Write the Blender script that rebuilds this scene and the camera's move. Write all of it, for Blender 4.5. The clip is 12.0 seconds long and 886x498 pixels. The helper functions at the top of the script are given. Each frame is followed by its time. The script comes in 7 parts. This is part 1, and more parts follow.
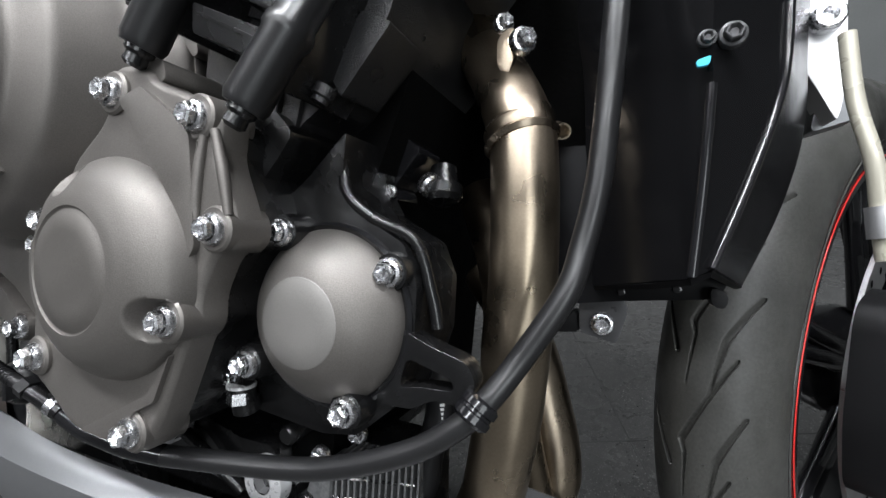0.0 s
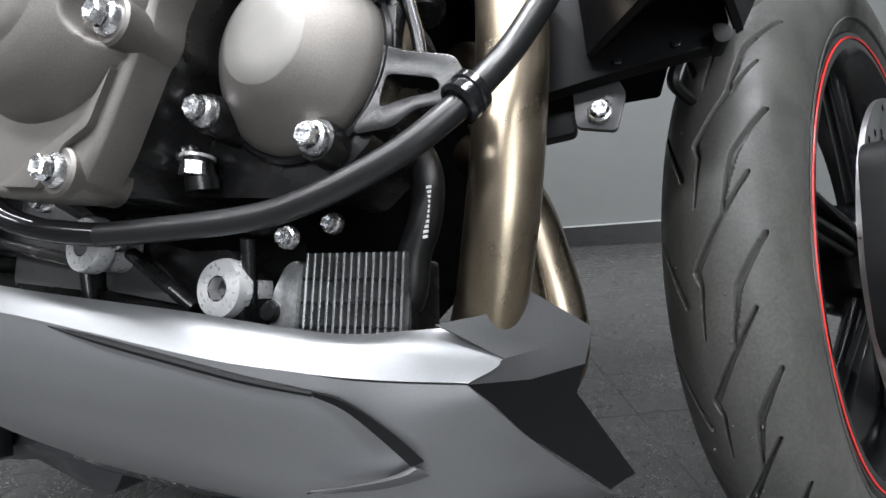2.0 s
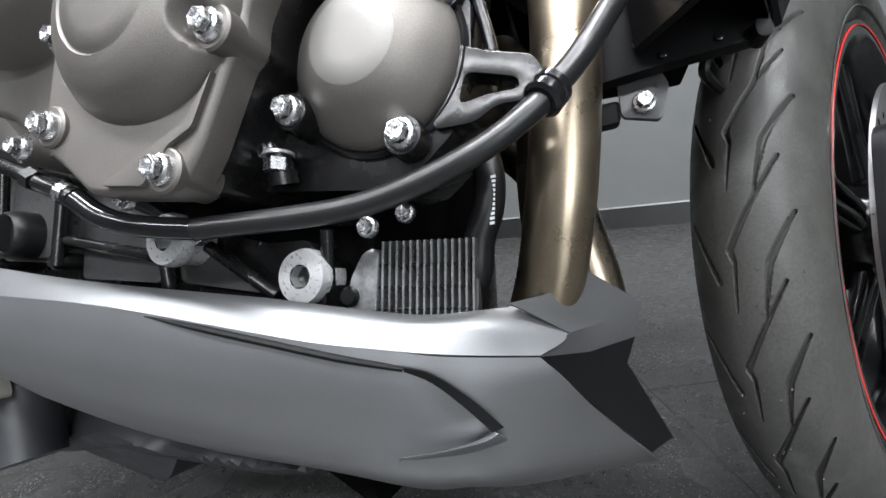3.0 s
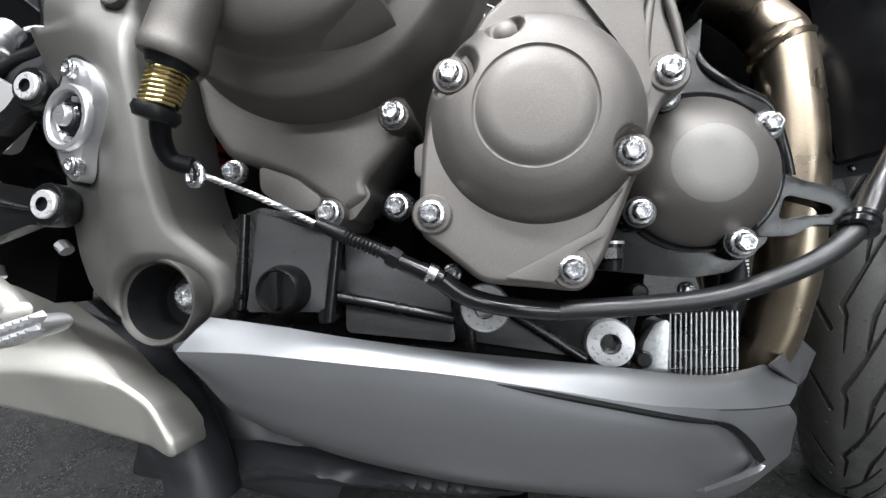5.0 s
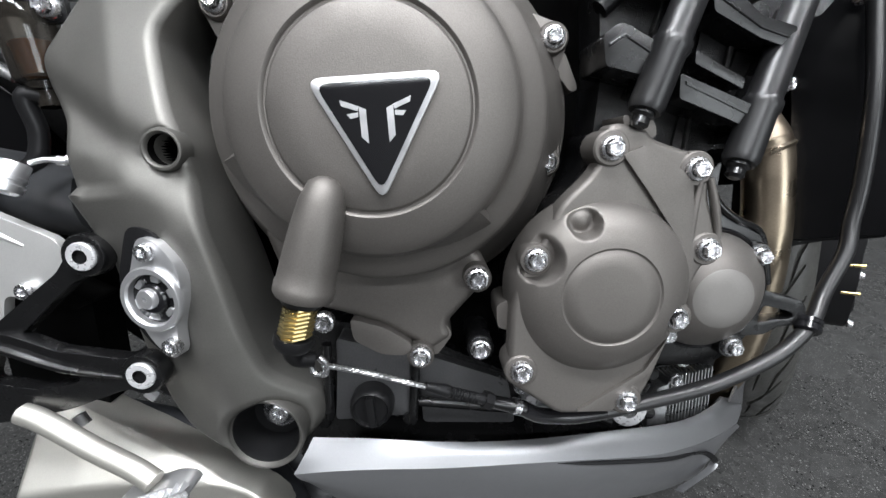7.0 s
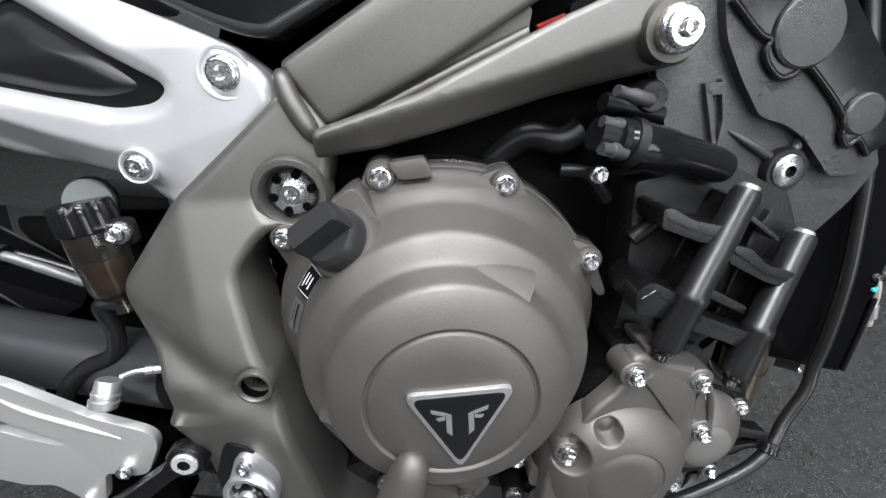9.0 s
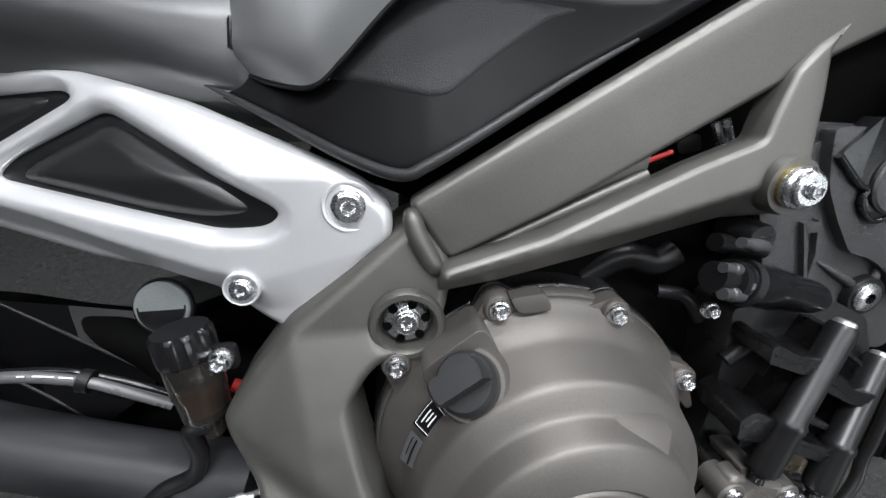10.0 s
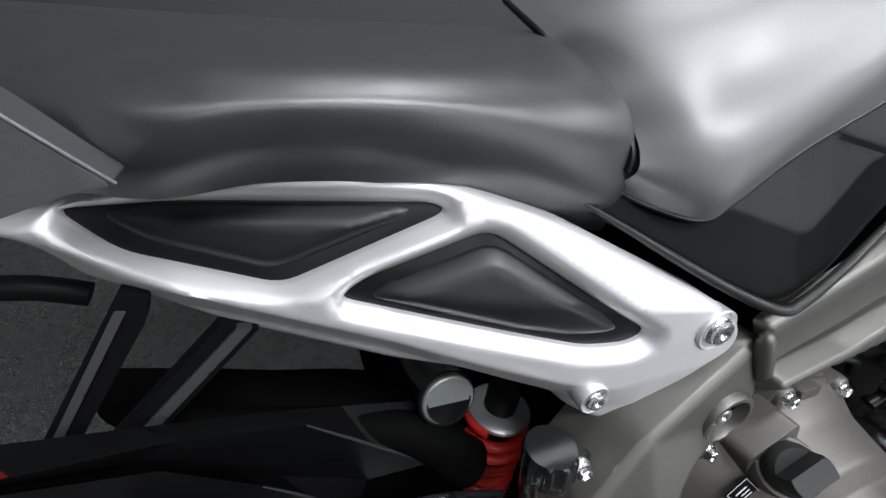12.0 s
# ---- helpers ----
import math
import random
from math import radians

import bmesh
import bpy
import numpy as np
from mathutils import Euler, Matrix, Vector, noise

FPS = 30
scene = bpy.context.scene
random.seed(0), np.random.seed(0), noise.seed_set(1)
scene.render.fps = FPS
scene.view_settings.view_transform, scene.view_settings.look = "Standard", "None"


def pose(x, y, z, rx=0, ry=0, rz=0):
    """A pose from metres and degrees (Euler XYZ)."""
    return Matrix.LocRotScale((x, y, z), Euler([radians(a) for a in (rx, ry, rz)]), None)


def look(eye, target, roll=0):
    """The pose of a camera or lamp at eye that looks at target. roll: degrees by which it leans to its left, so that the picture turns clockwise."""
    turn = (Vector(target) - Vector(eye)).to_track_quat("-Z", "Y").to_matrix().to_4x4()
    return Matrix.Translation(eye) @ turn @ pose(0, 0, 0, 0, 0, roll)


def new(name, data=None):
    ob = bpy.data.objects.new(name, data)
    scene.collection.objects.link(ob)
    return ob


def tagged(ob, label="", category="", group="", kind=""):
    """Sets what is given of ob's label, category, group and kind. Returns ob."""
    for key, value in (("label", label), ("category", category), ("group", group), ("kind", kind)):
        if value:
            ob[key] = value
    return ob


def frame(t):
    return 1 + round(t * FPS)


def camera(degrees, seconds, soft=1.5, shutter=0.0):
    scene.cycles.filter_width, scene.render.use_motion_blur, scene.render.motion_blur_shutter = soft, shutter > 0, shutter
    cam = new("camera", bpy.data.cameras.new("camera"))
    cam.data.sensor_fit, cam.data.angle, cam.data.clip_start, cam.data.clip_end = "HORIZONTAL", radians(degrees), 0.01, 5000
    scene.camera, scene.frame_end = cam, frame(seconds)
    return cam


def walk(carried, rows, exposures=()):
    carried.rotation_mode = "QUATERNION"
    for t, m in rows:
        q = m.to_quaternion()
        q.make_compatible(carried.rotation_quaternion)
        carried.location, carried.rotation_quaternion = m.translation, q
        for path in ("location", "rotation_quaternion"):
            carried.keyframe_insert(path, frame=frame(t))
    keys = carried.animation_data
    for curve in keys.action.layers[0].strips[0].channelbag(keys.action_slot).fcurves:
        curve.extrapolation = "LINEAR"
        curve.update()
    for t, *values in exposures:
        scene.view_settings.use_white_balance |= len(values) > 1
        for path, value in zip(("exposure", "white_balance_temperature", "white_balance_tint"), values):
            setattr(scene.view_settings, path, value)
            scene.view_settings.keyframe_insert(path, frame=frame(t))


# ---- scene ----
cam = camera(94.0, 12.0)
EXPOSURES = [(0.0, 0.35), (0.5, 0.45), (1.0, 0.6), (1.5, 0.85), (2.5, 1.05), (3.7, 0.85), (5.5, 0.45), (6.7, 0.3), (8.5, 0.28), (9.5, -0.1), (10.5, -0.28), (12.0, -0.55)]
PATH = [
    (0.0, (0.2985, -0.1949, 0.4894), (-0.4858, 1.5622, -0.0561), -5.54),
    (0.5, (0.2870, -0.1933, 0.4392), (-0.4526, 1.6012, -0.0430), -4.51),
    (1.0, (0.2818, -0.1908, 0.4046), (-0.4369, 1.6305, -0.0034), -4.52),
    (1.5, (0.2874, -0.1960, 0.3655), (-0.4402, 1.6438, 0.0728), -5.55),
    (2.0, (0.2884, -0.2075, 0.3445), (-0.4357, 1.6373, 0.0755), -6.53),
    (2.5, (0.2768, -0.2233, 0.3358), (-0.4350, 1.6258, 0.0633), -7.25),
    (3.0, (0.2582, -0.2343, 0.3495), (-0.4275, 1.6162, 0.0246), -7.96),
    (3.5, (0.2116, -0.2549, 0.3732), (-0.3897, 1.6139, -0.0088), -7.72),
    (3.7, (0.1888, -0.2605, 0.3832), (-0.3653, 1.6200, -0.0122), -7.09),
    (5.3, (0.0378, -0.3073, 0.4399), (-0.2035, 1.6131, -0.0641), -3.38),
    (5.5, (0.0228, -0.3077, 0.4484), (-0.1642, 1.6075, -0.0966), -3.23),
    (6.0, (0.0020, -0.3017, 0.4861), (-0.0953, 1.5722, -0.2061), -3.35),
    (6.5, (-0.0053, -0.2883, 0.5426), (-0.0573, 1.5203, -0.3096), -3.82),
    (6.7, (-0.0113, -0.2884, 0.5613), (-0.0382, 1.4978, -0.3378), -3.92),
    (8.3, (-0.0258, -0.2647, 0.6970), (0.0310, 1.3814, -0.4376), -3.65),
    (8.5, (-0.0356, -0.2520, 0.7162), (0.0375, 1.3709, -0.4503), -3.14),
    (9.0, (-0.0542, -0.2189, 0.7612), (0.0422, 1.3543, -0.4699), -2.20),
    (9.5, (-0.0851, -0.1858, 0.7991), (0.0592, 1.3741, -0.4443), -0.69),
    (10.0, (-0.1382, -0.1657, 0.8204), (0.0896, 1.4321, -0.3608), 1.52),
    (10.5, (-0.1945, -0.1515, 0.8401), (0.1347, 1.4223, -0.3494), 4.24),
    (11.0, (-0.2553, -0.1437, 0.8659), (0.1358, 1.4331, -0.3006), 5.60),
    (11.5, (-0.3459, -0.0901, 0.8745), (0.2205, 1.3579, -0.3836), 10.98),
    (12.0, (-0.4178, -0.0340, 0.8759), (0.2954, 1.2665, -0.4657), 15.74),
]
walk(cam, [(t, look(eye, target, roll)) for t, eye, target, roll in PATH], EXPOSURES)

from mathutils.geometry import convex_hull_2d, delaunay_2d_cdt

LEAN = 16.0                      # the motorcycle leans away on its side stand

# ---- light ----
world = bpy.data.worlds.new("showroom_air")
scene.world = world
world.use_nodes = True
world.node_tree.nodes["Background"].inputs[0].default_value = (0.9, 0.95, 1.0, 1)
world.node_tree.nodes["Background"].inputs[1].default_value = 0.01
scene.view_settings.exposure = 0.0


def ceiling_lamp(x, y, z, sx, sy, watts):
    d = bpy.data.lights.new("ceiling_lamp", "AREA")
    d.shape, d.size, d.size_y, d.energy, d.color = "RECTANGLE", sx, sy, watts, (0.93, 0.955, 1.0)
    o = new("ceiling_lamp", d)
    o.matrix_world = pose(x, y, z)
    return o


for lx, ly, w in ((-1.5, -0.7, 14), (0.0, -0.7, 66), (0.1, 0.5, 34), (1.6, -0.7, 40), (-1.5, -2.4, 26), (0.0, -2.4, 38), (1.6, -2.4, 36)):
    ceiling_lamp(lx, ly, 2.66, 1.2, 0.26, w)


# ---- materials ----
def mat(name, col, rough=0.5, metal=0.0, grain=0.0, gscale=900, bump=0.0, bscale=600, stain=0.0, sscale=14, coat=0.0, col2=None,
        rvar=0.08, spec=0.5, aniso=0.0):
    m = bpy.data.materials.new(name)
    m.use_nodes = True
    nt = m.node_tree
    N, Lk = nt.nodes, nt.links
    b = N["Principled BSDF"]
    b.inputs["Roughness"].default_value = rough
    b.inputs["Metallic"].default_value = metal
    b.inputs["Coat Weight"].default_value = coat
    b.inputs["Coat Roughness"].default_value = 0.12
    b.inputs["Specular IOR Level"].default_value = spec
    tc = N.new("ShaderNodeTexCoord")

    def noise_tex(scale, detail=4):
        n = N.new("ShaderNodeTexNoise")
        n.inputs["Scale"].default_value = scale
        n.inputs["Detail"].default_value = detail
        Lk.new(tc.outputs["Object"], n.inputs["Vector"])
        return n
    big = noise_tex(sscale)
    ramp = N.new("ShaderNodeMix")
    ramp.data_type = "RGBA"
    c2 = col2 or tuple(c * (1 - stain) for c in col)
    ramp.inputs["A"].default_value = (*col, 1)
    ramp.inputs["B"].default_value = (*c2, 1)
    Lk.new(big.outputs["Fac"], ramp.inputs["Factor"])
    out = ramp.outputs["Result"]
    if grain:
        g = noise_tex(gscale, 2)
        mr = N.new("ShaderNodeMapRange")
        mr.inputs["From Min"].default_value, mr.inputs["From Max"].default_value = 0.3, 0.7
        mr.inputs["To Min"].default_value, mr.inputs["To Max"].default_value = 1 - grain, 1 + grain
        Lk.new(g.outputs["Fac"], mr.inputs["Value"])
        mul = N.new("ShaderNodeMix")
        mul.data_type, mul.blend_type = "RGBA", "MULTIPLY"
        mul.inputs["Factor"].default_value = 1
        Lk.new(out, mul.inputs["A"])
        Lk.new(mr.outputs["Result"], mul.inputs["B"])
        out = mul.outputs["Result"]
    Lk.new(out, b.inputs["Base Color"])
    if rvar:
        rm = N.new("ShaderNodeMapRange")
        rm.inputs["From Min"].default_value, rm.inputs["From Max"].default_value = 0.3, 0.7
        rm.inputs["To Min"].default_value, rm.inputs["To Max"].default_value = max(0.02, rough - rvar), min(1, rough + rvar)
        rn = noise_tex(sscale * 4.3, 5)
        Lk.new(rn.outputs["Fac"], rm.inputs["Value"])
        Lk.new(rm.outputs["Result"], b.inputs["Roughness"])
    if bump:
        bn = noise_tex(bscale, 3)
        bp = N.new("ShaderNodeBump")
        bp.inputs["Strength"].default_value = bump
        bp.inputs["Distance"].default_value = 0.001
        Lk.new(bn.outputs["Fac"], bp.inputs["Height"])
        Lk.new(bp.outputs["Normal"], b.inputs["Normal"])
    return m


M_COVER = mat("bronze_grey_cast_paint", (0.158, 0.147, 0.136), 0.52, 0.68, grain=0.12, gscale=1800, bump=0.12, bscale=1700, stain=0.10, rvar=0.05)
M_FRAME = mat("grey_frame_paint", (0.150, 0.146, 0.135), 0.47, 0.72, grain=0.10, gscale=1800, bump=0.06, bscale=1500, stain=0.10, rvar=0.05)
M_ENGINE = mat("black_engine_paint", (0.006, 0.006, 0.0063), 0.26, 0.0, spec=0.55, bump=0.05, bscale=1500, stain=0.3, rvar=0.05)
M_CAST = mat("textured_black_casting", (0.014, 0.014, 0.0147), 0.30, 0.20, spec=0.7, bump=0.6, bscale=1200, grain=0.3, gscale=900, stain=0.3, rvar=0.03)
# black head casting, base colour lightened to hold the window's reflection
M_HEAD = mat("head_casting_with_reflection", (0.095, 0.095, 0.097), 0.31, 0.55, spec=1.0, bump=0.85, bscale=1300, grain=0.3, gscale=1100, stain=0.25, rvar=0.04)
M_CABLE = mat("satin_black_cable_sleeve", (0.010, 0.010, 0.0105), 0.33, 0.0, spec=0.55, bump=0.03, bscale=600, rvar=0.04)
# black sump casting; the room's bright reflection is put into a lighter base
M_SUMP = mat("sump_casting_with_reflection", (0.085, 0.085, 0.088), 0.33, 0.50, spec=1.0, bump=0.45, bscale=1500, grain=0.2, gscale=1100, stain=0.4, rvar=0.06)
# near-black for black parts, and for shade of holes and cavities put into colour
M_BLOCK = mat("near_black_parts_and_shade", (0.003, 0.003, 0.003), 0.75, 0.0, spec=0.03, bump=0.3, bscale=300, stain=0.3)
M_GLOSS = mat("gloss_black_plastic", (0.008, 0.008, 0.009), 0.16, 0.0, bump=0.05, bscale=250, rvar=0.05)
M_MATTE = mat("matte_black_plastic", (0.007, 0.007, 0.0075), 0.46, 0.0, spec=0.16, bump=0.15, bscale=1700, grain=0.1, rvar=0.05)
M_PANEL = mat("dark_side_panel_plastic", (0.006, 0.006, 0.0065), 0.36, 0.0, spec=0.06, bump=0.08, bscale=1900, rvar=0.03)
M_SILVER = mat("silver_paint", (0.78, 0.78, 0.79), 0.40, 0.55, grain=0.06, gscale=2600, stain=0.06, rvar=0.05)
M_PAN = mat("graphite_silver_paint", (0.215, 0.218, 0.225), 0.40, 0.72, grain=0.08, gscale=2600, stain=0.06, rvar=0.03)
M_PLUG = mat("bright_zinc_plug", (0.70, 0.70, 0.71), 0.30, 0.5, grain=0.04, gscale=1800, stain=0.08, sscale=80, rvar=0.06)
M_FIN = mat("bare_cooler_fin", (0.42, 0.425, 0.43), 0.30, 0.9, grain=0.2, gscale=500)
M_LENS = mat("dark_red_lens", (0.16, 0.008, 0.008), 0.25, 0.0)
M_TANK = mat("tank_silver_paint", (0.210, 0.211, 0.213), 0.45, 0.45, grain=0.07, gscale=2600, stain=0.05, rvar=0.03)
M_SEAT = mat("seat_vinyl", (0.033, 0.033, 0.0345), 0.35, 0.0, spec=1.0, bump=0.10, bscale=1500, grain=0.10, rvar=0.04)
M_ZINC = mat("zinc_plated_steel", (0.74, 0.74, 0.76), 0.27, 1.0, grain=0.03, gscale=1500, stain=0.05, sscale=160, rvar=0.03)
M_ALU = mat("machined_aluminium", (0.70, 0.70, 0.71), 0.34, 0.85, grain=0.03, gscale=1800, stain=0.08, sscale=60, rvar=0.05)
M_TITAN = mat("heat_tinted_header_steel", (0.39, 0.32, 0.22), 0.31, 1.0, grain=0.06, gscale=700, col2=(0.33, 0.275, 0.225), sscale=9, rvar=0.08)
M_STEEL = mat("brushed_silencer_steel", (0.60, 0.585, 0.535), 0.43, 0.80, grain=0.06, gscale=1600, stain=0.10, rvar=0.03)
M_HEEL = mat("satin_silver_paint", (0.66, 0.655, 0.64), 0.36, 0.65, grain=0.05, gscale=2200, stain=0.06, rvar=0.03)
M_DULLST = mat("dark_exhaust_shield", (0.022, 0.023, 0.026), 0.42, 0.0, spec=0.5, bump=0.1, bscale=700, stain=0.2)
M_TYRE = mat("tyre_rubber", (0.026, 0.0265, 0.0255), 0.47, 0.0, spec=0.5, bump=0.22, bscale=900, grain=0.2, gscale=400, col2=(0.074, 0.073, 0.066), sscale=13, rvar=0.16)
M_RUBBER = mat("black_rubber", (0.008, 0.008, 0.0085), 0.36, 0.0, spec=0.25, bump=0.1, bscale=1300, rvar=0.05)
M_RED = mat("red_paint", (0.62, 0.025, 0.02), 0.35, 0.0, grain=0.05)
M_GOLD = mat("yellow_zinc_plating", (0.62, 0.50, 0.24), 0.28, 1.0, grain=0.06)
M_WHITE = mat("white_print", (0.8, 0.8, 0.8), 0.5, 0.0, rvar=0)
M_BLUEP = mat("light_blue_mark_paint", (0.04, 0.50, 0.68), 0.5, 0.0, rvar=0)
M_AMBER = mat("amber_fluid", (0.20, 0.070, 0.014), 0.3, 0.0, rvar=0)
M_WING = mat("satin_dark_grey_plastic", (0.095, 0.096, 0.099), 0.42, 0.35, bump=0.1, bscale=1600, grain=0.06)
M_STAY = mat("satin_grey_stay_face", (0.075, 0.075, 0.078), 0.34, 0.3, grain=0.08, bump=0.05, bscale=1500, stain=0.15)
M_TRIM = mat("dark_grey_trim_plastic", (0.040, 0.040, 0.042), 0.40, 0.0, spec=0.26, bump=0.1, bscale=1600, rvar=0.04)
M_SHROUD = mat("gloss_black_shroud", (0.005, 0.005, 0.0055), 0.20, 0.0, spec=0.25, bump=0.04, bscale=250, rvar=0.04)
M_DISC = mat("brushed_disc_steel", (0.5, 0.5, 0.5), 0.35, 1.0, grain=0.1)
M_WIRE = mat("steel_wire_rope", (0.55, 0.55, 0.55), 0.35, 1.0, grain=0.15)


def glass(name, col, rough=0.06):
    m = bpy.data.materials.new(name)
    m.use_nodes = True
    b = m.node_tree.nodes["Principled BSDF"]
    b.inputs["Base Color"].default_value = (*col, 1)
    b.inputs["Roughness"].default_value = rough
    b.inputs["Transmission Weight"].default_value = 0.9
    return m


M_SMOKE = glass("smoked_clear_plastic", (0.15, 0.132, 0.112))
M_CAP = mat("black_cap_plastic", (0.026, 0.026, 0.027), 0.34, 0.0, spec=0.28, bump=0.08, bscale=1800, grain=0.1, rvar=0.04)


def terrazzo():
    m = mat("dark_speckled_floor", (0.046, 0.046, 0.045), 0.27, 0.0, grain=0.2, gscale=60, stain=0.25, sscale=3, bump=0.15, bscale=150)
    nt = m.node_tree
    N, Lk = nt.nodes, nt.links
    b = N["Principled BSDF"]
    src = b.inputs["Base Color"].links[0].from_socket
    tc = [n for n in N if n.type == "TEX_COORD"][0]
    last = src
    for scale, lo, col in ((230, 0.17, (0.16, 0.16, 0.155, 1)), (560, 0.21, (0.105, 0.105, 0.102, 1)), (130, 0.14, (0.012, 0.012, 0.012, 1))):
        v = N.new("ShaderNodeTexVoronoi")
        v.inputs["Scale"].default_value = scale
        Lk.new(tc.outputs["Object"], v.inputs["Vector"])
        mr = N.new("ShaderNodeMapRange")
        mr.inputs["From Min"].default_value, mr.inputs["From Max"].default_value = lo, lo + 0.06
        mr.inputs["To Min"].default_value, mr.inputs["To Max"].default_value = 1, 0
        Lk.new(v.outputs["Distance"], mr.inputs["Value"])
        mx = N.new("ShaderNodeMix")
        mx.data_type = "RGBA"
        Lk.new(mr.outputs["Result"], mx.inputs["Factor"])
        Lk.new(last, mx.inputs["A"])
        mx.inputs["B"].default_value = col
        last = mx.outputs["Result"]
    Lk.new(last, b.inputs["Base Color"])
    return m


M_INSET = mat("black_rubber_inset", (0.012, 0.012, 0.0125), 0.36, 0.0, spec=0.45, bump=0.1, bscale=1700, rvar=0.04)
M_ENDCAP = mat("turned_end_cap_steel", (0.28, 0.30, 0.295), 0.50, 0.6, grain=0.08)
M_GRAINED = mat("grained_dark_grey_plastic", (0.018, 0.018, 0.019), 0.42, 0.0, spec=0.22, bump=0.5, bscale=1400, grain=0.15, gscale=1500, rvar=0.05)
M_FLOOR = terrazzo()
M_WALL = mat("grey_wall_paint", (0.10, 0.104, 0.102), 0.6, 0.0, stain=0.14, sscale=2.5, bump=0.1, bscale=90, grain=0.05, gscale=200)
M_BASE = mat("black_baseboard", (0.012, 0.012, 0.012), 0.4, 0.0, stain=0.3)
M_BEAD = mat("pale_metal_bead", (0.45, 0.45, 0.45), 0.4, 0.6)
M_CEIL = mat("grey_ceiling_paint", (0.20, 0.20, 0.20), 0.8, 0.0, stain=0.06)
M_JOINT = mat("floor_joint_filler", (0.026, 0.026, 0.026), 0.7, 0.0)
M_SOUTH = mat("dark_grey_wall_paint", (0.10, 0.10, 0.10), 0.7, 0.0, stain=0.1, sscale=2)


# ---- mesh tools ----
def finish(bm, name, material, parent, label="", sharp=38, smooth=True):
    bmesh.ops.recalc_face_normals(bm, faces=bm.faces[:])
    lim = radians(sharp)
    for f in bm.faces:
        f.smooth = smooth
    for e in bm.edges:
        e.smooth = len(e.link_faces) == 2 and e.calc_face_angle(0) < lim
    me = bpy.data.meshes.new(name)
    bm.to_mesh(me)
    bm.free()
    me.materials.append(material)
    o = new(name, me)
    if parent:
        o.parent = parent
    if label:
        tagged(o, label)
    return o


def curve(pts, n=6, closed=False):
    """Catmull-Rom through the points, n steps a span."""
    p = [Vector(q) for q in pts]
    k = len(p)
    out = []
    for i in range(k if closed else k - 1):
        a, b, c, d = ((p[(i + j) % k] if closed else p[min(max(i + j, 0), k - 1)]) for j in (-1, 0, 1, 2))
        for s in range(n):
            u = s / n
            out.append(0.5 * (2 * b + (c - a) * u + (2 * a - 5 * b + 4 * c - d) * u * u + (3 * b - a - 3 * c + d) * u ** 3))
    if not closed:
        out.append(p[-1])
    return out


def rounded(poly, r, n=4):
    """A closed outline with its corners rounded to about r."""
    out, k = [], len(poly)
    for i in range(k):
        a, b, c = Vector(poly[i - 1]), Vector(poly[i]), Vector(poly[(i + 1) % k])
        ra, rc = min(r, (a - b).length * 0.45), min(r, (c - b).length * 0.45)
        p, q = b + (a - b).normalized() * ra, b + (c - b).normalized() * rc
        for s in range(n + 1):
            u = s / n
            out.append((1 - u) ** 2 * p + 2 * u * (1 - u) * b + u * u * q)
    return out


def to_outline(pts, loops):
    """The distance of each point to the nearest outline."""
    a = np.array([p for lp in loops for p in lp])
    b = np.array([p for lp in loops for p in lp[1:] + lp[:1]])
    d = b - a
    t_ = np.clip(((pts[:, None] - a) * d).sum(-1) / np.maximum((d * d).sum(-1), 1e-12), 0, 1)
    return np.sqrt((((a + d * t_[..., None]) - pts[:, None]) ** 2).sum(-1)).min(1)


def inside(pts, loop):
    a = np.array(loop)
    b = np.roll(a, -1, 0)
    x, z = pts[:, 0:1], pts[:, 1:2]
    with np.errstate(divide="ignore", invalid="ignore"):
        hit_ = ((a[:, 1] > z) != (b[:, 1] > z)) & (x < (b[:, 0] - a[:, 0]) * (z - a[:, 1]) / (b[:, 1] - a[:, 1]) + a[:, 0])
    return hit_.sum(1) % 2 == 1


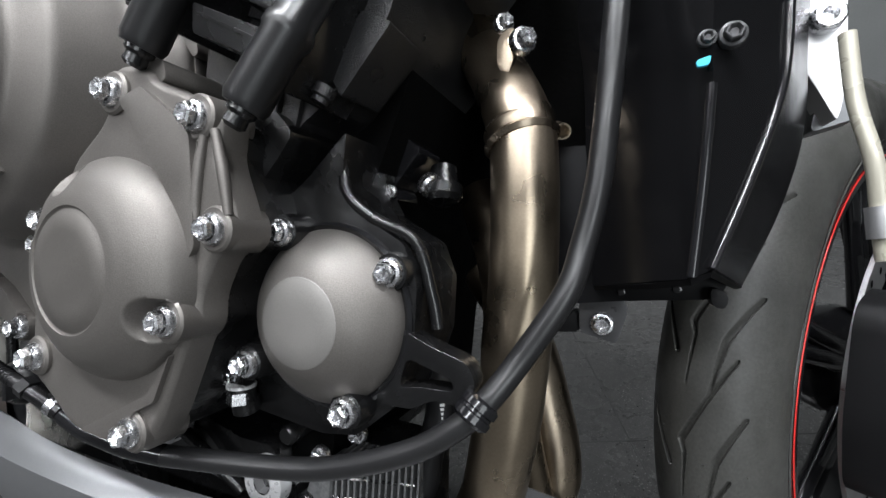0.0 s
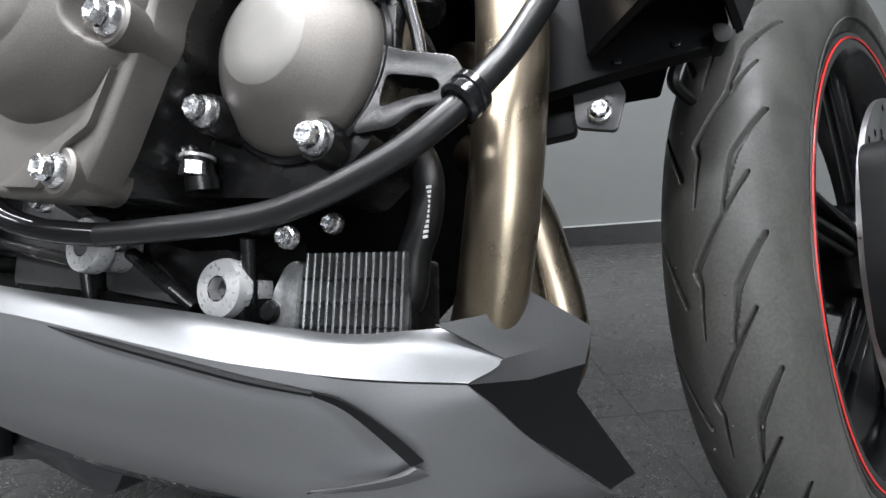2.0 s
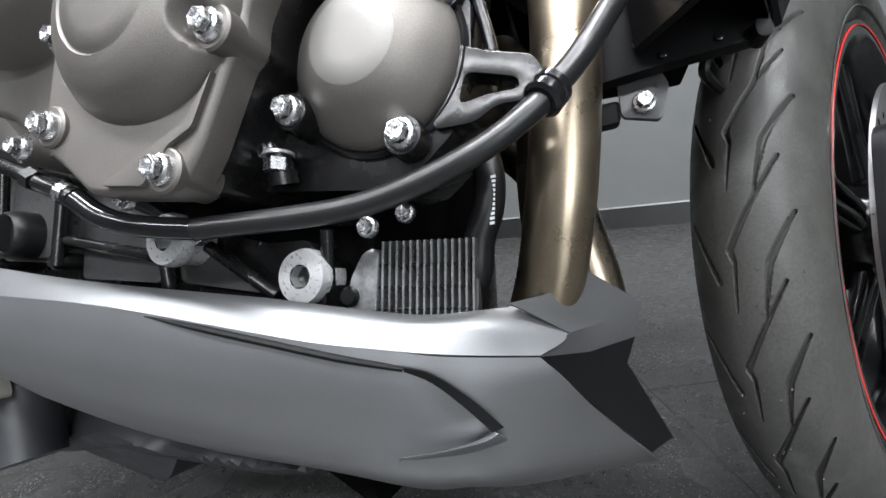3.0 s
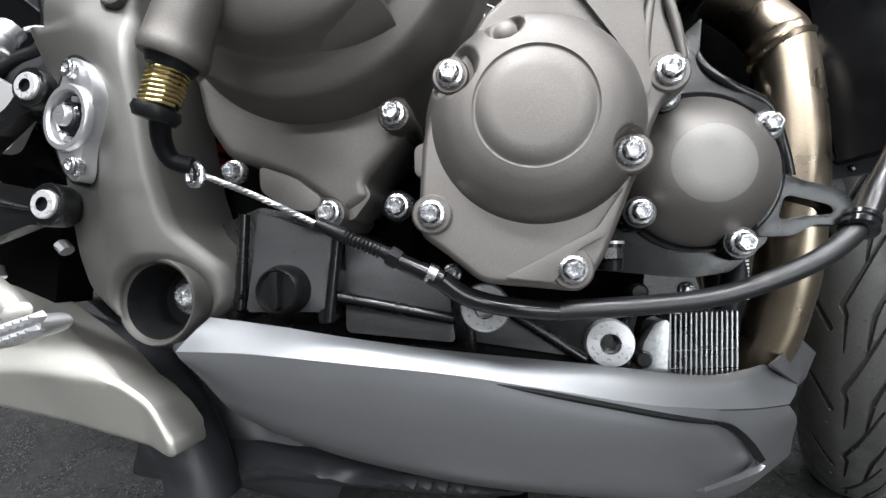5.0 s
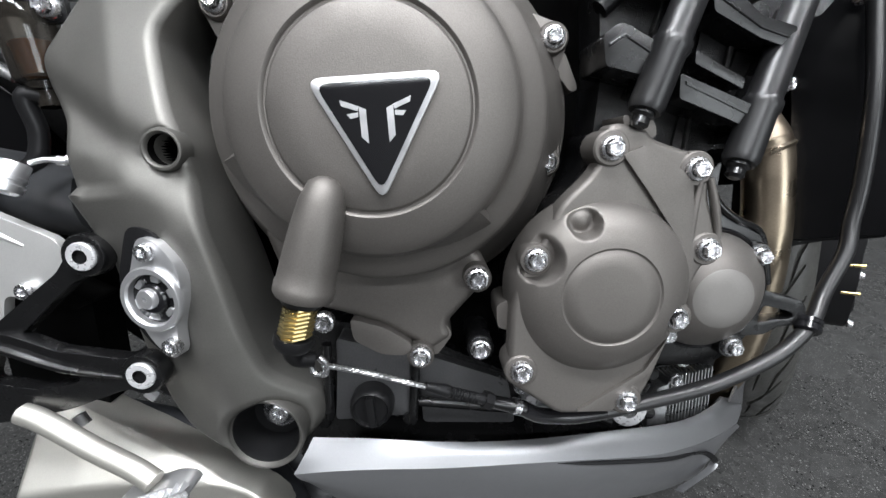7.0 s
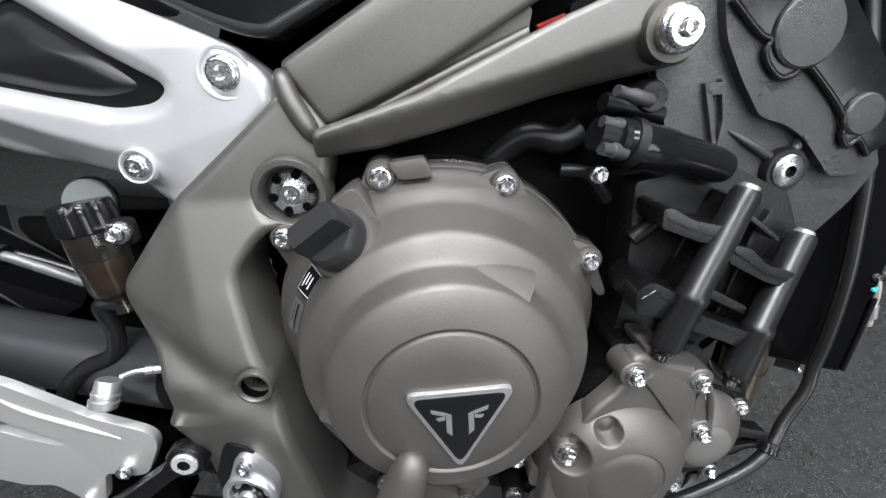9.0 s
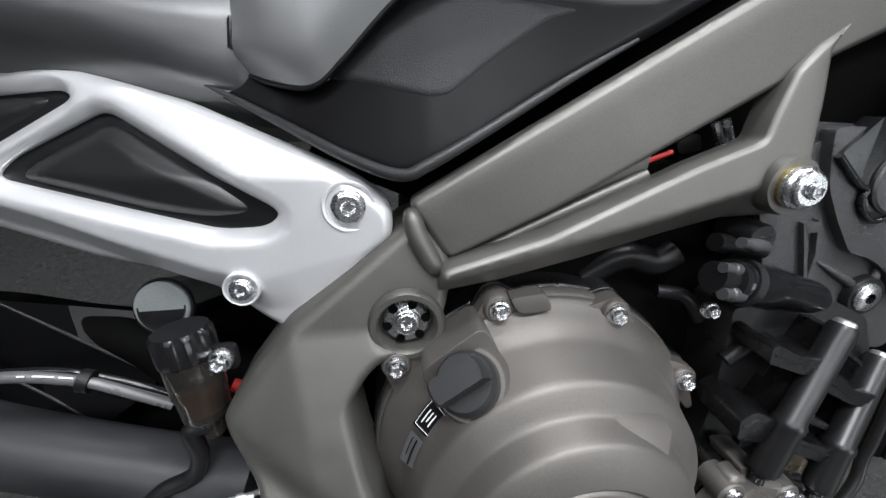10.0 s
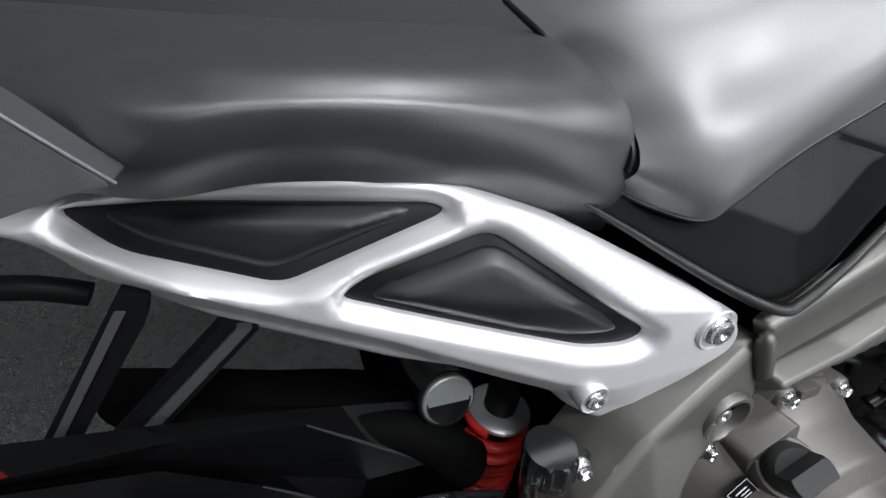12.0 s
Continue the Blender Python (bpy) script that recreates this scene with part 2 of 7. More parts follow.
def crowned(poly, yf, depth, r, holes, step, crown):
    """A plate whose near face rounds off towards its outline; crown: (width, drop)."""
    loops = []
    for lp in (poly, *holes):
        lp = [tuple(p) for p in rounded(lp, r)]
        fine = []
        for p, q in zip(lp, lp[1:] + lp[:1]):
            k = max(1, int(math.dist(p, q) / step))
            fine += [(p[0] + (q[0] - p[0]) * s / k, p[1] + (q[1] - p[1]) * s / k) for s in range(k)]
        keep = [fine[0]]
        for p in fine[1:]:
            if math.dist(p, keep[-1]) > 0.0004:
                keep.append(p)
        loops.append(keep)
    o = np.array(loops[0])
    gx, gz = np.meshgrid(np.arange(o[:, 0].min(), o[:, 0].max(), step), np.arange(o[:, 1].min(), o[:, 1].max(), step * 0.866))
    gx[1::2] += step / 2
    g = np.stack([gx.ravel(), gz.ravel()], 1)

    def within(p):
        ok = inside(p, loops[0])
        for hl in loops[1:]:
            ok &= ~inside(p, hl)
        return ok
    g = g[within(g)]
    wide = [crown[0]] + [crown[2] if len(crown) > 2 else crown[0]] * len(holes)
    deep = [crown[1]] + [crown[3] if len(crown) > 2 else crown[1]] * len(holes)
    near_any = np.zeros(len(g), bool)
    for lp, w_ in zip(loops, wide):
        near_any |= to_outline(g, [lp]) < w_ + step * 0.5
    g = g[~near_any]
    rows = []
    for lp, w_ in zip(loops, wide):
        q = np.array(lp)
        tang = np.roll(q, -1, 0) - np.roll(q, 1, 0)
        nrm = np.stack([-tang[:, 1], tang[:, 0]], 1) / np.maximum(np.linalg.norm(tang, axis=1), 1e-9)[:, None]
        for k in (0.12, 0.3, 0.55, 0.8, 1.0):
            for sg in (1, -1):
                e = q + nrm * sg * w_ * k
                e = e[within(e)]
                e = e[to_outline(e, [lp]) > w_ * k * 0.97]
                rows.append(e)
    g = np.concatenate([g] + rows)
    first = np.unique(np.round(g / (step * 0.12)).astype(int), axis=0, return_index=True)[1]
    g = g[np.sort(first)]
    pts, edges = [], []
    for lp in loops:
        n0 = len(pts)
        pts += lp
        edges += [(n0 + i, n0 + (i + 1) % len(lp)) for i in range(len(lp))]
    pts = [Vector(p) for p in pts + g.tolist()]
    co, _, tris, *_ = delaunay_2d_cdt(pts, edges, [], 0, 1e-7, False)
    P2 = np.array([tuple(p) for p in co])
    T = np.array([t for t in tris if len(t) == 3])
    T = T[within(P2[T].mean(1))]
    drop = np.zeros(len(P2))
    for lp, w_, h_ in zip(loops, wide, deep):
        k = 1 - np.clip(to_outline(P2, [lp]) / w_, 0, 1)
        drop = np.maximum(drop, h_ * k ** (2.2 if h_ < 0.006 else 1.5))
    y = np.array([yf(a, b_) for a, b_ in P2])
    bm = bmesh.new()
    near = [bm.verts.new((p[0], yy + dd, p[1])) for p, yy, dd in zip(P2, y, drop)]
    far = {}
    use = {}
    for t in T.tolist():
        bm.faces.new([near[i] for i in t])
        for e in ((t[0], t[1]), (t[1], t[2]), (t[2], t[0])):
            use[tuple(sorted(e))] = use.get(tuple(sorted(e)), 0) + 1
    for (i, j), n in use.items():
        if n == 1:
            for q in (i, j):
                if q not in far:
                    far[q] = bm.verts.new((P2[q][0], y[q] + max(depth, max(deep) + 0.003), P2[q][1]))
            bm.faces.new((near[i], near[j], far[j], far[i]))
    for v in [v for v in bm.verts if not v.link_faces]:
        bm.verts.remove(v)
    return bm


def slab(poly, y, depth, bev=0.003, seg=2, r=0.004, holes=(), cut=0.0, crown=None):
    """A plate with an outline in x and z; its near face lies at y (a number or a function of x, z), depth thick."""
    yf = y if callable(y) else (lambda a, b: y)
    if crown:
        return crowned(poly, yf, depth, r, holes, cut, crown)
    bm = bmesh.new()
    loops = [rounded(poly, r) if r else [Vector(p) for p in poly]] + [rounded(h, r) if r else [Vector(p) for p in h] for h in holes]
    edges = []
    for lp in loops:
        vs = [bm.verts.new((p[0], 0, p[1])) for p in lp]
        edges += [bm.edges.new((vs[i], vs[(i + 1) % len(vs)])) for i in range(len(vs))]
    bmesh.ops.triangle_fill(bm, edges=edges, use_beauty=True)
    near = bm.faces[:]
    ex = bmesh.ops.extrude_face_region(bm, geom=near)
    far = [v for v in ex["geom"] if isinstance(v, bmesh.types.BMVert)]
    for v in far:
        v.co.y = depth
    rim = [e for e in bm.edges if len(e.link_faces) == 2 and all(abs(v.co.y) < 1e-9 for v in e.verts) and e.calc_face_angle(0) > 0.8]
    if bev:
        bmesh.ops.bevel(bm, geom=rim, offset=bev, segments=seg, profile=0.6, affect="EDGES", clamp_overlap=True)
    if cut:
        for ax, lo, hi in (((1, 0, 0), min(p[0] for p in poly), max(p[0] for p in poly)), ((0, 0, 1), min(p[1] for p in poly), max(p[1] for p in poly))):
            k = int((hi - lo) / cut)
            for i in range(1, k + 1):
                g = bm.verts[:] + bm.edges[:] + bm.faces[:]
                bmesh.ops.bisect_plane(bm, geom=g, plane_co=Vector(ax) * (lo + i * (hi - lo) / (k + 1)), plane_no=ax, dist=1e-6)
    for v in bm.verts:
        v.co.y += yf(v.co.x, v.co.z)
    return bm


def lathe(cx, cz, prof, n=72, axis=None):
    """Turned about an axis along y at (cx, cz); prof: (radius, y)."""
    bm = bmesh.new()
    rings = []
    for r, y in prof:
        if r < 1e-6:
            rings.append([bm.verts.new((cx, y, cz))])
        else:
            rings.append([bm.verts.new((cx + r * math.cos(2 * math.pi * i / n), y, cz + r * math.sin(2 * math.pi * i / n))) for i in range(n)])
    for a, b in zip(rings, rings[1:]):
        for i in range(n):
            j = (i + 1) % n
            q = [a[i % len(a)], a[j % len(a)], b[j % len(b)], b[i % len(b)]]
            q = list(dict.fromkeys(q))
            if len(q) > 2:
                bm.faces.new(q)
    return bm


def turned(p0, p1, prof, n=24):
    """Turned about the line from p0 to p1; prof: (part of the way, radius)."""
    p0, p1 = Vector(p0), Vector(p1)
    w = (p1 - p0).normalized()
    u = w.orthogonal().normalized()
    v = w.cross(u)
    bm = bmesh.new()
    rings = []
    for s, r in prof:
        c = p0 + (p1 - p0) * s
        rings.append([bm.verts.new(c)] if r < 1e-6 else [bm.verts.new(c + (u * math.cos(2 * math.pi * i / n) + v * math.sin(2 * math.pi * i / n)) * r) for i in range(n)])
    for a, b in zip(rings, rings[1:]):
        for i in range(n):
            j = (i + 1) % n
            q = list(dict.fromkeys([a[i % len(a)], a[j % len(a)], b[j % len(b)], b[i % len(b)]]))
            if len(q) > 2:
                bm.faces.new(q)
    for ring in (rings[0], rings[-1]):
        if len(ring) > 1:
            bm.faces.new(ring)
    return bm


def tube(pts, r, n=14, steps=8, smooth=True):
    """A pipe along a smooth line; r: a number or one for each point."""
    k = len(pts)
    rr = list(r) if isinstance(r, (list, tuple)) else [r] * k
    line = curve([(*p, q) for p, q in zip(pts, rr)], steps) if smooth else [Vector((*p, q)) for p, q in zip(pts, rr)]
    path, rad = [Vector(q[:3]) for q in line], [q[3] for q in line]
    bm = bmesh.new()
    rings, u = [], None
    for i, c in enumerate(path):
        w = (path[min(i + 1, len(path) - 1)] - path[max(i - 1, 0)]).normalized()
        u = w.orthogonal().normalized() if u is None else (u - w * u.dot(w)).normalized()
        v = w.cross(u)
        rings.append([bm.verts.new(c + (u * math.cos(2 * math.pi * j / n) + v * math.sin(2 * math.pi * j / n)) * rad[i]) for j in range(n)])
    for a, b in zip(rings, rings[1:]):
        for j in range(n):
            bm.faces.new((a[j], a[(j + 1) % n], b[(j + 1) % n], b[j]))
    bm.faces.new(rings[0])
    bm.faces.new(rings[-1])
    return bm


def patch(rows, thick=0.003, nu=6, nv=6, smooth_v=True):
    """A sheet through rows of points (all rows as long), smooth both ways, thickened away from the viewer's side (+y)."""
    fine = [curve(r, nu) for r in rows]
    cols = [curve([r[i] for r in fine], nv) if smooth_v else [r[i] for r in fine] for i in range(len(fine[0]))]
    bm = bmesh.new()
    V = [[bm.verts.new(p) for p in c] for c in cols]
    for a, b in zip(V, V[1:]):
        for j in range(len(a) - 1):
            bm.faces.new((a[j], a[j + 1], b[j + 1], b[j]))
    bm.normal_update()
    if thick:
        nrm = [[v.normal.copy() for v in c] for c in V]
        sgn = -1 if sum(n.y for c in nrm for n in c) > 0 else 1
        W = [[bm.verts.new(v.co - n * thick * sgn) for v, n in zip(c, d)] for c, d in zip(V, nrm)]
        for a, b in zip(W, W[1:]):
            for j in range(len(a) - 1):
                bm.faces.new((a[j], b[j], b[j + 1], a[j + 1]))
        m, k = len(V), len(V[0])
        ring = [(i, 0) for i in range(m)] + [(m - 1, j) for j in range(1, k)] + [(i, k - 1) for i in range(m - 2, -1, -1)] + [(0, j) for j in range(k - 2, 0, -1)]
        for (a, b), (c, d) in zip(ring, ring[1:] + ring[:1]):
            bm.faces.new((V[a][b], V[c][d], W[c][d], W[a][b]))
    return bm


def join(*bms):
    out = bmesh.new()
    for b in bms:
        me = bpy.data.meshes.new("t")
        b.to_mesh(me)
        b.free()
        out.from_mesh(me)
        bpy.data.meshes.remove(me)
    return out


def between(table, v):
    return float(np.interp(v, [p[0] for p in table], [p[1] for p in table]))


# ---- the room ----
def box(name, x0, x1, y0, y1, z0, z1, material, kind="structure", label="", category=""):
    bm = bmesh.new()
    bmesh.ops.create_cube(bm, size=1)
    for v in bm.verts:
        v.co = Vector((x0 + (v.co.x + 0.5) * (x1 - x0), y0 + (v.co.y + 0.5) * (y1 - y0), z0 + (v.co.z + 0.5) * (z1 - z0)))
    o = finish(bm, name, material, None, smooth=False)
    return tagged(o, label, category, "", kind)


WALL_Y = 1.95
box("floor", -4, 4.5, -3.5, WALL_Y, -0.12, 0, M_FLOOR, label="dark speckled terrazzo showroom floor", category="floor")
box("wall_north", -4, 4.5, WALL_Y, WALL_Y + 0.12, 0, 2.8, M_WALL, label="plain grey painted showroom wall", category="wall")
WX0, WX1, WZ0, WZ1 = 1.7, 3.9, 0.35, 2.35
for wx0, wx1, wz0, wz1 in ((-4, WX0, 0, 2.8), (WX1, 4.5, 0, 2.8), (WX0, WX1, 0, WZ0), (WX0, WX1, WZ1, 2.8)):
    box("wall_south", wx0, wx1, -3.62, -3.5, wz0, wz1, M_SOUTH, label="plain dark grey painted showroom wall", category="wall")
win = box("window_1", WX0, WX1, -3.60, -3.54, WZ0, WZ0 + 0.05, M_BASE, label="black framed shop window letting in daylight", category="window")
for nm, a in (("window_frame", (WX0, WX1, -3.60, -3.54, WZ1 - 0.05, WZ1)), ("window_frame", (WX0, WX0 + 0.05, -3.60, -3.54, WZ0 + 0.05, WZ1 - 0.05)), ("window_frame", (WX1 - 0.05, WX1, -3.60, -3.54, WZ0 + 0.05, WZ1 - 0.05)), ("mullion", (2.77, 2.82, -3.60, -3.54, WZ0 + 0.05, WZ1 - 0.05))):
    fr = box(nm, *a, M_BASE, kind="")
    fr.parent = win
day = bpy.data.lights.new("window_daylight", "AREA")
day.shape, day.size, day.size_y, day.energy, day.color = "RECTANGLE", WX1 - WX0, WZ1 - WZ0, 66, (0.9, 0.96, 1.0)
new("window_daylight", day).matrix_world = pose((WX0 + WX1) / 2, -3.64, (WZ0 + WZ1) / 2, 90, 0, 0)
box("wall_west", -4.12, -4, -3.5, WALL_Y, 0, 2.8, M_WALL, label="plain grey painted showroom wall", category="wall")
box("wall_east", 4.5, 4.62, -3.5, WALL_Y, 0, 2.8, M_WALL, label="plain grey painted showroom wall", category="wall")
box("ceiling", -4.12, 4.62, -3.62, WALL_Y + 0.12, 2.8, 2.9, M_CEIL, label="plain grey showroom ceiling", category="ceiling")
bb = box("baseboard", -4, 4.5, WALL_Y - 0.015, WALL_Y, 0, 0.10, M_BASE, label="black baseboard along the grey wall", category="baseboard")
bd = box("bead", -4, 4.5, WALL_Y - 0.018, WALL_Y, 0.10, 0.106, M_BEAD, kind="", label="")
bd.parent = bb

# ---- the motorcycle ----
bike = tagged(new("motorcycle"), "grey and silver naked sports motorcycle leaning on its stand", "motorcycle")
bike.matrix_world = pose(0, 0, 0, -LEAN, 0, 0)


def part(name, bm, material, parent=None, label="", sharp=38, smooth=True):
    return finish(bm, name, material, parent or bike, label, sharp, smooth)


def bolt_mesh(name, flange, hexr, height, recess, material, six=True, torx=False):
    """A flanged screw whose head points to -y."""
    bm = lathe(0, 0, ((0, 0.003), (flange, 0.003), (flange, -0.0006), (flange * 0.93, -0.0016), (hexr * 1.02, -0.0022)), 20)
    n = 6 if six else 20
    prof = ((hexr, -0.0015), (hexr, -height * 0.86), (hexr * 0.86, -height), (recess * 1.02, -height), (recess * 0.8, -height + 0.0010), (recess * 0.62, -height + 0.0026), (0, -height + 0.0028))
    hd = lathe(0, 0, prof, n if six else 20)
    b = join(bm, hd)
    me = finish(b, name, material, None, sharp=30)
    data = me.data
    bpy.data.objects.remove(me)
    return data


FLANGE = bolt_mesh("bolt", 0.0070, 0.0050, 0.0062, 0.0036, M_ZINC)
DARKBOLT = bolt_mesh("bolt", 0.0070, 0.0050, 0.0062, 0.0036, M_STAY)
SOCKET = bolt_mesh("bolt", 0.0062, 0.0058, 0.0040, 0.0030, M_ZINC, six=False)
BUTTON = bolt_mesh("bolt", 0.0105, 0.0085, 0.0050, 0.0042, M_ZINC, six=False)


def bolt(at, parent=None, data=None, scale=1.0, tilt=(0, 0, 0), name="bolt"):
    o = new(name, data or FLANGE)
    o.parent = parent or bike
    o.matrix_basis = pose(*at, tilt[0], tilt[1] + random.uniform(0, 60), tilt[2]) @ Matrix.Diagonal((scale, scale, scale, 1))
    return o


# added near-black core closes the view through the machine, in place of shade
part("engine_dark_fill", slab([(-0.13, 0.64), (-0.15, 0.34), (-0.08, 0.25), (0.10, 0.235), (0.145, 0.28), (0.150, 0.34), (0.165, 0.43), (0.200, 0.52), (0.19, 0.66), (0.05, 0.70), (-0.08, 0.68)], -0.125, 0.25, 0.008), M_BLOCK)

# ---- clutch cover ----
CX, CZ = -0.045, 0.508
CPROF = ((0.1130, -0.13), (0.1130, -0.1580), (0.1122, -0.1600), (0.1100, -0.1622), (0.1050, -0.1690), (0.1002, -0.1762), (0.0978, -0.1800), (0.0967, -0.1822), (0.0958, -0.1855), (0.0932, -0.1945), (0.0908, -0.2030), (0.0895, -0.2080), (0.0887, -0.2104), (0.0875, -0.2122), (0.0858, -0.2135), (0.0814, -0.2161), (0.0775, -0.2183), (0.0748, -0.2199), (0.0737, -0.2210), (0.0730, -0.2230), (0.0718, -0.2275), (0.0704, -0.2325), (0.0697, -0.2350), (0.0687, -0.2368), (0.0670, -0.2381), (0.0630, -0.2402), (0.0590, -0.2419), (0.0550, -0.2433), (0.0512, -0.2445), (0.0492, -0.2450), (0.0484, -0.2446), (0.0475, -0.2433), (0.0466, -0.2433), (0.0459, -0.2446), (0.0450, -0.2452), (0.030, -0.2466), (0.0, -0.2475))
clutch = part("clutch_cover", lathe(CX, CZ, CPROF, 144), M_COVER, label="round bronze-grey cast clutch cover")
EARS = [(-0.142, -0.168, 0.584), (-0.077, -0.17, 0.619), (0.001, -0.177, 0.609), (0.06, -0.18, 0.551), (0.054, -0.196, 0.477)]


def ear(q, r0, r1, span=11):
    """The outline of an ear that reaches from the round of the cover to a bolt."""
    a0 = math.degrees(math.atan2(q[2] - CZ, q[0] - CX))
    pts = [Vector((CX + r0 * math.cos(radians(a0 + d)), CZ + r0 * math.sin(radians(a0 + d)))) for d in (-span, -span / 2, 0, span / 2, span)]
    pts += [Vector((CX + (r0 - 0.012) * math.cos(radians(a0 + d)), CZ + (r0 - 0.012) * math.sin(radians(a0 + d)))) for d in (-span, span)]
    pts += [Vector((q[0] + r1 * math.cos(a * 0.349), q[2] + r1 * math.sin(a * 0.349))) for a in range(18)]
    return [tuple(pts[i]) for i in convex_hull_2d(pts)]


part("cover_flange", lathe(CX, CZ, ((0.1150, -0.146), (0.1150, -0.1545), (0.1140, -0.1558), (0.110, -0.1560)), 144), M_COVER, clutch)
part("clutch_case", lathe(CX, CZ, ((0.1165, -0.10), (0.1165, -0.1450), (0.1150, -0.1464), (0.105, -0.1464)), 128), M_CAST, clutch, "black crankcase rim behind the cover")
for q in EARS:
    bolt((q[0], -0.1665, q[2]), clutch)
    part("cover_ear", slab(ear(q, 0.1088, 0.0100), -0.1622, 0.012, 0.0012, 2, 0), M_COVER, clutch)
    part("case_ear", slab(ear(q, 0.1105, 0.0112), -0.1485, 0.05, 0.0012, 1, 0), M_CAST, clutch)
    part("cover_ear", lathe(q[0], q[2], ((0.0098, -0.160), (0.0096, -0.1645), (0.0084, -0.1660), (0, -0.1660)), 28), M_COVER, clutch)
part("cover_tab", slab([(-0.072, 0.628), (-0.049, 0.63), (-0.044, 0.618), (-0.065, 0.617)], -0.170, 0.012, 0.001), M_COVER, clutch)
part("cover_tab", slab([(0.06, 0.536), (0.068, 0.545), (0.077, 0.521), (0.072, 0.519)], -0.160, 0.02, 0.001), M_COVER, clutch)


def radial(ang, r, y):
    return Vector((CX + r * math.cos(radians(ang)), y, CZ + r * math.sin(radians(ang))))


def cover_lug(thick, thin):
    """A lug on the inner step of the cover: a flat wedge that grows along the turn and ends in a steep face."""
    bm = bmesh.new()
    n = 6
    rows = []
    for k in range(n + 1):
        u = k / n
        a = thin + (thick - thin) * u
        top = radial(a, 0.0672 - 0.0047 * u, -0.2345 - 0.0060 * u)
        out = radial(a, 0.0728 + 0.0072 * u, -0.2225 - 0.0035 * u)
        foot = radial(a, 0.0740 + 0.0078 * u, -0.2205 + 0.0045 * u)
        rows.append([bm.verts.new(p) for p in (top, out, foot)])
    for p, q in zip(rows, rows[1:]):
        bm.faces.new((p[0], p[1], q[1], q[0]))
        bm.faces.new((p[1], p[2], q[2], q[1]))
    turn_ = 2.2 if thick > thin else -2.2
    root = [bm.verts.new(radial(thick + turn_, r, y)) for r, y in ((0.0690, -0.2310), (0.0755, -0.2185))]
    e = rows[-1]
    bm.faces.new((e[0], root[0], root[1], e[1]))
    bm.faces.new((e[1], root[1], e[2]))
    bmesh.ops.bevel(bm, geom=[x for x in bm.edges if len(x.link_faces) == 2 and x.calc_face_angle(0) > 0.35], offset=0.0008, segments=2, affect="EDGES")
    return bm


for thick, thin in ((51, 76), (193, 219), (-47, -76)):
    part("cover_lug", cover_lug(thick, thin), M_COVER, clutch, sharp=40)

tri = [(-0.0710, 0.5215), (-0.0105, 0.5215), (-0.0425, 0.4665)]
emb = part("emblem", slab(tri, -0.2495, 0.006, 0.0008, r=0.007), M_ALU, clutch, "silver-rimmed black triangular emblem")
mid = (sum(p[0] for p in tri) / 3, sum(p[1] for p in tri) / 3)


def inset(k, dx=0.0, dz=0.0):
    return [(mid[0] + (p[0] - mid[0]) * k + dx, mid[1] + (p[1] - mid[1]) * k + dz) for p in tri]


part("emblem_face", slab(inset(0.86), -0.2500, 0.003, 0.0002, r=0.006), M_GLOSS, emb, "gloss black field")
for s in (-1, 1):
    ex, ez = mid[0], mid[1]
    for shp in ([(0.0045, 0.004), (0.0075, 0.0055), (0.0075, -0.0075), (0.0045, -0.0105)], [(0.0075, 0.0055), (0.0155, 0.0085), (0.0150, 0.0060), (0.0080, 0.0035)], [(0.0080, 0.0030), (0.0130, 0.0025), (0.0115, 0.0005), (0.0080, 0.0010)]):
        part("emblem_stroke", slab([(ex + s * a, ez + b) for a, b in shp], -0.2503, 0.002, 0, r=0), M_ALU, emb)

# oil filler with its cap
cap_at, cap_dir = Vector((-0.101, -0.196, 0.590)), Vector((-0.42, -0.62, 0.62)).normalized()
part("filler_neck", turned(cap_at - cap_dir * 0.03, cap_at, ((0, 0.0270), (0.6, 0.0235), (0.93, 0.0218), (1.0, 0.0205)), 40), M_COVER, clutch)
part("filler_shoulder", slab([(-0.129, 0.592), (-0.091, 0.62), (-0.067, 0.574), (-0.055, 0.549), (-0.106, 0.553)], -0.185, 0.03, 0.006, 3, 0.008), M_COVER, clutch)
fc = part("filler_cap", turned(cap_at - cap_dir * 0.002, cap_at + cap_dir * 0.012, ((0, 0.0182), (0.55, 0.0182), (0.8, 0.0175), (1.0, 0.0155)), 40), M_CAP, clutch, "black plastic oil filler cap")
grip = turned(cap_at, cap_at + cap_dir * 0.026, ((0, 0.0165), (0.86, 0.0165), (1, 0.0145)), 40)
gu = Vector((0.72, -0.05, 0.55))
gu = (gu - cap_dir * gu.dot(cap_dir)).normalized()
gv = cap_dir.cross(gu)
for v in grip.verts:
    d = v.co - cap_at
    k = max(-0.0068, min(0.0068, d.dot(gv)))
    v.co = v.co - gv * d.dot(gv) + gv * k
part("cap_grip", grip, M_CAP, fc)


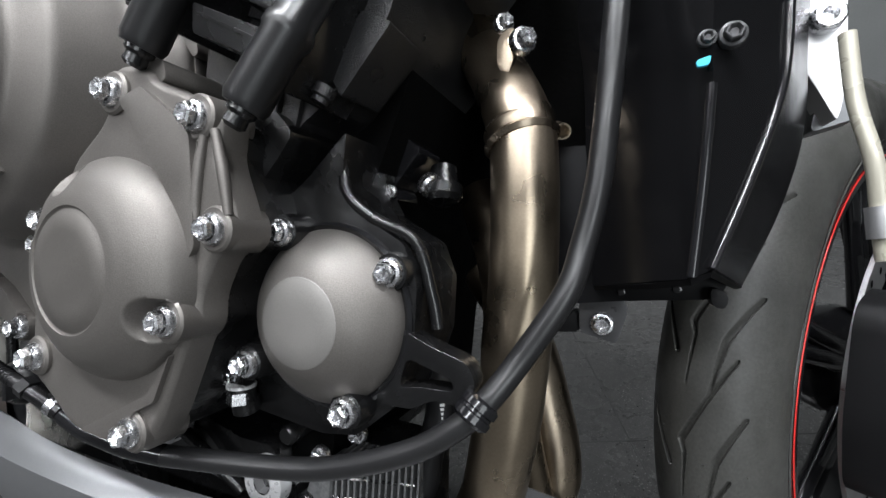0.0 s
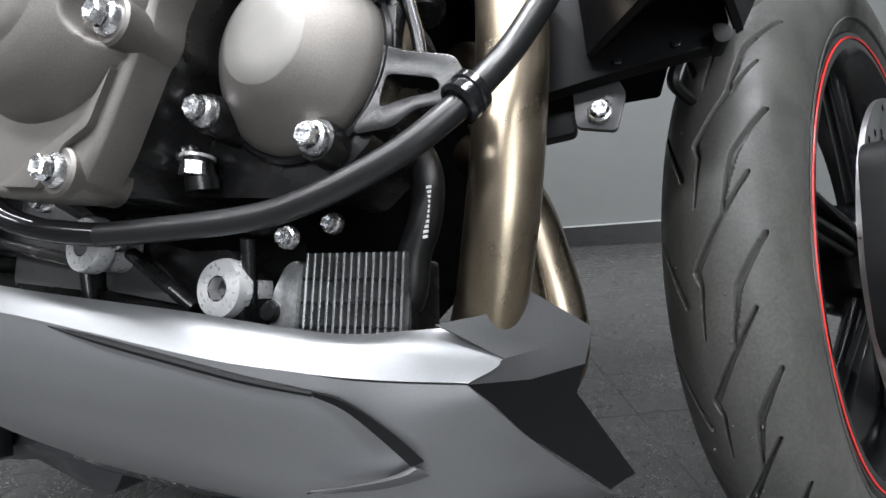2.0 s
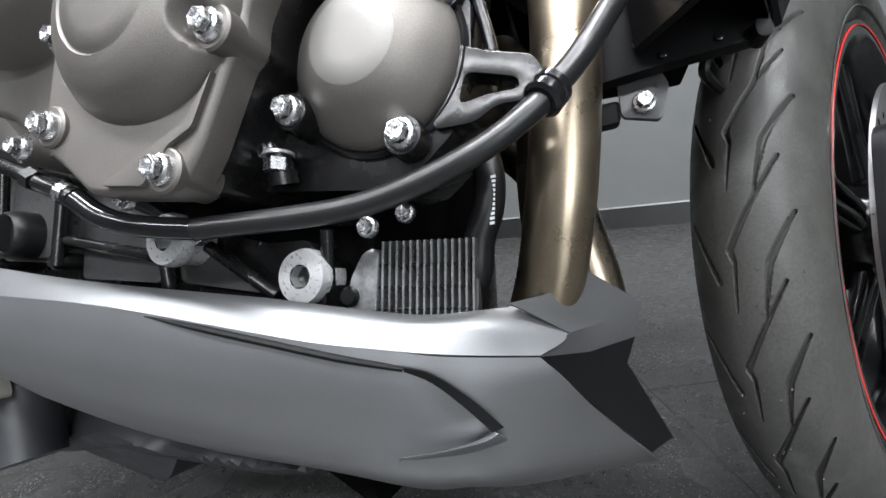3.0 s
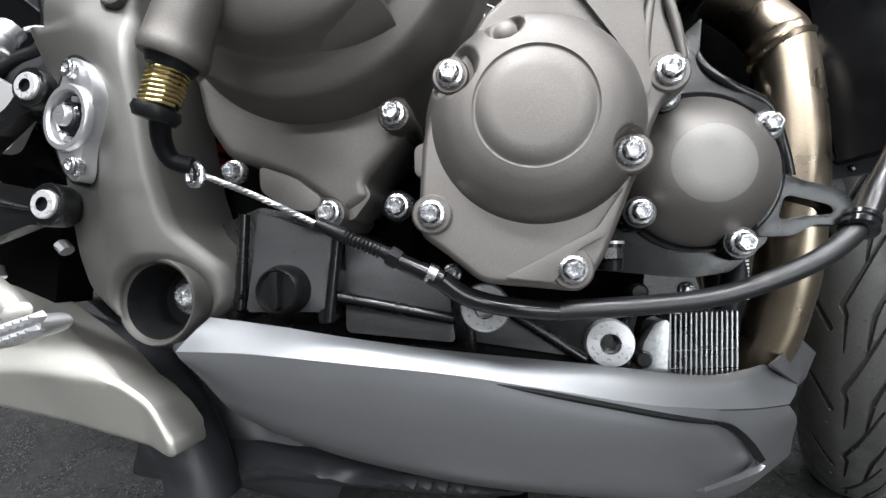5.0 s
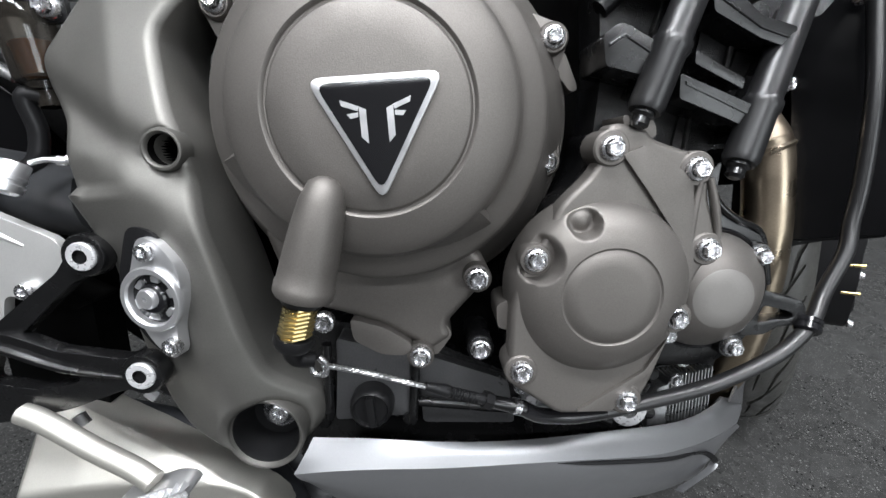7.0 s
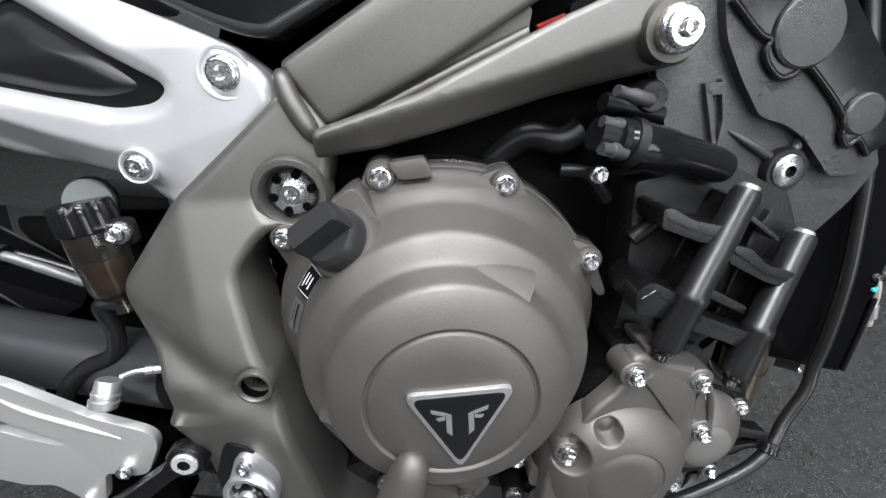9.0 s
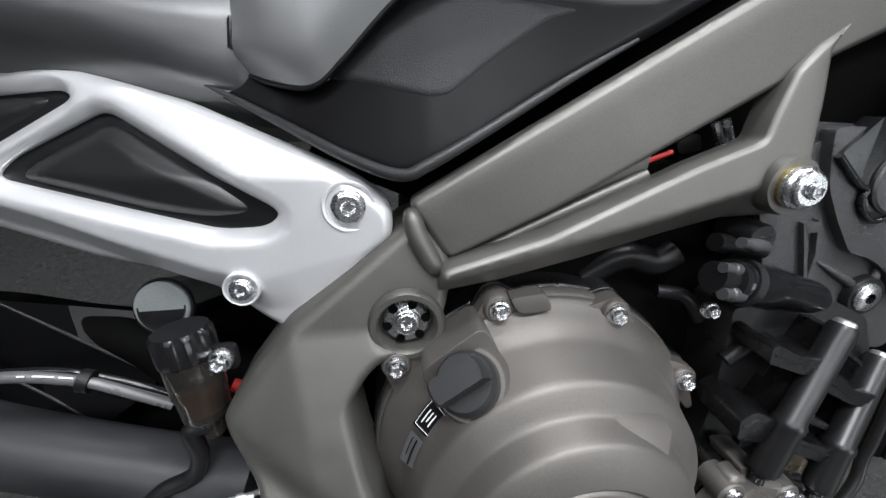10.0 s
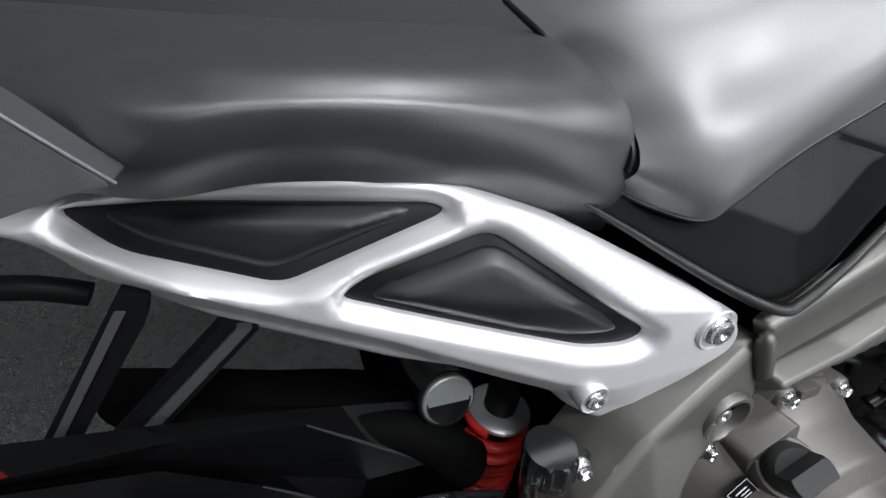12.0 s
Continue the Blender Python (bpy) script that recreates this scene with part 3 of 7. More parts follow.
def cover_label(name, a0, a1, s0, s1, material, lift=0.0004, parent=None, label=""):
    """A thin label on the cone between two turns of the cover; s from 0 at the rim to 1."""
    p, q = Vector((0.1020, -0.1845)), Vector((0.0900, -0.1962))
    bm = bmesh.new()
    nrm = Vector((0.70, -0.71))
    rows = []
    for i in range(5):
        a = a0 + (a1 - a0) * i / 4
        rows.append([bm.verts.new(radial(a, *(p + (q - p) * s + nrm * (lift + 0.0022 * math.sin(math.pi * s))))) for s in (s0, s1)])
    for a, b in zip(rows, rows[1:]):
        bm.faces.new((a[0], a[1], b[1], b[0]))
    return part(name, bm, material, parent or clutch, label)


lab = cover_label("oil_label", 138, 151, 0.10, 0.95, M_GLOSS, label="small black oil label with white pictogram")
for a0, a1, s0, s1 in ((139.0, 150.0, 0.16, 0.185), (139.0, 150.0, 0.86, 0.885), (139.0, 139.3, 0.16, 0.885), (149.7, 150.0, 0.16, 0.885), (141.5, 147.5, 0.34, 0.39), (141.5, 146.0, 0.48, 0.53), (141.5, 147.0, 0.62, 0.67)):
    cover_label("print", a0, a1, s0, s1, M_WHITE, 0.0006, lab)
lab = cover_label("brand_label", 153, 166, 0.20, 0.80, M_PAN, label="small silver brand label")
cover_label("print", 154, 165, 0.55, 0.62, M_GLOSS, 0.0006, lab)
cover_label("print", 154, 162, 0.38, 0.42, M_GLOSS, 0.0006, lab)

# ---- lower part of the clutch side ----
lower = part("sprocket_cover", slab([(-0.127, 0.449), (-0.119, 0.418), (-0.104, 0.397), (-0.083, 0.39), (-0.059, 0.38), (-0.041, 0.367), (-0.03, 0.359), (-0.014, 0.369), (-0.018, 0.378), (0.008, 0.404), (0.01, 0.42), (-0.001, 0.434), (-0.057, 0.454)], -0.187, 0.05, 0, r=0.006, cut=0.003, crown=(0.006, 0.005)), M_COVER, sharp=65)
part("cover_lip", slab([(-0.079, 0.389), (-0.057, 0.381), (-0.04, 0.368), (-0.045, 0.361), (-0.061, 0.363), (-0.078, 0.374)], -0.192, 0.03, 0.003), M_COVER, lower)
part("cover_lip", slab([(-0.019, 0.379), (-0.014, 0.37), (-0.026, 0.355), (-0.034, 0.36)], -0.184, 0.03, 0.002), M_COVER, lower)
for q in ([(0.003, -0.198, 0.411), (0.003, -0.192, 0.362), (-0.036, -0.193, 0.36)]):
    bolt(q, lower)
    part("bolt_boss", lathe(q[0], q[2], ((0.0088, -0.14), (0.0088, q[1] + 0.001), (0.0080, q[1] + 0.0025), (0, q[1] + 0.0025)), 20), M_COVER if q[1] < -0.192 else M_ENGINE, lower)
bolt((-0.096, -0.190, 0.387), lower)

# clutch release boss with its spring and lever
b0, b1 = Vector((-0.069, -0.247, 0.473)), Vector((-0.086, -0.247, 0.424))
boss = part("release_boss", turned(b0, b1, ((-0.14, 0.0), (-0.12, 0.0045), (-0.06, 0.0082), (0.1, 0.0108), (0.35, 0.0124), (0.7, 0.0136), (0.86, 0.0140), (0.88, 0.0146), (0.97, 0.0146), (1.0, 0.0138)), 40), M_COVER, clutch, "tapered cast clutch release boss")
bd = (b1 - b0).normalized()
part("seal", turned(b1, b1 + bd * 0.004, ((0, 0.0112), (1, 0.0098)), 28), M_RUBBER, boss)
helix = [b1 + bd * (0.004 + 0.0175 * i / 72) + (Vector((1, 0, 0)) * math.cos(i * math.pi / 4.5) + Vector((0, 1, 0)) * math.sin(i * math.pi / 4.5)) * 0.0080 for i in range(73)]
part("return_spring", tube(helix, 0.00105, 8, 1, False), M_GOLD, boss, "yellow zinc-plated return spring")
part("spring_core", turned(b1, b1 + bd * 0.022, ((0, 0.0066), (1, 0.0066)), 20), M_MATTE, boss)
part("collar", turned(b1 + bd * 0.0215, b1 + bd * 0.028, ((0, 0.0096), (0.5, 0.0102), (1, 0.0085)), 28), M_RUBBER, boss)
part("release_lever", tube([(-0.094, -0.245, 0.404), (-0.1, -0.238, 0.393), (-0.1, -0.232, 0.384), (-0.092, -0.228, 0.381)], 0.0045, 10), M_MATTE, boss, "black clutch release lever")
part("hook", tube([(-0.094, -0.228, 0.38), (-0.093, -0.228, 0.373), (-0.087, -0.229, 0.372), (-0.086, -0.229, 0.378), (-0.089, -0.229, 0.382)], 0.0018, 8), M_ZINC, boss)

# inner wire, adjuster and outer cable
rope = curve([(-0.088, -0.228, 0.377), (-0.062, -0.222, 0.366), (-0.032, -0.215, 0.351)], 40)
for k in range(3):
    strand = []
    for i, p in enumerate(rope):
        a = i * 0.62 + k * 2.094
        strand.append(tuple(Vector(p) + Vector((0.38 * math.cos(a), 0.9 * math.sin(a), 0.92 * math.cos(a))) * 0.00085))
    part("wire_strand", tube(strand, 0.0009, 6, 1, False), M_WIRE)
adj = part("cable_adjuster", tube([(-0.033, -0.215, 0.352), (-0.021, -0.212, 0.346), (-0.017, -0.211, 0.344), (-0.001, -0.208, 0.337), (0.003, -0.206, 0.334)], [0.0026, 0.0038, 0.0030, 0.0032, 0.0042], 14), M_RUBBER)
for i in range(9):
    p = Vector((-0.017, -0.211, 0.344)) .lerp(Vector((-0.002, -0.208, 0.337)), i / 8)
    part("thread", turned(p - Vector((0.0006, 0, -0.0003)), p + Vector((0.0006, 0, -0.0003)), ((0, 0.0030), (0.5, 0.0038), (1, 0.0030)), 14), M_RUBBER, adj)
part("lock_nut", turned((0.002, -0.206, 0.335), (0.007, -0.205, 0.332), ((0, 0.0055), (1, 0.0055)), 6), M_RUBBER, adj, sharp=20)
part("cable_ferrule", turned((0.007, -0.205, 0.332), (0.028, -0.2, 0.322), ((0, 0.0042), (0.7, 0.0046), (0.75, 0.0052), (1, 0.0052)), 16), M_ENGINE, adj)
part("crimp", turned((0.021, -0.202, 0.326), (0.025, -0.201, 0.324), ((0, 0.0052), (1, 0.0052)), 16), M_ZINC, adj)
cab1 = [(0.028, -0.2, 0.322), (0.038, -0.196, 0.314), (0.051, -0.192, 0.309), (0.067, -0.189, 0.306), (0.087, -0.184, 0.304)]
part("cable_sleeve", tube(cab1, 0.0053, 16), M_GLOSS, label="gloss black cable end sleeve")
cab2 = [(0.087, -0.184, 0.304), (0.151, -0.173, 0.307), (0.184, -0.169, 0.313), (0.218, -0.166, 0.326), (0.238, -0.163, 0.339), (0.25, -0.159, 0.351), (0.262, -0.152, 0.368), (0.279, -0.147, 0.396), (0.285, -0.142, 0.417), (0.29, -0.14, 0.442), (0.293, -0.138, 0.475), (0.295, -0.135, 0.509), (0.296, -0.13, 0.542), (0.296, -0.12, 0.6), (0.292, -0.1, 0.68), (0.286, -0.08, 0.76)]
part("clutch_cable", tube(cab2, 0.0053, 18, 10), M_CABLE, label="thick black clutch cable sweeping under the engine")
cl = Vector((0.2455, -0.1605, 0.3465))
cd = (Vector((0.261, -0.143, 0.374)) - Vector((0.238, -0.163, 0.339))).normalized()
part("cable_clamp", turned(cl - cd * 0.0055, cl + cd * 0.0055, ((0, 0.0068), (0.12, 0.0084), (0.40, 0.0084), (0.45, 0.0076), (0.55, 0.0076), (0.60, 0.0084), (0.88, 0.0084), (1, 0.0068)), 24), M_GLOSS, label="black rubber cable clamp")

# ---- alternator cover ----
def shrunk(poly, k):
    ax_, az_ = sum(p[0] for p in poly) / len(poly), sum(p[1] for p in poly) / len(poly)
    return [(ax_ + (x - ax_) * k, az_ + (z - az_) * k) for x, z in poly]


AX, AZ = (0.076, 0.401)
ALT = [(0.077, 0.491), (0.082, 0.497), (0.101, 0.493), (0.106, 0.486), (0.133, 0.476), (0.143, 0.469), (0.142, 0.459), (0.141, 0.451), (0.151, 0.424), (0.15, 0.412), (0.14, 0.409), (0.131, 0.39), (0.131, 0.377), (0.125, 0.372), (0.109, 0.333), (0.102, 0.322), (0.097, 0.315), (0.087, 0.316), (0.049, 0.32), (0.029, 0.337), (0.019, 0.344), (0.019, 0.365), (0.021, 0.391), (0.027, 0.416), (0.04, 0.432), (0.052, 0.454), (0.07, 0.469), (0.077, 0.48)]


def alt_y(x, z):
    """The joint face of the alternator cover turns slightly outwards towards the rear."""
    return -0.1985 - 0.09 * (0.141 - x)


start = part("alternator_cover", slab(ALT, alt_y, 0.015, 0, r=0.006, cut=0.0035, crown=(0.0034, 0.0028)), M_COVER, label="bronze-grey cast alternator cover with round boss", sharp=50)
part("cover_backing", slab(shrunk(ALT, 0.955), -0.1865, 0.06, 0.003), M_ENGINE, start)
DOME = ((0.057, -0.190), (0.0545, -0.200), (0.0510, -0.2075), (0.0465, -0.2125), (0.041, -0.2165), (0.034, -0.2195), (0.0288, -0.2208), (0.0280, -0.2199), (0.0272, -0.2199), (0.0262, -0.2210), (0.018, -0.2217), (0, -0.222))
dome = lathe(AX, AZ, [(max(0.0, p[0]), p[1]) for p in curve([(r_, y_, 0) for r_, y_ in DOME[:7]], 12)] + list(DOME[7:]), 260)
for v in dome.verts:
    for dx_, dz_, rr_, low, bowl in (0.063, 0.444, 0.0098, -0.2065, 0.006), (0.036, 0.425, 0.0150, -0.2045, 0.0), (0.1205, 0.3805, 0.0108, -0.2050, 0.0):
        d_ = math.hypot(v.co.x - dx_, v.co.z - dz_) / rr_
        if d_ < 1:
            k_ = min(1.0, (1 - d_) / 0.30)
            k_ = k_ * k_ * (3 - 2 * k_)
            to_ = max(v.co.y, low - bowl * 0.3 * max(0.0, 1 - (d_ / 0.55) ** 2))
            v.co.y += (to_ - v.co.y) * k_
part("cover_dome", dome, M_COVER, start, sharp=50)
for x, z in ((0.0805, 0.4830), (0.1315, 0.4680), (0.1410, 0.4200), (0.1205, 0.3805), (0.0925, 0.3260), (0.0255, 0.3545)):
    y = alt_y(x, z) - (0.0045 if z == 0.3805 else 0.0)
    bolt((x, y - 0.0025, z), start)
    part("bolt_boss", lathe(x, z, ((0.0104, y + 0.02), (0.0102, y - 0.0006), (0.0092, y - 0.0016), (0, y - 0.0016)), 28), M_COVER, start)
bolt((0.036, -0.2105, 0.4235), start)
part("bolt_boss", lathe(0.036, 0.4235, ((0.0096, -0.195), (0.0094, -0.2085), (0.0086, -0.2095), (0, -0.2095)), 28), M_COVER, start)
for poly, lift in (([(0.0865, 0.4790), (0.1020, 0.4575), (0.1185, 0.4330), (0.1270, 0.4050), (0.1320, 0.4120), (0.1290, 0.4600), (0.1220, 0.4680), (0.1000, 0.4835)], 0.0030),
                   ([(0.1180, 0.3650), (0.1040, 0.3450), (0.0600, 0.3225), (0.0830, 0.3200), (0.0960, 0.3360), (0.1080, 0.3420)], 0.0026)):
    part("cover_facet", slab(poly, lambda x, z, q=lift: alt_y(x, z) - q, 0.008, 0.0009, 2, 0.002), M_COVER, start, sharp=25)
for pts in ([(0.1345, 0.460), (0.1310, 0.440), (0.1285, 0.412)], [(0.1405, 0.462), (0.1450, 0.444), (0.1480, 0.426)]):
    part("cover_rib", tube([(x, alt_y(x, z) - 0.0006, z) for x, z in pts], [0.0020, 0.0026, 0.0020], 10), M_COVER, start)
part("cover_tab", slab([(0.014, 0.393), (0.024, 0.396), (0.024, 0.375), (0.014, 0.377)], -0.196, 0.03, 0.003), M_COVER, start)
part("cover_block", slab([(0.088, 0.501), (0.107, 0.497), (0.109, 0.487), (0.093, 0.486)], -0.199, 0.03, 0.002), M_COVER, start)

# ---- pump ----
BX, BZ = 0.168, 0.379
pump = part("pump_housing", slab([(0.12, 0.428), (0.132, 0.432), (0.152, 0.447), (0.176, 0.469), (0.1735, 0.445), (0.182, 0.43), (0.208, 0.415), (0.215, 0.397), (0.214, 0.369), (0.203, 0.338), (0.184, 0.322), (0.163, 0.319), (0.099, 0.326), (0.081, 0.337), (0.088, 0.351), (0.099, 0.401)], -0.156, 0.05, 0.003, r=0.0025), M_ENGINE, label="black pump housing")
pc = part("pump_cover", lathe(BX, BZ, ((0.0425, -0.15), (0.0425, -0.1590), (0.0418, -0.1615), (0.0395, -0.1645), (0.0345, -0.1700), (0.0285, -0.1752), (0.0230, -0.1785), (0.0208, -0.1794)), 96), M_COVER, pump, "round bronze-grey pump cover")
part("cover_face", lathe(BX, BZ, ((0.0208, -0.1794), (0.0203, -0.1798), (0.010, -0.1806), (0.0, -0.1808)), 64), mat("worn_cover_face", (0.21, 0.201, 0.190), 0.58, 0.55, grain=0.06, gscale=1500), pc, "smoother lighter round face")
part("cover_rim", lathe(BX, BZ, ((0.046, -0.15), (0.046, -0.158), (0.0445, -0.1595), (0.0425, -0.158)), 64), M_GLOSS, pump)
for q in ([(0.149, -0.174, 0.4195), (0.204, -0.1655, 0.402), (0.185, -0.1715, 0.338), (0.1325, -0.1790, 0.3555)]):
    bolt((q[0], q[1] + 0.003, q[2]), pump)
    part("bolt_boss", lathe(q[0], q[2], ((0.0100, -0.14), (0.0094, q[1] + 0.009), (0.0086, q[1] + 0.0045), (0, q[1] + 0.004)), 24), M_ENGINE, pump)
part("housing_rib", tube([(0.17, -0.15, 0.459), (0.176, -0.155, 0.44), (0.191, -0.155, 0.427), (0.211, -0.15, 0.416), (0.219, -0.148, 0.392), (0.222, -0.147, 0.376)], 0.0030, 10), M_ENGINE, pump)
part("cable_bracket", slab([(0.197, 0.383), (0.222, 0.371), (0.241, 0.365), (0.245, 0.356), (0.24, 0.346), (0.225, 0.347), (0.215, 0.341), (0.196, 0.341), (0.199, 0.359)], -0.159, 0.012, 0.002, r=0.004, holes=[[(0.212, 0.364), (0.234, 0.357), (0.235, 0.352), (0.22, 0.352), (0.208, 0.35)]]), M_ENGINE, pump, "black forked cable bracket")

# ---- crankcase and sump ----
sump = part("sump", slab([(-0.141, 0.359), (-0.106, 0.372), (-0.05, 0.36), (0.032, 0.316), (0.097, 0.3), (0.121, 0.3), (0.133, 0.286), (0.13, 0.253), (-0.142, 0.257)], -0.148, 0.2, 0.004), M_ENGINE, label="black textured crankcase and sump")
part("sump_panel", slab([(-0.096, 0.366), (-0.045, 0.349), (-0.05, 0.302), (-0.104, 0.302), (-0.099, 0.335)], -0.168, 0.03, 0.003), M_SUMP, sump)
part("sump_panel", slab([(-0.041, 0.346), (0.025, 0.318), (0.029, 0.282), (-0.041, 0.288)], -0.158, 0.02, 0.003), M_SUMP, sump)
part("sump_panel", slab([(-0.071, 0.334), (0.004, 0.317), (0.006, 0.302), (-0.068, 0.312)], -0.157, 0.02, 0.0015), M_SUMP, sump)
part("sump_panel", slab([(0.033, 0.299), (0.067, 0.299), (0.101, 0.273), (0.037, 0.282)], -0.152, 0.02, 0.0015), M_SUMP, sump)
for a, b in ([(-0.102, -0.172, 0.364), (-0.108, -0.168, 0.304)], [(-0.041, -0.17, 0.348), (-0.048, -0.168, 0.296)], [(-0.042, -0.166, 0.311), (0.029, -0.163, 0.297)], [(0.063, -0.157, 0.3), (0.105, -0.152, 0.272)], [(-0.057, -0.164, 0.313), (0.016, -0.162, 0.299)], [(0.038, -0.165, 0.305), (0.039, -0.16, 0.276)], [(0.134, -0.15, 0.304), (0.128, -0.14, 0.267)]):
    part("sump_rib", tube([a, b], 0.0035, 10, 2), M_ENGINE, sump)
for x, y, z in ([(-0.109, -0.168, 0.313), (-0.05, -0.166, 0.299), (0.137, -0.15, 0.311), (0.141, -0.14, 0.27), (-0.113, -0.166, 0.301)]):
    part("stud", lathe(x, z, ((0.0055, y + 0.02), (0.0055, y - 0.002), (0.004, y - 0.004), (0, y - 0.004)), 14), M_ENGINE, sump)
fx, fz = -0.075, 0.316
plug = part("filler_plug", lathe(fx, fz, ((0.0155, -0.15), (0.0155, -0.176), (0.0140, -0.181), (0.0125, -0.1825), (0.011, -0.180), (0, -0.180)), 32), M_RUBBER, sump, "black plastic level plug")
part("plug_grip", slab([(fx - 0.002, fz + 0.011), (fx + 0.003, fz + 0.0115), (fx + 0.0035, fz - 0.010), (fx - 0.0015, fz - 0.0105)], -0.186, 0.008, 0.001, r=0.001), M_RUBBER, plug)
for (x, y, z), rr in (((0.12, -0.152, 0.281), 0.0145), ((0.048, -0.170, 0.304), 0.0145)):
    w = part("drain_plug", lathe(x, z, ((rr * 0.9, y + 0.02), (rr * 0.9, y + 0.006), (rr, y + 0.006), (rr, y + 0.002), (rr * 0.93, y - 0.001), (rr * 0.55, y - 0.0015), (rr * 0.42, y - 0.0015)), 40), M_PLUG, sump, "machined aluminium plug with hex socket")
    part("socket", lathe(x, z, ((rr * 0.42, y - 0.0015), (rr * 0.40, y + 0.006), (0, y + 0.006)), 6), M_ALU, w, sharp=20)
for x, y, z in ([(0.157, -0.15, 0.303), (0.17, -0.135, 0.311), (0.064, -0.165, 0.305), (0.11, -0.165, 0.343), (0.031, -0.18, 0.325)]):
    bolt((x, y, z), sump, FLANGE, 0.75)
fit_ = part("upright_fitting", turned((0.1187, -0.166, 0.341), (0.1187, -0.162, 0.326), ((0, 0.0060), (0.25, 0.0066), (0.26, 0.0060), (0.6, 0.0060), (0.62, 0.0072), (1, 0.0072)), 24), M_ENGINE, sump)
part("fitting_ring", turned((0.1187, -0.166, 0.3405), (0.1187, -0.166, 0.3390), ((0, 0.0074), (1, 0.0074)), 24), M_PLUG, fit_)
part("fitting_nut", turned((0.1187, -0.167, 0.3370), (0.1187, -0.167, 0.3310), ((0, 0.0064), (1, 0.0064)), 6), M_ZINC, fit_, sharp=20)

# oil cooler with its fins
ocx0, ocx1, ocz0, ocz1 = 0.153, 0.200, 0.252, 0.297
cool = part("oil_cooler", slab([(0.146, 0.245), (0.203, 0.245), (0.203, 0.296), (0.158, 0.298), (0.148, 0.285)], -0.118, 0.035, 0.003), M_ENGINE, label="black finned oil cooler")
part("cooler_end", slab([(0.140, 0.248), (0.154, 0.250), (0.157, 0.294), (0.149, 0.292), (0.141, 0.278)], -0.141, 0.02, 0.001), M_FIN, cool)
for i in range(14):
    x = ocx0 + 0.003 + (ocx1 - ocx0) * i / 14
    yy = -0.139 + 0.30 * (x - ocx0)
    part("fin", slab([(x, ocz0), (x + 0.0013, ocz0), (x + 0.0033, ocz1), (x + 0.0020, ocz1)], yy, 0.02, 0.0003, 1, 0), M_FIN, cool)
for z in (0.263, 0.274, 0.285):
    part("fin_bar", tube([(ocx0 + 0.002, -0.1375, z), (ocx1, -0.1245, z - 0.001)], 0.0009, 6, 2), M_GLOSS, cool)
part("oil_hose", tube([(0.188, -0.095, 0.365), (0.203, -0.105, 0.347), (0.2085, -0.11, 0.331), (0.2075, -0.112, 0.313), (0.202, -0.112, 0.297), (0.198, -0.11, 0.276), (0.180, -0.1, 0.255)], 0.0085, 18), M_RUBBER, label="black oil hose with white lettering")
for i in range(11):
    p = [(0.2125, -0.1175, 0.328), (0.2110, -0.1185, 0.304)]
    q = Vector(p[0]).lerp(Vector(p[1]), i / 10)
    part("print", slab([(q.x - 0.0012, q.z - 0.0009), (q.x + 0.0012, q.z - 0.0005), (q.x + 0.0012, q.z + 0.0009), (q.x - 0.0012, q.z + 0.0005)], q.y - 0.0012, 0.001, 0, r=0), M_WHITE, sump)

# ---- cylinders and head ----
cyl = part("cylinder_block", slab([(0.088, 0.604), (0.150, 0.612), (0.197, 0.588), (0.214, 0.553), (0.203, 0.5155), (0.170, 0.482), (0.154, 0.472), (0.122, 0.4415), (0.103, 0.455), (0.084, 0.482), (0.090, 0.526)], -0.163, 0.12, 0.004), M_CAST, label="black cylinder block with cast posts", sharp=30)
P1 = (Vector((0.0985, -0.2035, 0.5010)), Vector((0.1462, -0.1868, 0.6005)))
P2 = (Vector((0.1565, -0.1990, 0.4690)), Vector((0.2035, -0.1750, 0.5625)))
for a_, b_ in (P1, P2):
    post = part("post", turned(a_, b_, ((0, 0.0085), (0.03, 0.0098), (0.30, 0.0096), (0.32, 0.0106), (0.36, 0.0106), (0.38, 0.0092), (0.97, 0.0088), (1.0, 0.0078)), 28), M_CABLE, cyl)
    d_ = (b_ - a_).normalized()
    part("post_screw", turned(b_ - d_ * 0.001, b_ + d_ * 0.0035, ((0, 0.0062), (0.8, 0.0060), (1, 0.0045)), 18), M_ALU, post)
    part("post_foot", turned(a_ + d_ * 0.002, a_ - d_ * 0.009, ((0, 0.0062), (0.35, 0.0062), (0.5, 0.0046), (0.85, 0.0050), (1.0, 0.0030)), 18), M_ENGINE, post)
    part("post_web", slab([(a_.x + 0.004, a_.z + 0.012), (a_.x + 0.013, a_.z + 0.008), (b_.x + 0.004, b_.z - 0.006), (b_.x - 0.006, b_.z - 0.004)], lambda x, z, q=a_, r=b_: q.y + 0.004 + (r.y - q.y) * (z - q.z) / (r.z - q.z), 0.045, 0.001, 1, 0.001), M_ENGINE, post)
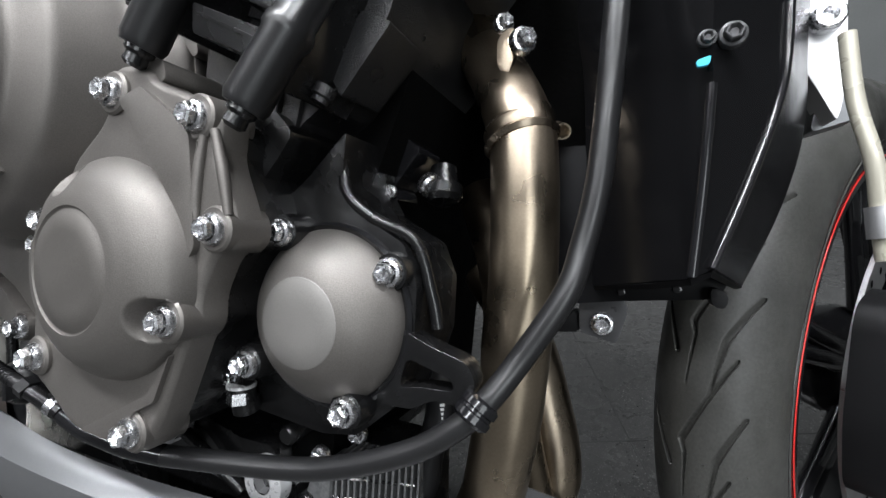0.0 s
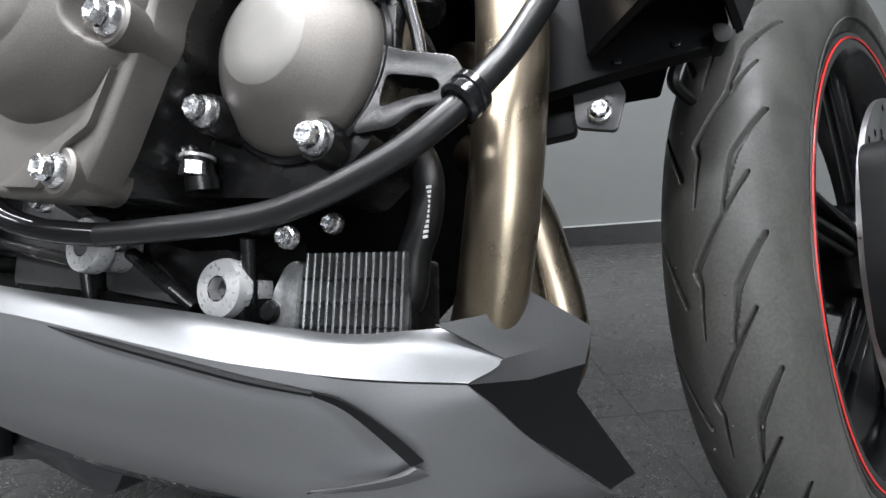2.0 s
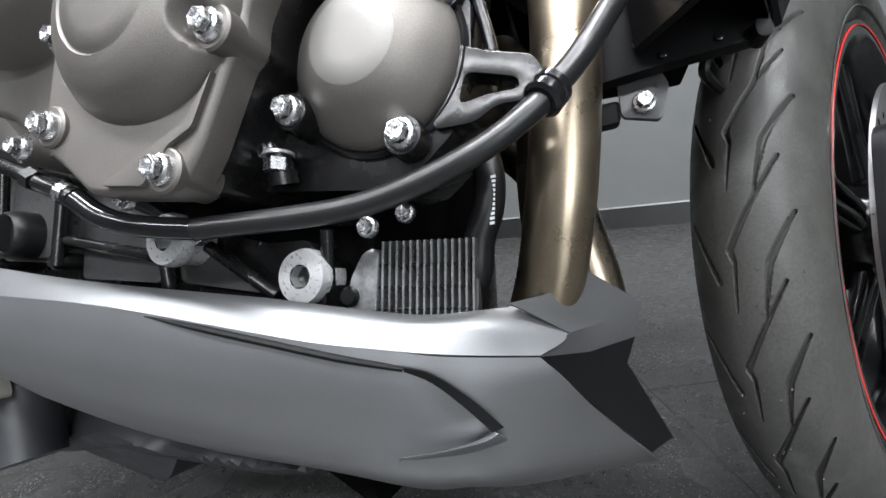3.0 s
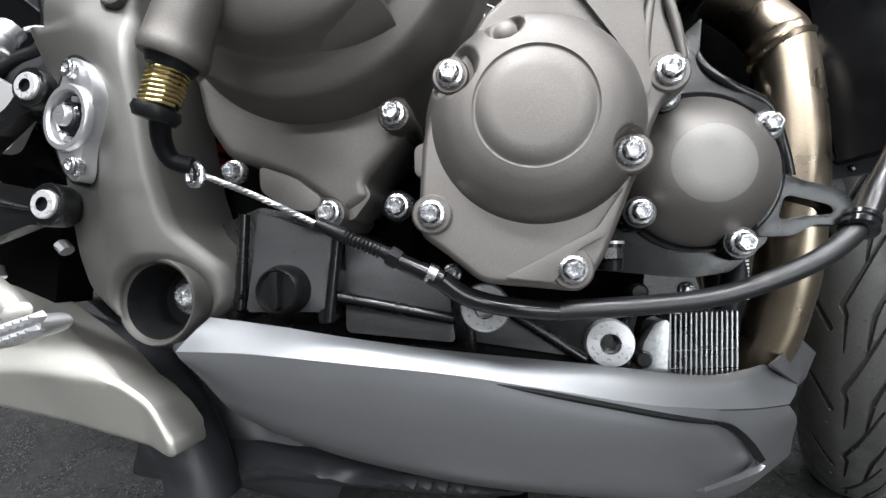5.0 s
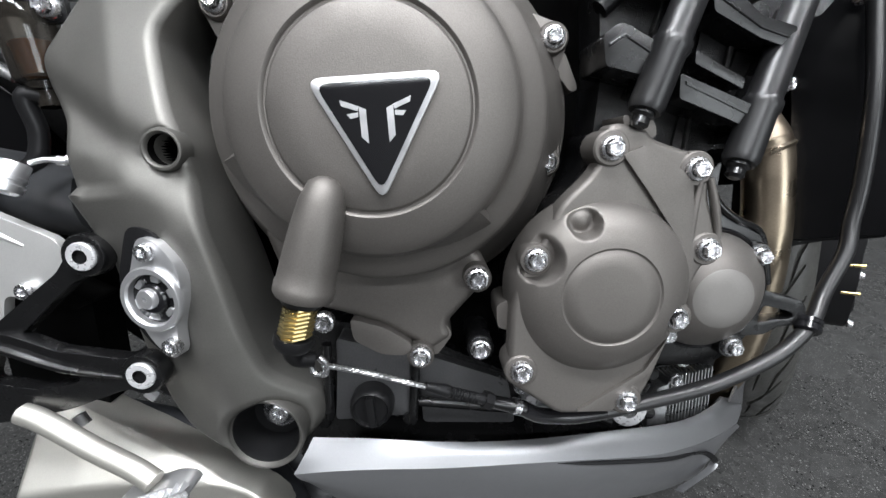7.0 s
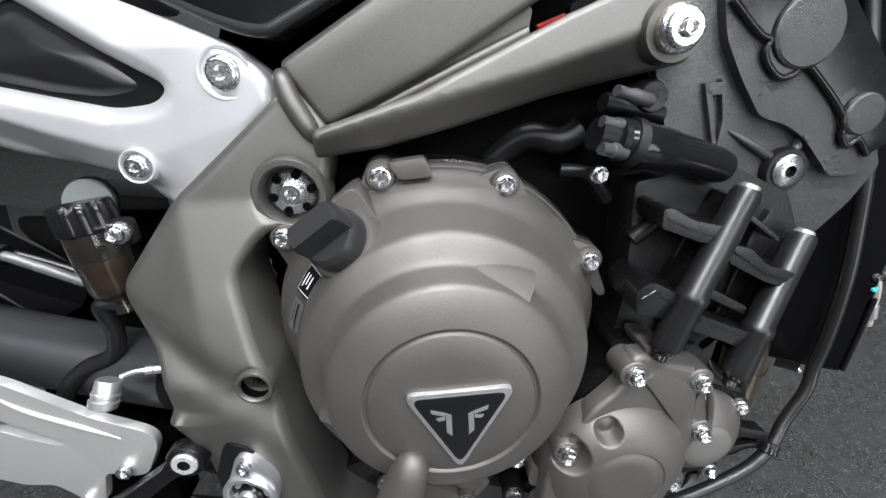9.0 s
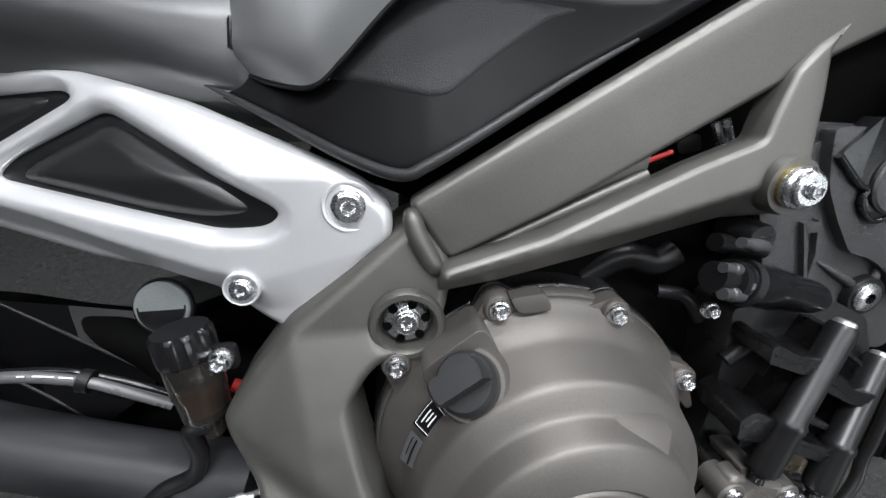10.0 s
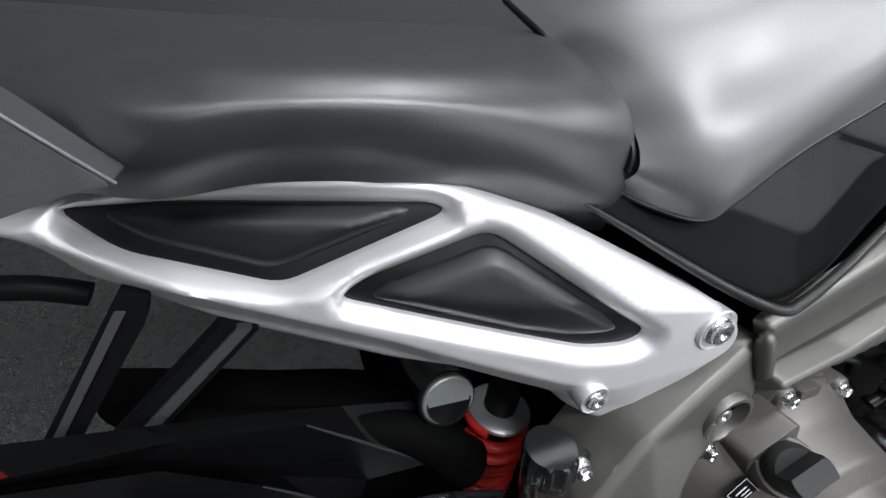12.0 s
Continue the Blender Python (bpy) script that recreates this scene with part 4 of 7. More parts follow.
for poly, y_ in (([(0.0896, 0.594), (0.0946, 0.5952), (0.1099, 0.5860), (0.136, 0.5790), (0.134, 0.5690), (0.1162, 0.5715), (0.0903, 0.5825)], -0.195),
                 ([(0.0775, 0.5425), (0.0847, 0.5475), (0.0892, 0.5478), (0.1165, 0.5315), (0.1138, 0.5165), (0.0790, 0.5270)], -0.199),
                 ([(0.1410, 0.5660), (0.1557, 0.5618), (0.1693, 0.5490), (0.190, 0.5420), (0.189, 0.5300), (0.1694, 0.5375), (0.1425, 0.5530)], -0.190),
                 ([(0.1220, 0.5210), (0.1426, 0.5113), (0.1722, 0.4975), (0.170, 0.4850), (0.1442, 0.4975), (0.1220, 0.5075)], -0.196)):
    bar = part("crossbar", slab(poly, y_, 0.040, 0.0016, 3, r=0.002), M_ENGINE, cyl)
    part("bar_ledge", slab([(poly[0][0] + 0.003, poly[0][1] - 0.0045), (poly[2][0], poly[2][1] - 0.0050), (poly[3][0] - 0.004, poly[3][1] - 0.0045), (poly[3][0] - 0.004, poly[3][1] - 0.0062), (poly[2][0], poly[2][1] - 0.0068), (poly[0][0] + 0.003, poly[0][1] - 0.0062)], y_ - 0.0008, 0.003, 0.0004, 1, 0), M_ENGINE, bar)
for poly, y_ in (([(0.1549, 0.5839), (0.1802, 0.5646), (0.1807, 0.5612), (0.1556, 0.5795)], -0.182), ([(0.1352, 0.5340), (0.1648, 0.5166), (0.1641, 0.5112), (0.1351, 0.5270)], -0.187)):
    part("thin_rib", slab(poly, y_, 0.024, 0.001, 2, r=0.001), M_ENGINE, cyl)
for a_, b_ in (((0.1261, 0.5680), (0.1148, 0.5312)), ((0.1739, 0.5657), (0.1600, 0.4964)), ((0.1830, 0.5790), (0.1726, 0.5556)), ((0.150, 0.5300), (0.143, 0.4780)), ((0.120, 0.5000), (0.114, 0.4700))):
    w_ = 0.0014
    part("wall_rib", slab([(a_[0] - w_, a_[1]), (a_[0] + w_, a_[1]), (b_[0] + w_, b_[1]), (b_[0] - w_, b_[1])], -0.169, 0.010, 0.0006, 1, 0), M_CAST, cyl)
for poly in ([(0.128, 0.566), (0.146, 0.560), (0.136, 0.524), (0.117, 0.532)], [(0.152, 0.556), (0.171, 0.546), (0.160, 0.510), (0.144, 0.517)], [(0.176, 0.543), (0.190, 0.536), (0.183, 0.506), (0.166, 0.512)], [(0.140, 0.500), (0.158, 0.492), (0.152, 0.466), (0.134, 0.474)]):
    part("wall_panel", slab(poly, -0.1655, 0.006, 0.0012, 2, 0.002), M_CAST, cyl)
part("crankcase_shoulder", slab([(0.098, 0.470), (0.144, 0.480), (0.158, 0.466), (0.128, 0.432), (0.100, 0.425)], -0.172, 0.05, 0.006, 3, 0.006), M_ENGINE, cyl)
part("front_wall", slab([(0.1700, 0.4980), (0.1910, 0.5190), (0.2060, 0.5110), (0.1800, 0.4820)], -0.166, 0.03, 0.0015, 2, 0.002), M_CAST, cyl)
part("wall_screw", turned((0.177, -0.172, 0.484), (0.174, -0.174, 0.477), ((0, 0.0052), (0.6, 0.0052), (0.7, 0.004), (1, 0.004)), 12), M_CAST, cyl)
sen = part("side_sensor", slab([(0.1590, 0.4560), (0.1790, 0.4790), (0.1910, 0.4700), (0.1720, 0.4470)], -0.105, 0.03, 0.002, 2, 0.003), M_GLOSS, cyl)
part("sensor_rib", slab([(0.1610, 0.4575), (0.1800, 0.4795), (0.1835, 0.4770), (0.1645, 0.4550)], -0.111, 0.010, 0.001, 2, 0.001), M_ENGINE, sen)
part("sensor_foot", slab([(0.146, 0.4510), (0.160, 0.4575), (0.1740, 0.4480), (0.1760, 0.4400), (0.1580, 0.4430)], -0.108, 0.03, 0.003, 2, 0.003), M_GLOSS, sen)
for q in ((0.1750, -0.112, 0.4450), (0.150, -0.112, 0.4500)):
    bolt(q, sen, FLANGE, 0.55)
part("thermostat", turned((0.197, -0.085, 0.462), (0.199, -0.09, 0.440), ((0, 0.008), (0.5, 0.009), (0.55, 0.012), (0.85, 0.012), (1, 0.009)), 18), M_ENGINE, cyl)
part("hose_clip", turned((0.190, -0.095, 0.452), (0.196, -0.098, 0.448), ((0, 0.0060), (0.2, 0.0075), (0.8, 0.0075), (1, 0.0060)), 14), M_ZINC, cyl)

head = part("cylinder_head", slab([(0.0955, 0.700), (0.0955, 0.672), (0.1060, 0.640), (0.1162, 0.610), (0.1162, 0.5867), (0.150, 0.588), (0.1821, 0.5713), (0.2069, 0.5585), (0.232, 0.5545), (0.2515, 0.5762), (0.266, 0.602), (0.240, 0.648), (0.200, 0.697), (0.150, 0.724)], -0.155, 0.08, 0.003, 2, 0.004), M_HEAD, label="black textured cylinder head")
part("head_step", slab([(0.0975, 0.706), (0.0975, 0.674), (0.108, 0.6488), (0.1180, 0.6315), (0.1165, 0.6265), (0.1045, 0.6440), (0.0935, 0.671), (0.092, 0.706)], -0.150, 0.05, 0.003, 2, 0.002), M_ENGINE, head)
part("cam_cover", slab([(0.1250, 0.722), (0.1281, 0.7037), (0.1330, 0.6858), (0.1469, 0.6634), (0.1640, 0.6402), (0.1822, 0.6347), (0.1969, 0.6259), (0.2112, 0.6110), (0.2228, 0.5981), (0.2400, 0.5990), (0.252, 0.606), (0.243, 0.640), (0.214, 0.684), (0.170, 0.722)], -0.1625, 0.01, 0.0022, 3, 0.005), M_HEAD, head, "raised black cam chain cover", sharp=30)
EDGE = [(0.1300, 0.7060), (0.1493, 0.6885), (0.1575, 0.6843), (0.1557, 0.6777), (0.1604, 0.6696), (0.1690, 0.6632), (0.1776, 0.6648), (0.1810, 0.6715), (0.1889, 0.6662), (0.2102, 0.6464), (0.2183, 0.6351), (0.2204, 0.6249), (0.2260, 0.6190), (0.2327, 0.6230), (0.242, 0.612)]
part("cover_edge", tube([(x, -0.1650, z) for x, z in EDGE], 0.0021, 10, 5), M_ENGINE, head)
part("cam_cover_top", slab(EDGE + [(0.258, 0.622), (0.236, 0.668), (0.196, 0.712), (0.152, 0.728)], -0.1655, 0.012, 0.0012, 2, 0.001), M_ENGINE, head, "smooth black cam cover top", sharp=30)
part("cover_round", lathe(0.1790, 0.688, ((0.021, -0.16), (0.021, -0.1675), (0.0195, -0.1690), (0, -0.1695)), 36), M_HEAD, head)
part("cover_round", lathe(0.2290, 0.6385, ((0.013, -0.16), (0.013, -0.1675), (0.0118, -0.1690), (0, -0.1695)), 30), M_HEAD, head)
for poly in ([(0.1268, 0.662), (0.1375, 0.6622), (0.1390, 0.655), (0.1300, 0.655)], [(0.1262, 0.662), (0.1295, 0.662), (0.1427, 0.6174), (0.1402, 0.6174)], [(0.1362, 0.664), (0.1390, 0.664), (0.1450, 0.6401), (0.1436, 0.6174), (0.1412, 0.6174), (0.1420, 0.6401)]):
    part("head_rib", slab(poly, -0.1595, 0.008, 0.0008, 2, 0.0006), M_HEAD, head)
for a_, b_ in (((0.1506, 0.6319), (0.1836, 0.6124)), ((0.1992, 0.6250), (0.1977, 0.6140)), ((0.1882, 0.5691), (0.1928, 0.5871))):
    part("head_rib", tube([(a_[0], -0.1545, a_[1]), ((a_[0] + b_[0]) / 2, -0.1575, (a_[1] + b_[1]) / 2), (b_[0], -0.1560, b_[1])], [0.0012, 0.0030, 0.0034], 10, 4), M_HEAD, head)
hx, hz = 0.193, 0.604
part("cap_washer", lathe(hx, hz, ((0.0155, -0.14), (0.0155, -0.159), (0.014, -0.161), (0, -0.161)), 32), M_RUBBER, head)
wb = part("cap_disc", lathe(hx, hz, ((0.0110, -0.160), (0.0108, -0.1622), (0.0090, -0.1634), (0.0040, -0.1640)), 32), M_ZINC, head, "round silver screw head")
part("socket", lathe(hx, hz, ((0.0040, -0.1640), (0.0034, -0.1605), (0, -0.1605)), 6), M_RUBBER, wb)
part("core_plug", lathe(0.0887, 0.6567, ((0.0095, -0.14), (0.0095, -0.168), (0.0085, -0.170), (0, -0.1695)), 24), M_CAST, head)
coil = part("coil_body", turned((0.066, -0.178, 0.634), (0.142, -0.168, 0.611), ((0, 0.0125), (0.08, 0.0142), (0.42, 0.0142), (0.44, 0.0134), (0.9, 0.0115), (1.0, 0.0098)), 28), M_GLOSS, head, "black cylindrical sensor body")
part("coil_neck", turned((0.050, -0.180, 0.639), (0.066, -0.178, 0.634), ((0, 0.0095), (0.7, 0.0095), (0.75, 0.013), (1, 0.013)), 20), M_RUBBER, coil)
for a_, b_, r_ in (((0.052, -0.184, 0.646), (0.070, -0.181, 0.641), 0.0042), ((0.050, -0.190, 0.632), (0.066, -0.186, 0.628), 0.0046), ((0.058, -0.186, 0.662), (0.082, -0.178, 0.655), 0.0040)):
    part("terminal", turned(a_, b_, ((0, r_ * 0.8), (0.4, r_ * 0.8), (0.45, r_), (1, r_)), 14), M_STAY, coil)
part("coil_band", turned((0.070, -0.1775, 0.633), (0.076, -0.177, 0.631), ((0, 0.0149), (1, 0.0149)), 28), M_CAST, coil)
part("hose_stub", turned((0.060, -0.165, 0.655), (0.100, -0.160, 0.645), ((0, 0.006), (0.25, 0.006), (0.27, 0.0045), (1, 0.0055)), 14), M_RUBBER, head)
bolt((0.056, -0.178, 0.614), head, FLANGE, 0.8)
bolt((0.295, -0.118, 0.577), head, FLANGE, 1.0)
for pts, r in (([(-0.002, -0.12, 0.615), (0.024, -0.125, 0.632), (0.047, -0.13, 0.628), (0.061, -0.13, 0.635)], 0.010), ([(-0.019, -0.1, 0.609), (0.015, -0.11, 0.601), (0.035, -0.12, 0.575)], 0.006), ([(0.045, -0.14, 0.61), (0.063, -0.145, 0.607), (0.078, -0.145, 0.588)], 0.005), ([(0.093, -0.16, 0.59), (0.103, -0.165, 0.579), (0.088, -0.165, 0.565)], 0.006)):
    part("hose", tube(pts, r, 14), M_RUBBER, head)

# ---- exhaust ----
hd = part("header_pipe", tube([(0.195, -0.05, 0.569), (0.213, -0.066, 0.543), (0.232, -0.085, 0.512), (0.244, -0.096, 0.488), (0.25, -0.101, 0.468), (0.252, -0.104, 0.41), (0.249, -0.104, 0.359), (0.242, -0.1, 0.307), (0.228, -0.086, 0.256), (0.189, -0.05, 0.183)], [0.0178, 0.0175, 0.0172, 0.0180, 0.0181, 0.0181, 0.0181, 0.0182, 0.018, 0.018], 32), M_TITAN, label="gold-brown heat-tinted exhaust header pipe")
c0, c1 = Vector((0.246, -0.098, 0.48)), Vector((0.25, -0.101, 0.468))
part("header_collar", turned(c0, c1, ((0, 0.0181), (0.2, 0.0197), (0.45, 0.0186), (0.6, 0.0186), (0.8, 0.0208), (1, 0.0190)), 32), M_TITAN, hd)
part("header_tab", slab([(0.236, 0.525), (0.244, 0.531), (0.249, 0.523), (0.242, 0.504), (0.236, 0.51)], -0.107, 0.004, 0.0008), M_TITAN, hd)
bolt((0.251, -0.11, 0.52), hd, FLANGE, 1.0, (0, 0, 40))
bolt((0.238, -0.1, 0.536), hd, FLANGE, 0.8, (0, 0, 40))
part("header_pipe", tube([(0.196, 0.01, 0.392), (0.235, -0.01, 0.343), (0.252, -0.012, 0.291), (0.258, -0.01, 0.257), (0.255, -0.005, 0.233), (0.236, 0.02, 0.2)], 0.019, 24), M_TITAN, label="gold-brown heat-tinted exhaust header pipe")
part("header_pipe", tube([(0.198, -0.010, 0.452), (0.224, -0.040, 0.405), (0.2325, -0.050, 0.370), (0.2320, -0.052, 0.342), (0.2335, -0.052, 0.306), (0.2370, -0.048, 0.278), (0.244, -0.035, 0.235)], 0.0185, 24), M_TITAN, label="gold-brown heat-tinted exhaust header pipe")
part("drain_tube", turned((0.263, -0.07, 0.484), (0.269, -0.09, 0.477), ((0, 0.0045), (1, 0.0045), (1, 0.0036), (0.4, 0.0036)), 16), M_TITAN)
shd = part("exhaust_shield", slab([(-0.36, 0.307), (-0.297, 0.294), (-0.222, 0.26), (-0.178, 0.26), (-0.156, 0.205), (-0.113, 0.192), (-0.077, 0.161), (-0.097, 0.116), (-0.241, 0.139), (-0.224, 0.195), (-0.248, 0.237), (-0.309, 0.27)], -0.080, 0.10, 0, 4, 0.015, cut=0.008, crown=(0.03, 0.022)), M_DULLST, label="dark grey exhaust collector shield")
part("shield_tube", tube([(-0.3897, -0.118, 0.3216), (-0.3291, -0.118, 0.2954), (-0.2705, -0.118, 0.2723), (-0.2278, -0.118, 0.253), (-0.2005, -0.118, 0.2236), (-0.1821, -0.118, 0.1867), (-0.1702, -0.118, 0.1522)], [0.012, 0.015, 0.018, 0.021, 0.023, 0.024, 0.024], 28), M_DULLST, shd, "dark grey rounded heat shield")
part("collector_box", slab([(-0.27, 0.191), (-0.179, 0.186), (-0.036, 0.163), (0.073, 0.161), (0.07, 0.15), (0.031, 0.146), (-0.142, 0.149), (-0.205, 0.14), (-0.28, 0.145)], -0.095, 0.14, 0, 3, 0.01, cut=0.012, crown=(0.02, 0.018)), M_DULLST)
SILC = [(-0.345, 0.262), (-0.3005, 0.2640), (-0.2672, 0.2630), (-0.1811, 0.2530), (-0.1600, 0.2180)]


def EXF(x, z):
    """The silencer leans back above a crease along its side."""
    q = z - between(SILC, x)
    return -0.169 - 0.05 * (-0.17 - x) + (0.75 * q if q > 0 else -0.22 * q)


part("silencer", slab([(-0.345, 0.322), (-0.302, 0.306), (-0.2588, 0.2883), (-0.2384, 0.2784), (-0.2154, 0.2678), (-0.1908, 0.2531), (-0.1712, 0.2381), (-0.1572, 0.2173), (-0.1575, 0.2080), (-0.1640, 0.2042), (-0.1999, 0.2141), (-0.2436, 0.2256), (-0.3041, 0.2372), (-0.345, 0.244)], EXF, 0.03, 0, 5, 0.006, cut=0.004, crown=(0.005, 0.0035)), M_STEEL, label="brushed steel underslung silencer", sharp=70)

# ---- belly pan ----
pan = part("belly_pan", patch([[(-0.116, -0.185, 0.301), (-0.076, -0.184, 0.296), (-0.022, -0.183, 0.288), (0.036, -0.176, 0.28), (0.108, -0.161, 0.271), (0.151, -0.149, 0.264), (0.18, -0.137, 0.26), (0.205, -0.125, 0.261), (0.22, -0.116, 0.262)], [(-0.121, -0.1925, 0.293), (-0.079, -0.1905, 0.289), (-0.024, -0.1895, 0.284), (0.036, -0.1825, 0.276), (0.115, -0.1655, 0.264), (0.156, -0.1535, 0.257), (0.184, -0.1415, 0.255), (0.207, -0.131, 0.255), (0.243, -0.108, 0.248)], [(-0.128, -0.198, 0.283), (-0.084, -0.197, 0.282), (-0.027, -0.195, 0.277), (0.035, -0.188, 0.27), (0.128, -0.168, 0.252), (0.166, -0.155, 0.246), (0.186, -0.146, 0.243), (0.206, -0.136, 0.241), (0.231, -0.121, 0.239)]], 0.003, 6, 4), M_PAN, label="graphite silver belly pan", sharp=30)
part("pan_side", patch([[(-0.128, -0.198, 0.283), (-0.084, -0.197, 0.282), (-0.027, -0.195, 0.277), (0.035, -0.188, 0.27), (0.128, -0.168, 0.252), (0.166, -0.155, 0.246), (0.186, -0.146, 0.242), (0.206, -0.136, 0.24), (0.231, -0.121, 0.238)], [(-0.125, -0.197, 0.278), (-0.085, -0.196, 0.269), (-0.027, -0.194, 0.263), (0.035, -0.187, 0.255), (0.129, -0.166, 0.238), (0.166, -0.153, 0.231), (0.186, -0.143, 0.228), (0.206, -0.133, 0.225), (0.24, -0.112, 0.227)], [(-0.119, -0.191, 0.268), (-0.086, -0.191, 0.254), (-0.029, -0.189, 0.244), (0.035, -0.181, 0.234), (0.126, -0.157, 0.215), (0.165, -0.142, 0.206), (0.186, -0.132, 0.202), (0.211, -0.119, 0.201), (0.255, -0.081, 0.203)], [(-0.106, -0.179, 0.244), (-0.08, -0.178, 0.233), (-0.033, -0.173, 0.218), (0.035, -0.162, 0.202), (0.12, -0.14, 0.186), (0.161, -0.124, 0.176), (0.184, -0.114, 0.174), (0.213, -0.098, 0.173), (0.28, -0.028, 0.166)], [(-0.123, -0.135, 0.225), (-0.094, -0.13, 0.208), (-0.04, -0.125, 0.191), (0.039, -0.112, 0.173), (0.102, -0.097, 0.164), (0.152, -0.08, 0.152), (0.178, -0.068, 0.151), (0.213, -0.05, 0.149), (0.29, 0.033, 0.14)]], 0.003, 6, 4), M_PAN, pan, sharp=30)
part("pan_groove", tube([(0.054, -0.184, 0.265), (0.081, -0.179, 0.259), (0.115, -0.171, 0.251), (0.148, -0.162, 0.243), (0.174, -0.151, 0.237)], [0.0004, 0.0016, 0.0018, 0.0018, 0.0014], 8), M_MATTE, pan)
part("pan_slot", patch([[(0.175, -0.153, 0.238), (0.187, -0.148, 0.234), (0.201, -0.138, 0.222), (0.213, -0.127, 0.207)], [(0.175, -0.152, 0.236), (0.186, -0.146, 0.23), (0.198, -0.138, 0.218), (0.208, -0.129, 0.205)]], 0.001, 5, 3), M_MATTE, pan)
part("pan_crease", patch([[(0.166, -0.142, 0.194), (0.187, -0.133, 0.197), (0.201, -0.128, 0.201), (0.207, -0.125, 0.205)], [(0.17, -0.148, 0.197), (0.19, -0.139, 0.199), (0.205, -0.133, 0.202), (0.211, -0.13, 0.205)], [(0.171, -0.139, 0.193), (0.192, -0.13, 0.194), (0.207, -0.123, 0.197), (0.213, -0.12, 0.199)]], 0.001, 4, 3), M_PAN, pan)
WING = [[(0.219, -0.126, 0.264), (0.244, -0.108, 0.248), (0.231, -0.119, 0.238), (0.249, -0.096, 0.214), (0.284, -0.011, 0.16)], [(0.238, -0.108, 0.268), (0.262, -0.085, 0.252), (0.252, -0.088, 0.236), (0.265, -0.065, 0.212), (0.291, -0.004, 0.163)], [(0.253, -0.092, 0.279), (0.281, -0.068, 0.260), (0.276, -0.064, 0.241), (0.271, -0.062, 0.226), (0.299, 0.003, 0.166)]]
part("pan_winglet", patch([r_[:3] for r_ in WING], 0.002, 1, 3, False), M_WING, pan, "satin dark grey winglet", sharp=30)
part("pan_end_panel", patch([r_[2:] for r_ in WING], 0.002, 1, 3, False), M_SHROUD, pan, "gloss black pan end panel", sharp=30)

# ---- radiator ----
rad = part("radiator", slab([(0.243, 0.440), (0.212, 0.475), (0.205, 0.82), (0.385, 0.82), (0.385, 0.56), (0.345, 0.50), (0.340, 0.440)], -0.045, 0.12, 0.004), M_BLOCK, label="black radiator core")
shr = part("radiator_shroud", patch([[(0.300, -0.085, 0.82), (0.318, -0.118, 0.82), (0.345, -0.132, 0.82), (0.380, -0.100, 0.82), (0.400, -0.06, 0.82)], [(0.276, -0.085, 0.573), (0.31, -0.118, 0.543), (0.331, -0.132, 0.529), (0.365, -0.1, 0.536), (0.384, -0.06, 0.556)], [(0.279, -0.085, 0.503), (0.312, -0.118, 0.487), (0.331, -0.132, 0.479), (0.362, -0.102, 0.486), (0.383, -0.06, 0.482)], [(0.282, -0.088, 0.45), (0.31, -0.118, 0.445), (0.328, -0.132, 0.442), (0.349, -0.112, 0.444), (0.372, -0.07, 0.438)], [(0.286, -0.09, 0.394), (0.311, -0.118, 0.4), (0.325, -0.132, 0.403), (0.334, -0.125, 0.407), (0.354, -0.08, 0.397)]], 0.004, 1, 4), M_SHROUD, rad, "gloss black radiator shroud", sharp=15)
part("shroud_floor", patch([[(0.286, -0.09, 0.394), (0.311, -0.118, 0.399), (0.325, -0.131, 0.403), (0.334, -0.124, 0.406), (0.354, -0.08, 0.396)], [(0.283, -0.04, 0.442), (0.317, -0.04, 0.442), (0.34, -0.04, 0.442), (0.351, -0.04, 0.442), (0.362, -0.04, 0.442)]], 0.003, 1, 2), M_PANEL, shr, sharp=15)
for pts in ([(0.33, -0.134, 0.479), (0.328, -0.134, 0.442), (0.325, -0.134, 0.404)], [(0.363, -0.102, 0.521), (0.361, -0.103, 0.485), (0.348, -0.114, 0.444), (0.333, -0.127, 0.407)]):
    part("shroud_ridge", tube(pts, 0.0020, 10, 6), M_GLOSS, shr)
part("radiator_tank", slab([(0.2440, 0.3790), (0.2990, 0.3860), (0.3440, 0.3900), (0.3480, 0.3990), (0.3380, 0.470), (0.2440, 0.470)], -0.083, 0.010, 0.003, 2, 0.003), M_PANEL, rad, "black radiator end tank")
for x, z in ((0.262, 0.386), (0.300, 0.391), (0.326, 0.394)):
    part("tank_rivet", lathe(x, z, ((0.0022, -0.083), (0.0020, -0.0845), (0, -0.0850)), 12), M_GLOSS, rad)
part("shroud_foot", slab([(0.339, 0.397), (0.347, 0.394), (0.346, 0.386), (0.34, 0.387)], -0.09, 0.012, 0.002), M_MATTE, shr)
rb = (0.337, -0.131, 0.497)
for dx, sc in ((0.0, 0.72), (-0.0085, 0.50)):
    bolt((rb[0] + dx, rb[1], rb[2] + 0.001), rad, DARKBOLT, sc)
part("paint_mark", slab([(rb[0] - 0.0125, rb[2] - 0.0085), (rb[0] - 0.0075, rb[2] - 0.0070), (rb[0] - 0.0080, rb[2] - 0.0105), (rb[0] - 0.0120, rb[2] - 0.0110)], rb[1] - 0.0035, 0.002, 0, r=0.001), M_BLUEP, rad, "light blue paint mark")
r1 = (0.2905, -0.0735, 0.3712)
